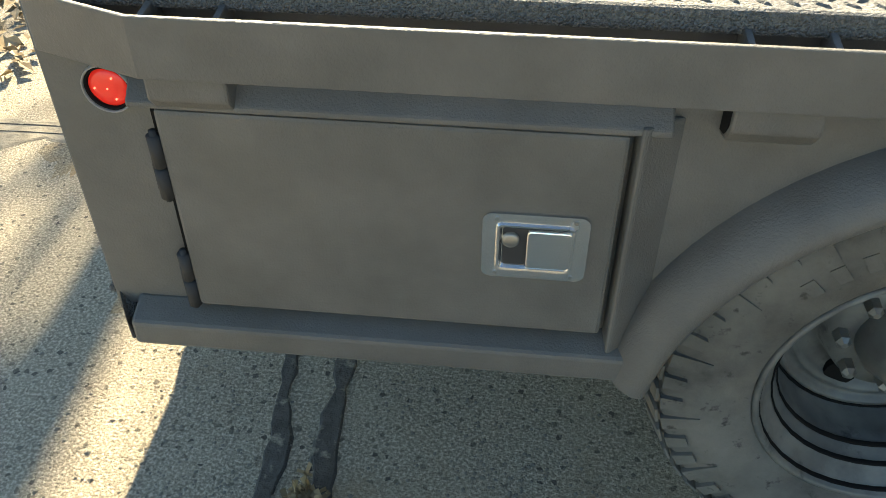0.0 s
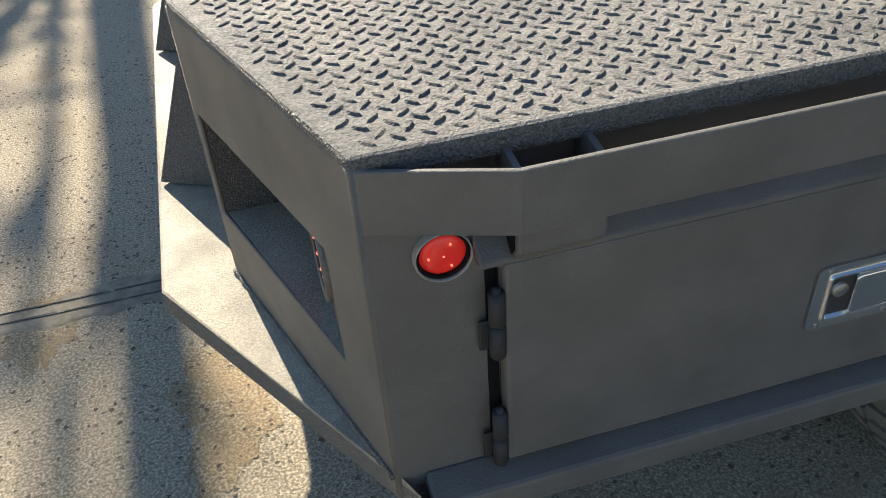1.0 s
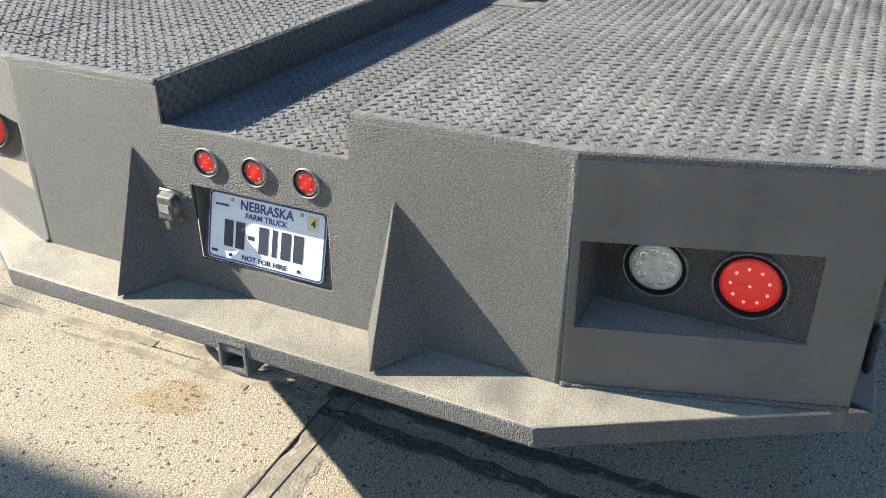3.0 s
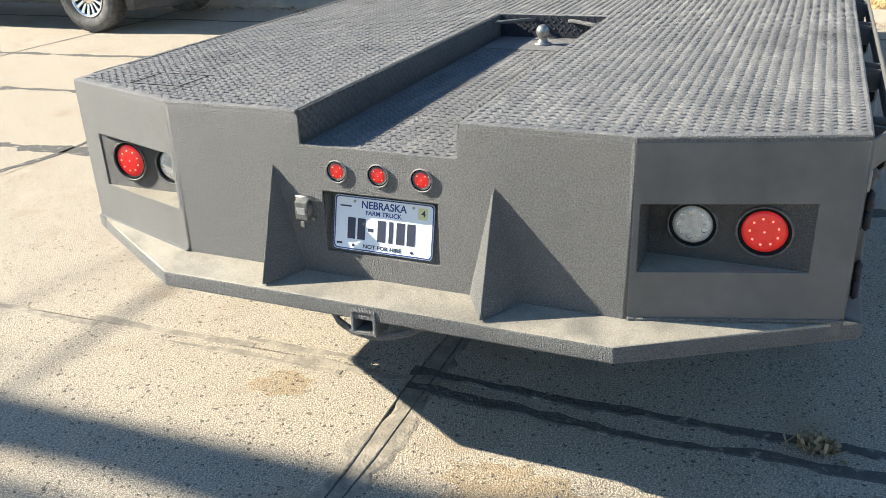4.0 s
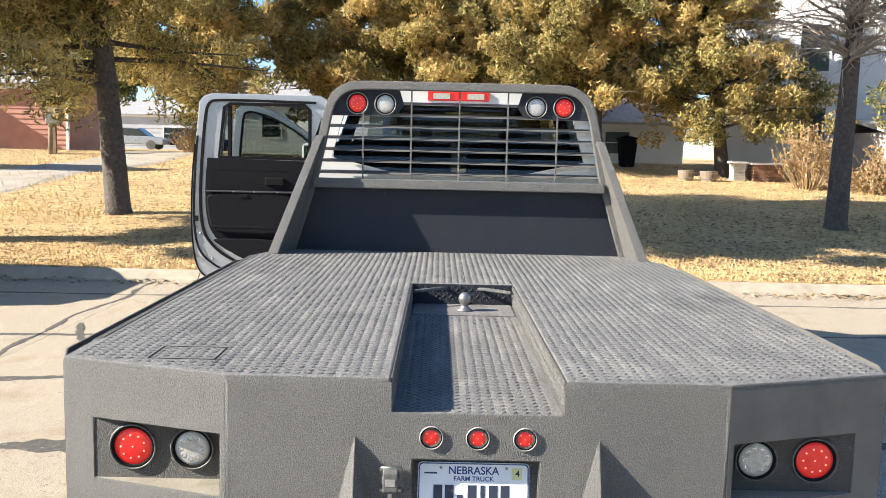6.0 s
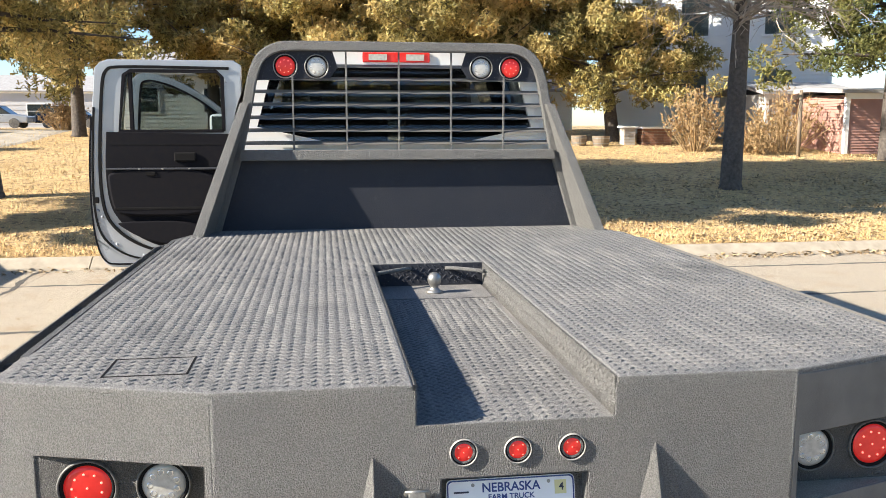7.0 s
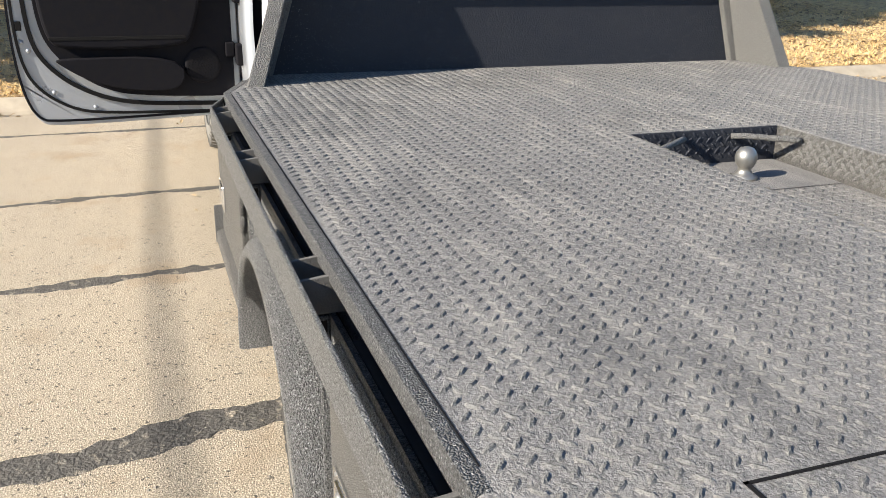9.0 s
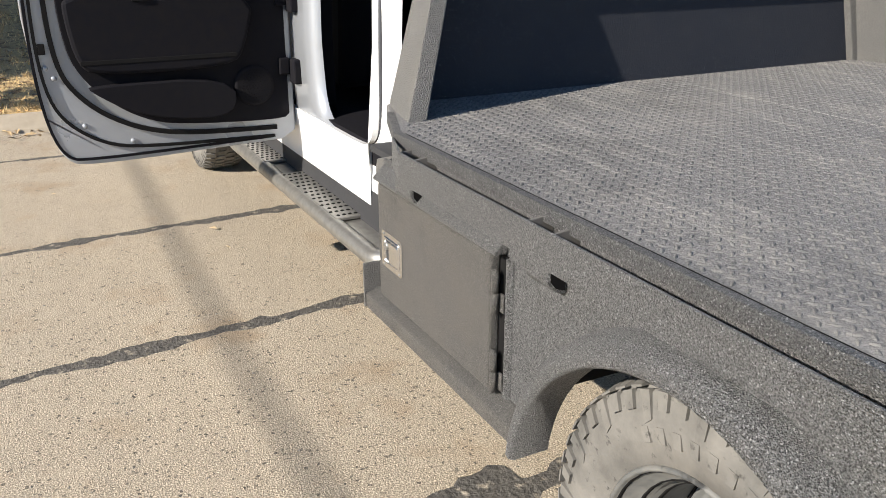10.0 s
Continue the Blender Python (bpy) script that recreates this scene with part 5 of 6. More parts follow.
hull_prism(bm, [(4.75, -0.68, 1.97), (5.42, -0.82, 1.41), (5.42, 0.82, 1.41), (4.75, 0.68, 1.97)], [(4.76, -0.68, 1.975), (5.43, -0.82, 1.415), (5.43, 0.82, 1.415), (4.76, 0.68, 1.975)])
part("windscreen", bm, TINTED, truck, "raked windscreen")
part("front_bumper", box(solid(), 7.0, 7.2, -1.0, 1.0, 0.5, 0.78), CHROME, truck, "chrome front bumper", bevel=0.03)
part("front_grille", box(solid(), 6.98, 7.06, -0.7, 0.7, 0.78, 1.2), TRIM, truck, "dark front grille", bevel=0.02)

# ---- the open rear door ----
DXR = 4.10
shell = [(0.955, 0.69), (0.955, 1.98), (1.0, 2.008), (1.80, 2.008), (1.85, 1.99), (1.885, 1.95), (1.92, 1.62), (1.945, 1.40), (1.955, 1.10), (1.945, 0.88), (1.92, 0.74), (1.885, 0.662), (1.82, 0.628), (1.02, 0.655)]
win = [(1.075, 1.545), (1.075, 1.90), (1.11, 1.935), (1.66, 1.935), (1.70, 1.91), (1.745, 1.545)]


odoor = part("open_rear_door", holed(solid(), shell[:6] + eased(shell[5:])[1:], win, DXR - 0.02, DXR + 0.09), GREYBODY, truck, "open grey rear door with its black inner trim showing", bevel=0.008)
trim = [(0.985, 1.525), (1.825, 1.54), (1.845, 1.30), (1.835, 1.10), (1.80, 0.99), (1.70, 0.875), (1.58, 0.80), (1.45, 0.765), (1.015, 0.745), (0.985, 0.77)]
part("door_trim", prism(solid(), trim[:2] + eased(trim[1:])[1:], DXR - 0.045, DXR - 0.02, "x"), TRIM, odoor, "black moulded door trim", bevel=0.012)
part("armrest", prism(solid(), eased([(1.10, 1.30), (1.82, 1.30), (1.825, 1.20), (1.80, 1.03), (1.74, 0.985), (1.22, 0.985), (1.16, 1.06)], True), DXR - 0.085, DXR - 0.044, "x"), TRIM, odoor, "padded black armrest panel", bevel=0.014)
# Lip paler than the trim: its reflection of the sky as colour.
part("armrest_lip", prism(solid(), [(1.12, 1.292), (1.825, 1.292), (1.83, 1.304), (1.115, 1.304)], DXR - 0.092, DXR - 0.044, "x"), GREYTRIM, odoor, "armrest lip, greyed to show the sky's sheen", bevel=0.004)
for y in (1.30, 1.47, 1.62):
    part("trim_screw", box(solid(), DXR - 0.094, DXR - 0.09, y - 0.007, y + 0.007, 1.293, 1.302), STEEL, odoor, "small bright screw head", bevel=0.002)
part("pull_slot", box(solid(), DXR - 0.0875, DXR - 0.08, 1.20, 1.79, 1.028, 1.045), SEAL, odoor, "dark pull slot under the armrest", bevel=0.002)
part("map_pocket", prism(solid(), eased([(1.22, 0.95), (1.78, 0.95), (1.76, 0.925), (1.64, 0.845), (1.46, 0.795), (1.22, 0.79)], True), DXR - 0.10, DXR - 0.044, "x"), TRIM, odoor, "black map pocket", bevel=0.012)
part("trim_crease", box(solid(), DXR - 0.0465, DXR - 0.044, 1.05, 1.80, 1.452, 1.458), SEAL, odoor, "fine crease in the trim")
bm = solid()
lathe(bm, [(0.085, 0.0), (0.082, -0.012), (0.07, -0.014), (0.0, -0.010)], (DXR - 0.044, 1.13, 0.90), "x", 28, False)
part("speaker_grille", bm, TRIM, odoor, "round speaker grille", smooth=True)
bm = solid()
for i in range(6):
    for j in range(max(1, 6 * i)):
        a = 2 * math.pi * j / max(1, 6 * i)
        lathe(bm, [(0.004, -0.016), (0.003, -0.0165), (0.0, -0.0165)], (DXR - 0.044, 1.13 + 0.013 * i * math.cos(a), 0.90 + 0.013 * i * math.sin(a)), "x", 5, False)
part("speaker_hole", bm, SEAL, odoor, "fine holes of the speaker grille", kind="stuff")
part("inner_handle", prism(solid(), [(1.26, 1.345), (1.40, 1.345), (1.40, 1.405), (1.26, 1.405)], DXR - 0.062, DXR - 0.044, "x"), SEAL, odoor, "recessed inner door handle", bevel=0.008)
part("window_switch", box(solid(), DXR - 0.092, DXR - 0.085, 1.52, 1.58, 1.255, 1.28), SEAL, odoor, bevel=0.002)


def band(path, width, x0, x1):
    bm = solid()
    n = len(path)
    rows = []
    for i, (y, z) in enumerate(path):
        a, b = path[max(0, i - 1)], path[min(n - 1, i + 1)]
        d = Vector((b[0] - a[0], b[1] - a[1])).normalized()
        o = Vector((-d.y, d.x)) * width / 2
        rows.append([bm.verts.new(p) for p in ((x0, y + o.x, z + o.y), (x1, y + o.x, z + o.y), (x1, y - o.x, z - o.y), (x0, y - o.x, z - o.y))])
    for p, q in zip(rows, rows[1:]):
        for k in range(4):
            bm.faces.new((p[k], p[(k + 1) % 4], q[(k + 1) % 4], q[k]))
    bm.faces.new(rows[0])
    bm.faces.new(rows[-1])
    return bm


seal = [(1.03, 1.955), (1.76, 1.965), (1.815, 1.94), (1.84, 1.86), (1.872, 1.50), (1.885, 1.22), (1.872, 1.03), (1.83, 0.93), (1.73, 0.83), (1.58, 0.755), (1.40, 0.722), (1.04, 0.712)]
part("door_seal", band(eased(seal), 0.018, DXR - 0.034, DXR - 0.018), SEAL, odoor, "black rubber door seal")
lower = [(1.90, 1.70), (1.928, 1.35), (1.935, 1.08), (1.915, 0.90), (1.86, 0.80), (1.74, 0.715), (1.60, 0.685), (1.05, 0.675)]
part("door_seal", band(eased(lower), 0.012, DXR - 0.030, DXR - 0.018), SEAL, odoor, "black rubber door seal")
# Black band puts the shade on the door's lower thickness into colour.
part("door_edge", band(eased([(1.918, 1.64), (1.943, 1.40), (1.953, 1.10), (1.943, 0.885), (1.918, 0.748), (1.882, 0.678), (1.828, 0.652), (1.06, 0.672)]), 0.011, DXR - 0.024, DXR + 0.03), TRIM, odoor, "black band painting shade on the lower door edge")
part("window_seal", band(win + [win[0]], 0.022, DXR - 0.034, DXR - 0.018), TRIM, odoor, "black window surround")
part("window_divider", box(solid(), DXR - 0.03, DXR + 0.01, 1.655, 1.675, 1.545, 1.925), TRIM, odoor, "upright window divider")
part("window_glass", prism(solid(), win, DXR + 0.03, DXR + 0.035, "x"), TINTED, odoor, "tinted door glass").visible_shadow = False
for z in (0.97, 1.25):
    bm = solid()
    box(bm, DXR - 0.06, DXR + 0.02, 0.975, 1.02, z - 0.035, z + 0.035)
    part("door_hinge", bm, TRIM, odoor, "black door hinge", bevel=0.006)
bm = solid()
box(bm, DXR - 0.03, DXR - 0.017, 1.90, 1.925, 1.07, 1.11)
part("door_catch", bm, SEAL, odoor, "door latch slot", bevel=0.003)
for y, z in ((1.885, 0.98), (1.80, 0.79), (1.63, 0.715), (1.91, 1.02)):
    bm = solid()
    lathe(bm, [(0.011, 0.0), (0.009, -0.006), (0.0, -0.007)], (DXR - 0.02, y, z), "x", 10, False)
    part("door_bump", bm, GREYBODY, odoor, "small rubber stop", smooth=True)


# the front door stands open as well
FDX = 5.16
fshell = [(0.955, 0.69), (0.955, 1.42), (1.02, 1.53), (1.25, 1.76), (1.50, 1.915), (1.70, 1.98), (1.82, 1.985), (1.875, 1.94), (1.905, 1.62), (1.93, 1.38), (1.935, 1.10), (1.92, 0.88), (1.89, 0.74), (1.82, 0.66), (1.02, 0.655)]
fwin = [(1.03, 1.46), (1.08, 1.52), (1.28, 1.715), (1.51, 1.86), (1.70, 1.925), (1.79, 1.925), (1.815, 1.88), (1.85, 1.46)]
fdoor = part("open_front_door", holed(solid(), fshell[:2] + eased(fshell[1:8])[1:-1] + fshell[7:], fwin[:1] + eased(fwin)[1:-1] + fwin[-1:], FDX, FDX + 0.07), GREYBODY, truck, "open grey front door seen through the rear door's glass", bevel=0.006)
part("front_glass", prism(solid(), fwin, FDX + 0.03, FDX + 0.035, "x"), TINTED, fdoor, "tinted door glass").visible_shadow = False
part("front_trim", prism(solid(), [(0.985, 1.43), (1.84, 1.43), (1.85, 1.10), (1.80, 0.90), (1.60, 0.78), (0.985, 0.76)], FDX - 0.03, FDX, "x"), TRIM, fdoor, "black moulded door trim", bevel=0.012)
part("window_seal", band(eased(fwin), 0.016, FDX - 0.012, FDX + 0.004), TRIM, fdoor, "black window surround")

# ---- the parked pickup by the kerb ----
pickup = thing("parked_pickup", "dark blue pickup with a chrome front, parked along the kerb", "truck", at=(6.8, 6.78, 0))
pickup.scale = (0.95, 1.0, 1.0)
PAINT = surface("dark_blue_paint", (0.006, 0.011, 0.026), (0.005, 0.009, 0.02), scale=2, rough=0.22, coat=0.25, spec=0.3)
DARKCHROME = surface("dark_grey_bumper_plastic", (0.07, 0.068, 0.066), (0.05, 0.049, 0.048), scale=12, rough=0.4, spec=0.5)


def pickup_part(name, bm, mat, label="", bevel=0.0, smooth=False, parent=None):
    return part(name, bm, mat, parent or pickup, label, bevel, smooth)


# local axes: y points to its tail, x to its far side
for sx in (-1, 1):
    arcs = [(0.0 + 0.50 * math.cos(a), 0.43 + 0.50 * math.sin(a)) for a in [radians(12 + 156 * i / 16) for i in range(17)]]
    poly = [(-0.72, 0.62), (-0.78, 0.95), (-0.74, 1.20), (0.62, 1.36), (0.62, 0.50), (0.49, 0.50)] + arcs + [(-0.49, 0.50), (-0.6, 0.55)]
    pickup_part("front_fender", prism(solid(), poly, sx * 0.95, sx * 1.015, "x"), PAINT, "dark front fender with a round wheel arch", 0.02)
    pickup_part("cab_side", prism(solid(), [(0.62, 0.50), (0.62, 1.36), (2.9, 1.36), (2.9, 0.50)], sx * 0.95, sx * 1.01, "x"), PAINT, "dark cab side", 0.02)
    pickup_part("bed_side", prism(solid(), [(2.93, 0.55), (2.93, 1.36), (4.95, 1.36), (4.95, 0.6), (4.5, 0.6)] + [(4.05 + 0.5 * math.cos(a), 0.43 + 0.5 * math.sin(a)) for a in [radians(20 + 140 * i / 12) for i in range(13)]] + [(3.5, 0.55)], sx * 0.95, sx * 1.02, "x"), PAINT, "dark bed side", 0.02)
    bm = solid()
    hull_prism(bm, [(sx * 0.97, 0.95, 1.36), (sx * 0.97, 2.85, 1.36), (sx * 0.93, 2.85, 1.36), (sx * 0.93, 0.95, 1.36)], [(sx * 0.76, 1.45, 1.90), (sx * 0.76, 2.7, 1.90), (sx * 0.72, 2.7, 1.90), (sx * 0.72, 1.45, 1.90)])
    pickup_part("side_window", bm, TINTED, "dark side windows")
    bm = solid()
    hull_prism(bm, [(sx * 0.66, -0.80, 0.98), (sx * 0.97, -0.72, 0.98), (sx * 0.985, -0.45, 0.98), (sx * 0.66, -0.6, 0.98)], [(sx * 0.66, -0.74, 1.22), (sx * 0.96, -0.62, 1.24), (sx * 0.98, -0.40, 1.24), (sx * 0.66, -0.55, 1.22)])
    pickup_part("headlamp", bm, CLEAR, "clear wrapped headlamp", 0.01)
    m = Matrix.Translation((sx * 0.74, -0.865, 0.675)) @ Matrix.Rotation(sx * radians(18), 4, "Z")
    recess = pickup_part("fog_recess", placed(box(solid(), -0.155, 0.155, -0.012, 0.03, -0.085, 0.085), m), SEAL, "dark fog-lamp recess", 0.012)
    pickup_part("fog_lamp", placed(box(solid(), -0.075, 0.055, -0.018, 0.0, -0.03, 0.04), m), CLEAR, "pale square fog lamp", 0.008, parent=recess)
    m = Matrix.Translation((sx * 0.955, -0.765, 0.70)) @ Matrix.Rotation(sx * radians(32), 4, "Z")
    pickup_part("marker_lamp", placed(box(solid(), -0.05, 0.04, -0.03, 0.0, -0.03, 0.03), m), CLEAR, "small clear marker lamp", 0.008)
    bm = solid()
    hull_prism(bm, [(sx * 0.50, -0.935, 0.48), (sx * 0.98, -0.78, 0.50), (sx * 1.01, -0.52, 0.52), (sx * 0.9, -0.52, 0.52)], [(sx * 0.50, -0.935, 0.78), (sx * 0.99, -0.78, 0.79), (sx * 1.015, -0.50, 0.80), (sx * 0.9, -0.50, 0.80)])
    pickup_part("bumper_end", bm, TONEDCHROME, "chrome bumper end", 0.02)
pickup_part("bumper", box(solid(), -0.50, 0.50, -0.94, -0.80, 0.48, 0.78), TONEDCHROME, "chrome front bumper", 0.02)
pickup_part("bumper_opening", box(solid(), -0.46, 0.46, -0.946, -0.90, 0.55, 0.70), SEAL, "dark bumper opening", 0.01)
pickup_part("bumper_bar", box(solid(), -0.46, 0.46, -0.955, -0.94, 0.70, 0.735), TONEDCHROME, "chrome bar", 0.006)
bm = solid()
hull_prism(bm, [(-0.95, -0.62, 0.26), (-0.5, -0.86, 0.26), (0.5, -0.86, 0.26), (0.95, -0.62, 0.26), (0.9, -0.5, 0.26), (-0.9, -0.5, 0.26)],
           [(-0.98, -0.70, 0.50), (-0.5, -0.90, 0.50), (0.5, -0.90, 0.50), (0.98, -0.70, 0.50), (0.95, -0.5, 0.50), (-0.95, -0.5, 0.50)])
pickup_part("valance", bm, DARKCHROME, "dark grey lower bumper", 0.015)
pickup_part("grille", box(solid(), -0.66, 0.66, -0.84, -0.74, 0.82, 1.27), SEAL, "black grille", 0.02)
for z in (0.84, 0.93, 1.02, 1.11, 1.20):
    pickup_part("grille_bar", box(solid(), -0.64, 0.64, -0.865, -0.83, z, z + 0.024), TONEDCHROME, "chrome grille bar", 0.01)
for sx in (-1, 1):
    pickup_part("grille_surround", box(solid(), min(sx * 0.645, sx * 0.70), max(sx * 0.645, sx * 0.70), -0.88, -0.76, 0.80, 1.27), TONEDCHROME, "chrome grille surround", 0.015)
pickup_part("grille_surround", box(solid(), -0.62, 0.62, -0.88, -0.76, 1.245, 1.29), TONEDCHROME, "chrome grille surround", 0.012)
bm = solid()
lathe(bm, [(0.14, -0.885), (0.135, -0.90), (0.0, -0.902)], (0, 0, 0), "y", 28, False)
bmesh.ops.transform(bm, matrix=Matrix.Translation((0, 0, 1.07)) @ Matrix.Diagonal((1, 1, 0.5, 1)), verts=bm.verts)
pickup_part("badge", bm, CHROME, "plain oval badge", smooth=True)
bm = solid()
lathe(bm, [(0.118, -0.900), (0.115, -0.905), (0.0, -0.906)], (0, 0, 0), "y", 28, False)
bmesh.ops.transform(bm, matrix=Matrix.Translation((0, 0, 1.07)) @ Matrix.Diagonal((1, 1, 0.45, 1)), verts=bm.verts)
pickup_part("badge_centre", bm, SEAL, "dark oval badge centre", smooth=True)
pl = pickup_part("front_plate", box(solid(), -0.152, 0.152, -0.966, -0.958, 0.50, 0.652), PLATEW, "white front number plate", 0.002)
pickup_part("plate_bar", box(solid(), -0.11, 0.11, -0.969, -0.966, 0.55, 0.605), INK, "dark bar", parent=pl)
bm = solid()
hull_prism(bm, [(-0.98, -0.72, 1.22), (0.98, -0.72, 1.22), (0.98, 0.75, 1.37), (-0.98, 0.75, 1.37)], [(-0.80, -0.68, 1.29), (0.80, -0.68, 1.29), (0.85, 0.75, 1.46), (-0.85, 0.75, 1.46)])
pickup_part("bonnet", bm, PAINT, "dark bonnet", 0.03)
bm = solid()
hull_prism(bm, [(-0.9, 0.72, 1.40), (0.9, 0.72, 1.40), (0.72, 1.5, 1.90), (-0.72, 1.5, 1.90)], [(-0.9, 0.75, 1.40), (0.9, 0.75, 1.40), (0.72, 1.53, 1.90), (-0.72, 1.53, 1.90)])
pickup_part("windscreen", bm, TINTED, "raked windscreen")
pickup_part("roof", box(solid(), -0.76, 0.76, 1.45, 2.75, 1.90, 1.95), PAINT, "dark roof", 0.02)
pickup_part("underbody", box(solid(), -0.8, 0.8, -0.5, 4.8, 0.45, 1.2), SHADOWED, "dark underbody")
pickup_part("tailgate", box(solid(), -0.95, 0.95, 4.9, 4.96, 0.6, 1.36), PAINT, "dark tailgate", 0.02)


def turned_wheel(x, y, s):
    """A wheel of the parked pickup: built across y, then turned to face along x."""
    before = set(scene.objects)
    wheel(pickup, 0.0, 0.0, s, R=0.415, width=0.26, deep=False, rim_mat=CHROME, spokes=15, label="tyre on a bright spoked alloy wheel")
    m = Matrix.Translation((x, y, 0)) @ Matrix.Rotation(radians(-90), 4, "Z")
    done = set()
    for ob in scene.objects:
        if ob not in before and ob.data not in done:
            done.add(ob.data)
            ob.data.transform(m)


for sx in (-1, 1):
    for wy in (0.0, 4.05):
        turned_wheel(sx * 0.88, wy, sx)

# ---- buildings ----
def lap_wall(bm, length, z0, z1, board, m):
    """Overlapping boards along local x, facing -y."""
    n = int((z1 - z0) / board)
    for k in range(n):
        z = z0 + k * board
        vs = [m @ Vector(p) for p in ((0, 0.0, z + board), (length, 0.0, z + board), (length, -0.025, z), (0, -0.025, z))]
        ws = [m @ Vector(p) for p in ((0, 0.05, z + board), (length, 0.05, z + board), (length, 0.05, z), (0, 0.05, z))]
        hull_prism(bm, vs, ws)
    return bm


def house(name, label, x, y0, y1, depth, z0, h, mat, roof_h, roof_mat, ridge="y", board=0.14, windows=(), door=None, category="house", eave=0.3, turn=0.0):
    """A lap-sided building whose front faces -x, from y0 to y1."""
    e = thing(name, label, category, at=(x, y0, z0), turn=turn)
    W = y1 - y0
    front = pose(0, W, 0, 0, 0, -90)
    part("front_wall", lap_wall(solid(), W, 0, h, board, front), mat, e, "lap-sided wall", kind="stuff")
    part("side_wall", lap_wall(solid(), depth, 0, h, board, pose(0, 0, 0, 0, 0, 0)), mat, e, "lap-sided wall", kind="stuff")
    part("side_wall", lap_wall(solid(), depth, 0, h, board, pose(depth, W, 0, 0, 0, 180)), mat, e, "lap-sided wall", kind="stuff")
    part("back_wall", box(solid(), depth - 0.05, depth, 0.03, W - 0.03, 0, h), mat, e, "plain back wall")
    bm = solid()
    if ridge == "y":
        prism(bm, [(-eave, h - 0.02), (depth / 2, h + roof_h), (depth + eave, h - 0.02), (depth + eave, h + 0.08), (depth / 2, h + roof_h + 0.12), (-eave, h + 0.08)], -eave, W + eave, "y")
    else:
        prism(bm, [(-eave, h - 0.02), (W / 2, h + roof_h), (W + eave, h - 0.02), (W + eave, h + 0.08), (W / 2, h + roof_h + 0.12), (-eave, h + 0.08)], -eave, depth + eave, "x")
        part("gable", prism(solid(), [(0.0, h), (W, h), (W / 2, h + roof_h)], -0.01, 0.05, "x"), mat, e, "gable wall")
    part("roof", bm, roof_mat, e, "pitched roof")
    part("fascia", box(solid(), -0.06, 0.0, -0.1, W + 0.1, h - 0.16, h), SIDING, e, "white fascia board")
    for y in (0.0, W):
        part("corner_board", box(solid(), -0.04, 0.08, y - 0.05, y + 0.05, 0, h), SIDING if mat != TEAL else mat, e, "corner board")
    for wy, wz, ww, wh in windows:
        f = part("window", gridplate(solid(), [wy - 0.08, wy, wy + ww, wy + ww + 0.08], [wz - 0.08, wz, wz + wh, wz + wh + 0.08], lambda u, v: wy < u < wy + ww and wz < v < wz + wh, lambda u, v, w: (-0.06 + w, u, v), 0.06), SIDING, e, "white window frame")
        part("pane", box(solid(), -0.035, -0.028, wy, wy + ww, wz, wz + wh), TINTED, f, "dark window glass")
        part("sash", box(solid(), -0.045, -0.03, wy, wy + ww, wz + wh / 2 - 0.02, wz + wh / 2 + 0.02), SIDING, f)
    if door:
        part("door", box(solid(), -0.05, 0.0, door, door + 0.9, 0, 2.05), SIDING, e, "pale door")
    return e


TINTED_DARK = surface("dark_car_glass", (0.02, 0.022, 0.025), rough=0.1, coat=0.5)
STUCCO = surface("pale_grey_stucco", (0.5, 0.5, 0.51), (0.44, 0.44, 0.45), scale=0.8, rough=0.85)
house("white_house", "tall white lap-sided house behind the trees", 24.6, -16.2, -9.2, 9, 1.0, 5.4, SIDING, 3.2, ROOF, "x", 0.15, ((1.2, 0.9, 0.9, 1.5), (3.9, 0.9, 0.9, 1.5), (1.2, 3.6, 0.9, 1.5), (3.9, 3.6, 0.9, 1.5)), door=2.6, turn=-26)
house("low_house", "low white house with a pale grey roof", 30.0, -9.0, 1.5, 8, 1.25, 1.6, SIDING, 2.4, ROOF, "y", 0.15, ((2.0, 0.5, 0.9, 0.8), (6.0, 0.5, 0.9, 0.8)))
house("garden_shed", "small faded red lap-sided shed with white trim", 19.5, -17.5, -13.55, 3.0, 0.82, 1.62, PINKWOOD, 0.08, ROOF, "y", 0.075, category="shed")
house("red_barn", "long red lap-sided outbuilding", 32.0, 15.0, 19.3, 5, 1.2, 2.7, REDWOOD, 1.2, ROOF, "y", 0.2, category="outbuilding")
house("blue_garage", "blue-grey garage with a panelled door", 31.5, 19.5, 23.0, 5, 1.1, 2.5, BLUEWOOD, 1.0, ROOF, "y", 0.45, category="garage")
house("teal_building", "teal-sided building at the drive", 20.0, 14.7, 22.0, 1.4, 0.72, 3.0, TEAL, 1.0, ROOF, "y", 0.3, category="outbuilding")
house("grey_cottage", "pale cottage far behind the lawn", 40.0, 3.0, 10.5, 6, 1.3, 2.6, SIDING, 1.6, ROOF, "y", 0.2, ((2.0, 0.9, 0.9, 1.1), (5.0, 0.9, 0.9, 1.1)))
house("grey_annexe", "pale annexe beside the bushes", 22.0, -15.2, -12.6, 3, 1.0, 1.5, STUCCO, 0.3, ROOF, "y", 0.15, category="outbuilding")

house("pale_barn", "pale metal-sided barn behind the drive", 36.0, 17.2, 22.0, 6, 1.2, 2.3, SIDING, 1.4, ROOF, "y", 0.3, category="outbuilding")
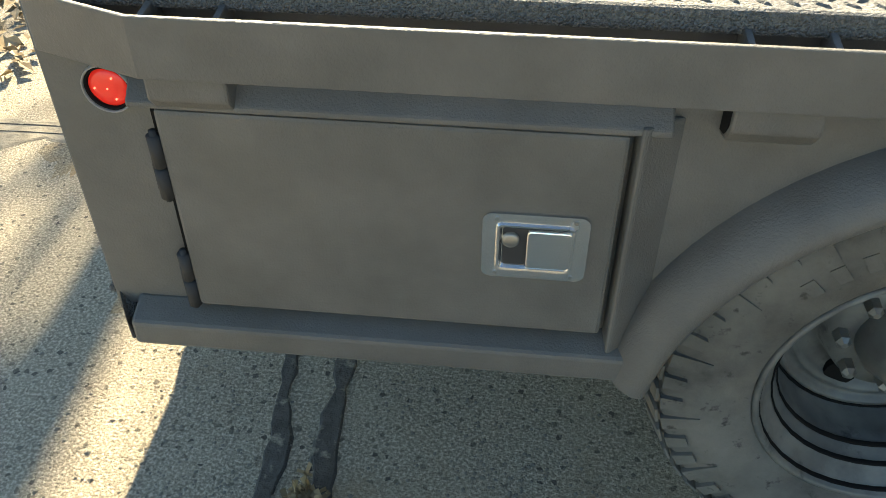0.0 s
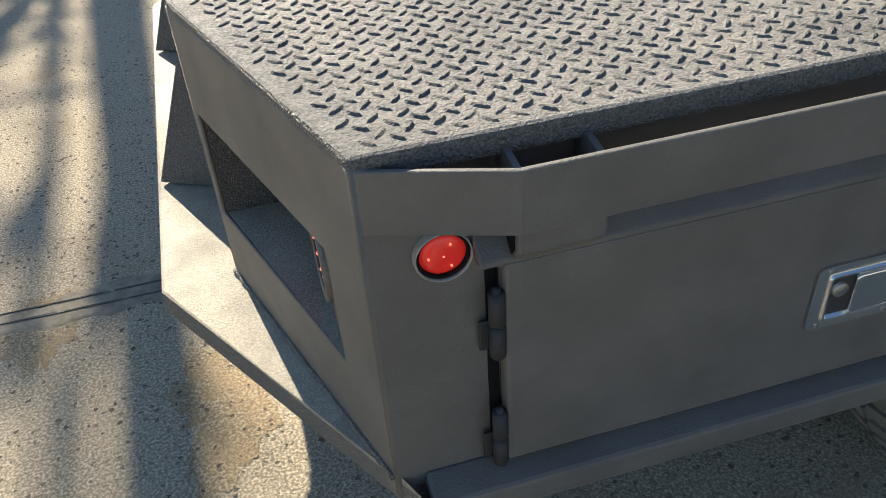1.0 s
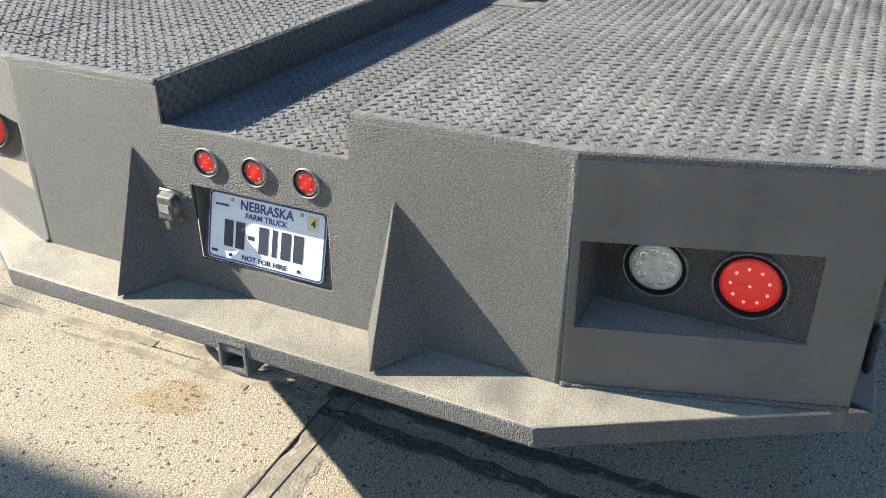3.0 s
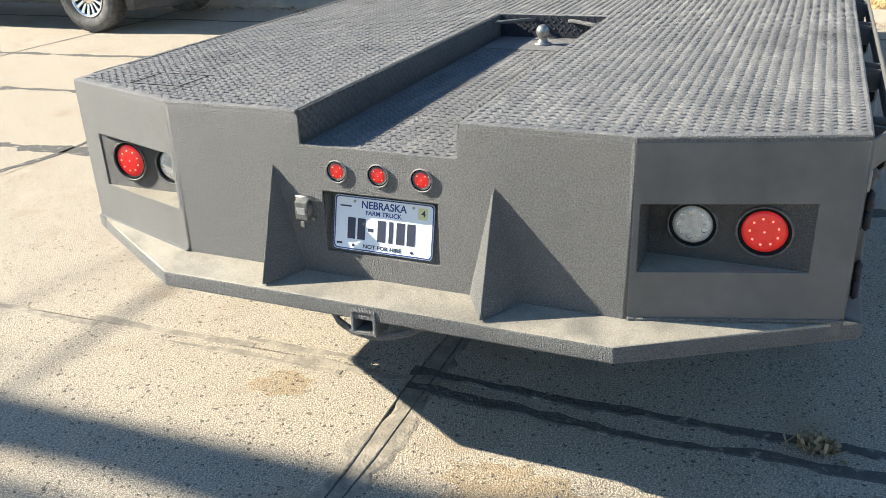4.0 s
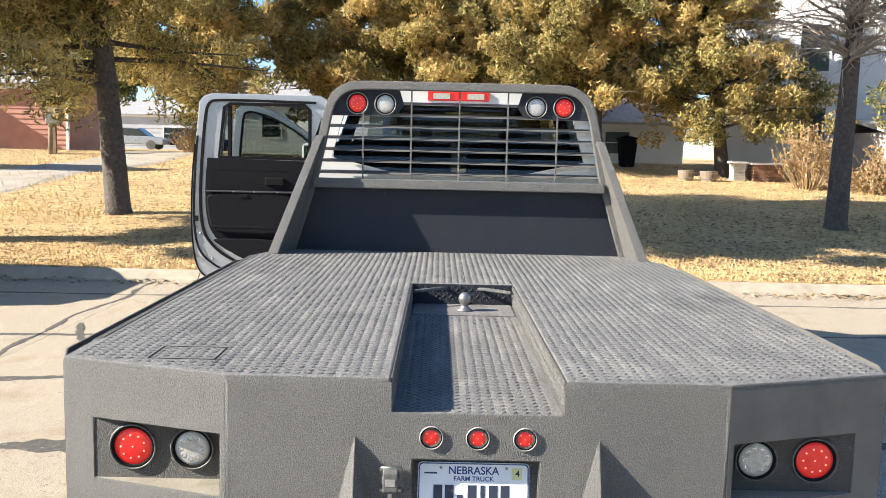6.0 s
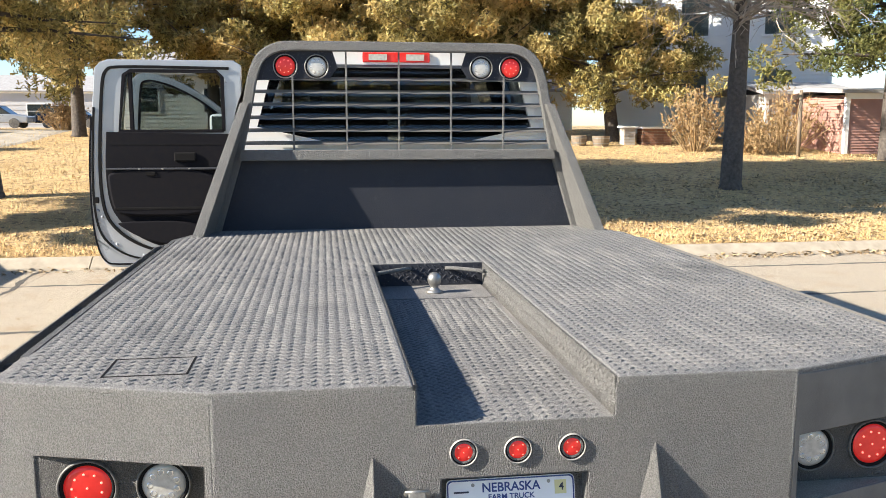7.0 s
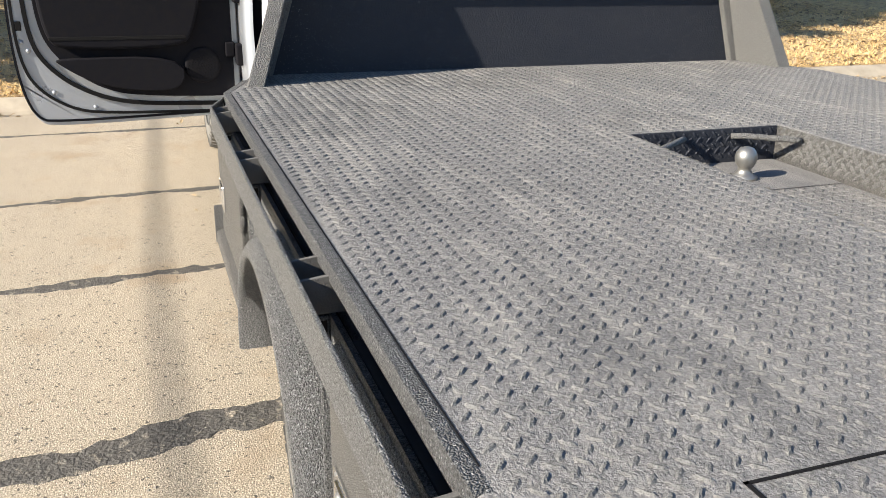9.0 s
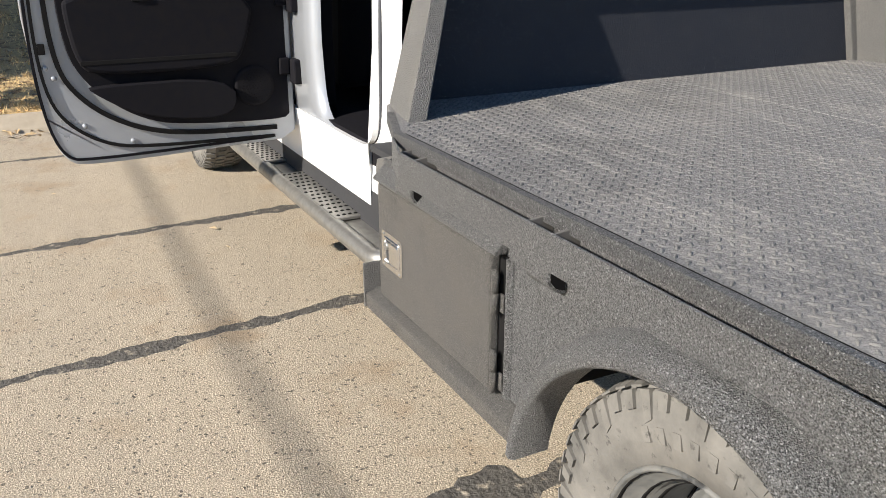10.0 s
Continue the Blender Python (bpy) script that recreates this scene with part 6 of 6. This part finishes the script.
house("far_building", "long low pale building far behind the street", 78.0, -20.0, 44.0, 8, 1.3, 3.2, STUCCO, 1.5, ROOF, "y", 0.4, ((20.0, 0.9, 2.0, 1.2), (30.0, 0.9, 2.0, 1.2), (44.0, 0.9, 2.0, 1.2)), category="building")


def far_car(x, y, mat, label):
    e = thing("parked_car", label, "car", "far parked cars", at=(x, y, lawn_z(x)))
    part("body", prism(solid(), [(-2.2, 0.35), (-2.25, 0.75), (-1.2, 0.92), (2.0, 0.95), (2.2, 0.8), (2.2, 0.35)], -0.85, 0.85, "x"), mat, e, bevel=0.06)
    part("cabin", prism(solid(), [(-1.2, 0.9), (-0.5, 1.42), (1.1, 1.45), (1.9, 0.93)], -0.72, 0.72, "x"), TINTED_DARK, e, "dark glass cabin", bevel=0.05)
    part("roof", prism(solid(), [(-0.5, 1.42), (1.1, 1.45), (1.05, 1.5), (-0.45, 1.48)], -0.7, 0.7, "x"), mat, e)
    for wy in (-1.4, 1.35):
        for wx in (-0.8, 0.8):
            bm = solid()
            lathe(bm, [(0.18, -0.1), (0.32, -0.1), (0.33, 0.0), (0.32, 0.1), (0.18, 0.1)], (wx, wy, 0.33), "x", 18)
            part("wheel", bm, RUBBER, e)


far_car(58.0, 21.6, GREYBODY, "silver car parked far behind the lawn")
far_car(60.0, 17.4, PAINT, "dark blue car parked far behind the lawn")

# porch piers with brick and stone
for x, y, w, d, h, mats in ((22.6, -9.95, 0.9, 0.5, 0.5, BRICK), (22.4, -11.1, 0.6, 0.5, 0.55, STONE), (22.7, -8.85, 0.35, 0.4, 0.52, STONE)):
    pier = thing("porch_pier", "low masonry porch pier with a pale cap", "pier", "porch piers", at=(x, y, lawn_z(x) - 0.02))
    part("mortar", box(solid(), 0.008, d - 0.008, 0.008, w - 0.008, 0, h), KERB, pier, "pale mortar between the courses")
    rows = 6
    for k in range(rows):
        cuts = [0.0] + [v for v in np.arange(0.22 if k % 2 else 0.11, w, 0.22) if w - v > 0.05] + [w]
        for y0, y1 in zip(cuts, cuts[1:]):
            part("brick", box(solid(), 0.0, d, y0 + 0.004, y1 - 0.004, k * h / rows + 0.005, (k + 1) * h / rows - 0.005), mats, pier)
    part("cap", box(solid(), -0.05, d + 0.05, -0.06, w + 0.06, h, h + 0.06), SIDING, pier, "pale cap slab", bevel=0.01)
for x, y, r in ((22.5, -7.05, 0.24), (22.3, -7.65, 0.26)):
    pot = thing("barrel_planter", "round wooden half-barrel planter on the lawn", "planter", "barrel planters", at=(x, y, lawn_z(x) - 0.02))
    bm = solid()
    lathe(bm, [(r * 0.8, 0.0), (r * 0.95, 0.17), (r, 0.31), (r * 0.9, 0.31), (r * 0.85, 0.27), (0.0, 0.26)], (0, 0, 0), "z", 20, False)
    part("tub", bm, POST, pot, "wooden tub", smooth=False)
    for z in (0.07, 0.22):
        bm = solid()
        lathe(bm, [(r * (0.84 + 0.5 * z), z), (r * (0.87 + 0.5 * z), z + 0.008), (r * (0.88 + 0.5 * z), z + 0.035), (r * (0.85 + 0.5 * z), z + 0.045)], (0, 0, 0), "z", 20, False)
        part("hoop", bm, STEEL, pot, "iron hoop")
bin_ = thing("wheeled_bin", "black wheeled refuse bin by the low house", "bin", at=(27.5, -6.4, lawn_z(27.5) - 0.02))
bm = solid()
hull_prism(bm, [(-0.22, -0.22, 0), (0.22, -0.22, 0), (0.22, 0.22, 0), (-0.22, 0.22, 0)], [(-0.3, -0.3, 0.95), (0.3, -0.3, 0.95), (0.3, 0.3, 0.95), (-0.3, 0.3, 0.95)])
part("body", bm, TRIM, bin_, bevel=0.02)
part("lid", prism(solid(), [(-0.34, 0.95), (0.34, 0.95), (0.34, 1.0), (0.1, 1.1), (-0.34, 1.0)], -0.32, 0.32, "x"), TRIM, bin_, bevel=0.02)
for x, y, h, r in ((29.0, 8.6, 1.5, 0.13), (27.5, 13.6, 1.9, 0.12), (28.0, 17.2, 2.4, 0.1), (18.9, -11.85, 1.75, 0.05), (28.5, 12.2, 2.5, 0.12)):
    p = thing("wooden_post", "weathered wooden post on the lawn", "post", "lawn posts", at=(x, y, lawn_z(x) - 0.05))
    bm = solid()
    tube(bm, [(0, 0, 0), (0.01, 0, h * 0.5), (0.0, 0.01, h)], [r, r * 0.95, r * 0.9], 10)
    part("shaft", bm, POST, p, smooth=True)
meter = thing("meter_box", "grey utility box on a post", "utility box", at=(27.3, 13.4, 0))
part("box", box(solid(), -0.15, 0.1, -0.25, 0.25, 2.3, 2.85), STEEL, meter, bevel=0.02)
part("pole", box(solid(), -0.05, 0.05, -0.05, 0.05, lawn_z(27.3) - 0.05, 2.3), POST, meter)

# ---- trees ----
def limb_mesh(segments, seg=6):
    bm = solid()
    for a, b, ra, rb in segments:
        a, b = Vector(a), Vector(b)
        m = a.lerp(b, 0.5) + Vector((random.uniform(-1, 1), random.uniform(-1, 1), random.uniform(-0.5, 0.5))) * (b - a).length * 0.06
        tube(bm, [a, m, b], [ra, (ra + rb) / 2, rb], seg)
    return bm


def tufts(centres, size, rng, upright=0.0):
    """Small crossed sprays of foliage at the centres: arrays of triangles."""
    n = len(centres)
    c = np.asarray(centres)
    verts, faces = [], []
    k = 3
    for q in range(k):
        d = rng.normal(size=(n, 3))
        d[:, 2] += upright
        d /= np.linalg.norm(d, axis=1)[:, None]
        e = np.cross(d, rng.normal(size=(n, 3)))
        e /= np.linalg.norm(e, axis=1)[:, None]
        s = size * rng.uniform(0.6, 1.4, size=(n, 1))
        verts.append(np.stack([c - d * s * 0.5 + e * s * 0.11, c - d * s * 0.5 - e * s * 0.11, c + d * s * 0.8 - e * s * 0.15, c + d * s * 0.8 + e * s * 0.15], 1).reshape(-1, 3))
    v = np.concatenate(verts)
    f = np.arange(len(v)).reshape(-1, 4)
    return v.tolist(), f.tolist()


def juniper(x, y, h, low, radius, seed, trunk=0.16, lean=(0, 0), mat=None, count=9000, size=0.13, bare=0.0, limbs=42, label="juniper with shaggy gold-green foliage and a bare lower trunk"):
    """A trunk with limbs and a ragged crown of many small sprays in clumps."""
    rng = np.random.default_rng(seed)
    random.seed(seed)
    z0 = lawn_z(x) - 0.03
    e = thing("juniper_tree", label, "tree", "junipers", at=(x, y, z0))
    top = Vector((lean[0], lean[1], h))
    bm = solid()
    tube(bm, [(0, 0, -0.1), (0.01, 0.0, 0.12), (lean[0] * 0.15, lean[1] * 0.15, h * 0.2), (lean[0] * 0.5, lean[1] * 0.5, h * 0.5), top], [trunk * 1.55, trunk * 1.1, trunk * 0.92, trunk * 0.6, 0.02], 12)
    part("trunk", bm, BARK, e, "dark furrowed trunk", smooth=True)
    segs, cl = [], []
    nl = limbs
    for i in range(nl):
        t = (i + rng.uniform(0, 1)) / nl
        z = low + (h - low) * t ** 0.9
        a = rng.uniform(0, 2 * np.pi)
        reach = radius * (1.0 - 0.62 * t) * rng.uniform(0.65, 1.12)
        st = Vector((lean[0] * z / h, lean[1] * z / h, max(0.6, z - 0.25)))
        en = Vector((st.x + reach * np.cos(a), st.y + reach * np.sin(a), z + reach * rng.uniform(-0.12, 0.28)))
        segs.append((st, en, trunk * 0.24 * (1 - 0.6 * t) + 0.012, 0.008))
        for k in range(6):
            u = rng.uniform(0.22, 1.04)
            cl.append((np.array(st.lerp(en, u)) + rng.normal(size=3) * 0.22 * radius / 2.2, (0.17 + 0.14 * (1 - t)) * radius / 2.2))
    part("limb", limb_mesh(segs), BARK, e, "spreading limbs", smooth=True, kind="stuff")
    per = max(4, count // len(cl))
    pts = []
    for c, r in cl:
        d = rng.normal(size=(per, 3))
        d /= np.linalg.norm(d, axis=1)[:, None]
        pts.append(c + d * (r * rng.uniform(0.25, 1.0, size=(per, 1)) ** 0.6) * np.array([1.15, 1.15, 0.8]))
    v, f = tufts(np.concatenate(pts), size, rng, 0.25)
    soup("crown", v, f, mat or NEEDLE, e, "ragged foliage")
    if bare:
        segs = []
        for i in range(70):
            a = rng.uniform(0, 2 * np.pi)
            p, h0 = Vector((0, 0, rng.uniform(bare, bare + 1.6))), rng.uniform(0.3, 0.65)
            d = Vector((np.cos(a), np.sin(a), rng.uniform(0.1, 0.5)))
            n, r0 = 5, rng.uniform(0.014, 0.03)
            for k in range(n):      # drooping crooked boughs with twigs
                q = p + d * h0 * 0.8
                segs.append((p, q, r0 * (1 - k / n) + 0.004, r0 * (1 - (k + 1) / n) + 0.003))
                for _ in range(3):
                    c = p.lerp(q, rng.uniform(0, 1))
                    e2 = c + (d * 0.5 + Vector(rng.normal(size=3)) * 0.55) * 0.34
                    segs.append((c, e2, 0.007, 0.0035))
                    segs.append((c.lerp(e2, 0.6), e2 + Vector(rng.normal(size=3)) * 0.13, 0.004, 0.0025))
                p, d = q, (d + Vector((rng.normal() * 0.28, rng.normal() * 0.28, rng.normal() * 0.2 - 0.14))).normalized()
        part("dead_branch", limb_mesh(segs, 4), TWIG, e, "bare grey dead branches", smooth=True, kind="stuff")
    return e


juniper(12.9, 5.83, 11.0, 2.5, 3.6, 11, trunk=0.2, lean=(0.1, 1.0), count=105000, size=0.068, limbs=100)
juniper(12.9, -7.0, 10.0, 4.6, 2.8, 12, trunk=0.18, lean=(0.2, -0.3), count=13799, bare=2.9, mat=NEEDLE2, size=0.093)
# Unseen juniper, added to throw shade across the lawn.
juniper(9.6, 8.1, 12.5, 3.9, 3.2, 24, trunk=0.2, count=32000, size=0.21, limbs=90)
juniper(17.8, -13.6, 9.0, 2.6, 3.3, 21, trunk=0.2, count=34000, size=0.105, limbs=60, mat=NEEDLE2)
juniper(24.0, -8.6, 7.4, 1.6, 3.1, 16, trunk=0.2, lean=(0, 1.2), count=46000, size=0.1, limbs=75)
juniper(25.0, -4.0, 7.4, 1.9, 3.4, 17, trunk=0.26, count=46000, size=0.11, limbs=70)
juniper(25.6, -4.9, 7.0, 2.6, 3.2, 18, trunk=0.24, count=20700, size=0.124)
juniper(27.0, 0.6, 7.6, 1.9, 3.6, 14, trunk=0.22, count=40000, size=0.12, limbs=62)
juniper(29.5, 4.2, 8.2, 2.0, 3.8, 13, trunk=0.22, count=29899, size=0.136)
juniper(26.5, 8.0, 7.6, 2.2, 3.4, 20, trunk=0.2, count=27599, size=0.124)
juniper(33.0, -1.5, 9.5, 2.6, 4.2, 22, trunk=0.25, count=25299, size=0.161, mat=NEEDLE2)
juniper(31.0, 13.0, 8.0, 3.0, 3.6, 19, trunk=0.2, count=23000, size=0.136, mat=NEEDLE2)



def bush(x, y, r, h, seed, mat, label):
    rng = np.random.default_rng(seed)
    random.seed(seed)
    e = thing("dry_bush", label, "bush", "dry bushes", at=(x, y, lawn_z(x) - 0.03))
    segs = []
    for i in range(90):
        a, q = rng.uniform(0, 2 * np.pi), rng.uniform(0, 1) ** 0.6
        en = Vector((r * q * np.cos(a), r * q * np.sin(a), h * (1.05 - 0.5 * q * q) * rng.uniform(0.7, 1.1)))
        st = Vector((en.x * 0.3, en.y * 0.3, 0))
        segs.append((st, en, 0.012, 0.004))
        for k in range(3):
            p = st.lerp(en, rng.uniform(0.4, 0.9))
            segs.append((p, p + Vector(rng.normal(size=3)) * 0.18, 0.006, 0.003))
    part("stem", limb_mesh(segs, 4), mat, e, "dense bare stems", kind="stuff")
    pts = [Vector(s[0]).lerp(Vector(s[1]), rng.uniform(0.4, 1.0)) for s in segs for _ in range(6)]
    v, f = tufts(np.array([tuple(p) for p in pts]), 0.05, rng, 0.3)
    soup("dry_leaves", v, f, mat, e, "withered leaves")


bush(20.5, -9.75, 1.1, 1.75, 31, BRUSH, "dense golden-brown bush on the lawn")
bush(20.5, -12.3, 1.35, 1.75, 32, BRUSH, "dense golden-brown bush on the lawn")
bush(19.6, -11.0, 0.6, 0.8, 33, BRUSH, "low dry bush beside the shed")
bush(30.5, 9.6, 1.0, 1.2, 34, BRUSH, "dry brown bush far across the lawn")


def bare_tree(x, y, seed, h=9.0, r=0.14, lean=(0.0, 0.0)):
    rng = np.random.default_rng(seed)
    random.seed(seed)
    e = thing("bare_tree", "tall leafless tree beside the street", "tree", "street trees", at=(x, y, 0))
    bm = solid()
    tube(bm, [(0, 0, -0.1), (0, 0, 0.3), (lean[0] * 0.5, lean[1] * 0.5, h * 0.5), (lean[0], lean[1], h)], [r * 1.5, r, r * 0.8, r * 0.25], 10)
    part("trunk", bm, BARK, e, "bare trunk", smooth=True)
    segs = []
    for i in range(16):
        t = rng.uniform(0.35, 0.98)
        st = Vector((lean[0] * t, lean[1] * t, h * t))
        a = rng.uniform(0.55 * np.pi, 1.45 * np.pi)
        en = st + Vector((np.cos(a), np.sin(a), rng.uniform(0.6, 1.2))) * rng.uniform(1.0, 2.6)
        segs.append((st, en, r * 0.4 * (1.1 - t) + 0.02, 0.012))
        for k in range(5):
            p = st.lerp(en, rng.uniform(0.3, 1.0))
            segs.append((p, p + Vector((rng.normal(), rng.normal(), abs(rng.normal()))) * 0.6, 0.014, 0.005))
    part("limb", limb_mesh(segs, 5), TWIG, e, "leafless limbs", smooth=True, kind="stuff")


bare_tree(-0.92, 11.0, 51, h=9.5, r=0.175, lean=(-2.3, 0.0))
bare_tree(-1.28, 12.5, 52, h=9.5, r=0.07, lean=(-2.3, 0.1))
line = thing("power_line", "overhead power cable beside the street", "cable")
bm = solid()
tube(bm, [(-34, 9.09, 4.75), (-12, 9.09, 4.4), (2, 9.09, 4.3), (9.2, 9.09, 4.4)], 0.0125, 8)
part("cable", bm, TRIM, line, "thick dark cable", smooth=True)
for x in (-34, 9.2):
    bm = solid()
    tube(bm, [(x, 9.09, -0.1), (x, 9.09, 5.0)], [0.12, 0.09], 10)
    part("pole", bm, POST, line, "wooden line pole", smooth=True)

# ---- grass, leaves, litter ----
rng = np.random.default_rng(77)


def blades(n, x0, x1, y0, y1, h, name, power=1.6):
    x = x0 + (x1 - x0) * rng.uniform(0, 1, n) ** power
    y = rng.uniform(y0, y1, n)
    z = np.array([lawn_z(a) for a in x]) - 0.02
    a = rng.uniform(0, 2 * np.pi, n)
    hh = h * rng.uniform(0.4, 1.3, n)
    w = 0.007 + 0.006 * rng.uniform(0, 1, n)
    tip = np.stack([x + 0.6 * hh * rng.normal(size=n), y + 0.6 * hh * rng.normal(size=n), z + hh], 1)
    l = np.stack([x - w * np.cos(a), y - w * np.sin(a), z], 1)
    r = np.stack([x + w * np.cos(a), y + w * np.sin(a), z], 1)
    v = np.stack([l, r, tip], 1).reshape(-1, 3)
    ob = soup(name, v.tolist(), np.arange(len(v)).reshape(-1, 3).tolist(), BLADE)
    return tagged(ob, "short dry straw-coloured grass of the lawn", "grass", kind="stuff")


blades(60000, 8.12, 14.0, -12, 11, 0.055, "grass")
blades(30000, 14.0, 30.0, -16, 20, 0.09, "grass", 1.2)


def weed_tuft(x, y, n, spread, h):
    c = rng.normal(size=(n, 2)) * spread * np.array([0.55, 1.0])
    v, f = tufts(np.concatenate([c + (x, y), np.full((n, 1), h * 0.4)], 1), h, rng, 0.2)
    return tagged(soup("weed_tuft", v, f, LEAF), "withered weeds growing in a tarred slab joint", "weeds", kind="stuff")


weed_tuft(0.38, -1.187, 60, 0.035, 0.03)


def leaves(n, x0, x1, y0, y1, zf, size, name, label):
    x, y = rng.uniform(x0, x1, n), rng.uniform(y0, y1, n)
    c = np.stack([x, y, np.array([zf(a) for a in x]) + rng.uniform(0.004, 0.03, n)], 1)
    d = rng.normal(size=(n, 3))
    d[:, 2] *= 0.35
    d /= np.linalg.norm(d, axis=1)[:, None]
    e = np.cross(d, rng.normal(size=(n, 3)) * 0.3 + np.array([0, 0, 1.0]))
    e /= np.linalg.norm(e, axis=1)[:, None]
    s = size * rng.uniform(0.6, 1.4, (n, 1))
    up = np.array([0, 0, 0.25]) * s
    v = np.stack([c - d * s, c - e * s * 0.5 + up, c + d * s, c + e * s * 0.5 + up], 1).reshape(-1, 3)
    ob = soup(name, v.tolist(), np.arange(len(v)).reshape(-1, 4).tolist(), LEAF)
    return tagged(ob, label, "leaves", kind="stuff")


leaves(900, 7.6, 8.0, -6.5, 8, lambda a: 0.0, 0.03, "leaf_litter", "dry leaves gathered along the kerb")
leaves(500, 7.7, 8.6, -8, -4.2, lambda a: max(0.0, lawn_z(a)), 0.04, "leaf_litter", "dry leaves gathered along the kerb")
leaves(2600, 8.2, 11.0, -11, 9.0, lawn_z, 0.03, "leaf_litter", "fallen leaves on the lawn under the trees")
leaves(2600, 9.0, 15.0, -11, -2.0, lawn_z, 0.04, "leaf_litter", "fallen leaves on the lawn under the trees")
leaves(900, -1.7, -0.95, 0.3, 4.0, lambda a: 0.0, 0.03, "leaf_litter", "dry leaves drifted on the concrete")
leaves(40, 0.0, 7.5, -3, 5, lambda a: 0.0, 0.022, "leaf_litter", "single dry leaves on the concrete")


def grit(n, spots, size):
    out_v, out_f = [], []
    for i in range(n):
        cx, cy, sx, sy = spots[i % len(spots)]
        x, y, s = cx + sx * rng.normal(), cy + sy * rng.normal(), size * rng.uniform(0.4, 1.5)
        o, k = len(out_v), rng.uniform(0, 6.28)
        out_v += [(x + s * math.cos(k + a) * rng.uniform(0.6, 1.2), y + s * math.sin(k + a) * rng.uniform(0.6, 1.2), 0.0005) for a in (0, 1.5, 3.1, 4.6)] + [(x, y, s * 0.6)]
        out_f += [(o + a, o + (a + 1) % 4, o + 4) for a in range(4)]
    return tagged(soup("grit", out_v, out_f, OIL), "dark crumbs and grit scattered on the concrete", "grit", kind="stuff")


grit(900, ((0.62, -0.85, 0.1, 0.12), (0.8, -1.1, 0.09, 0.1), (0.15, -1.1, 0.12, 0.2), (0.45, -0.4, 0.3, 0.4)), 0.004)
grit(700, ((3.4, 2.2, 1.4, 0.9), (2.0, 1.9, 0.9, 0.5), (5.2, 2.6, 1.6, 1.2)), 0.006)
grit(700, ((0.45, -1.5, 0.5, 0.35), (-0.1, -1.2, 0.35, 0.3), (0.9, -1.7, 0.5, 0.4), (-0.35, 0.3, 0.2, 0.6)), 0.0055)
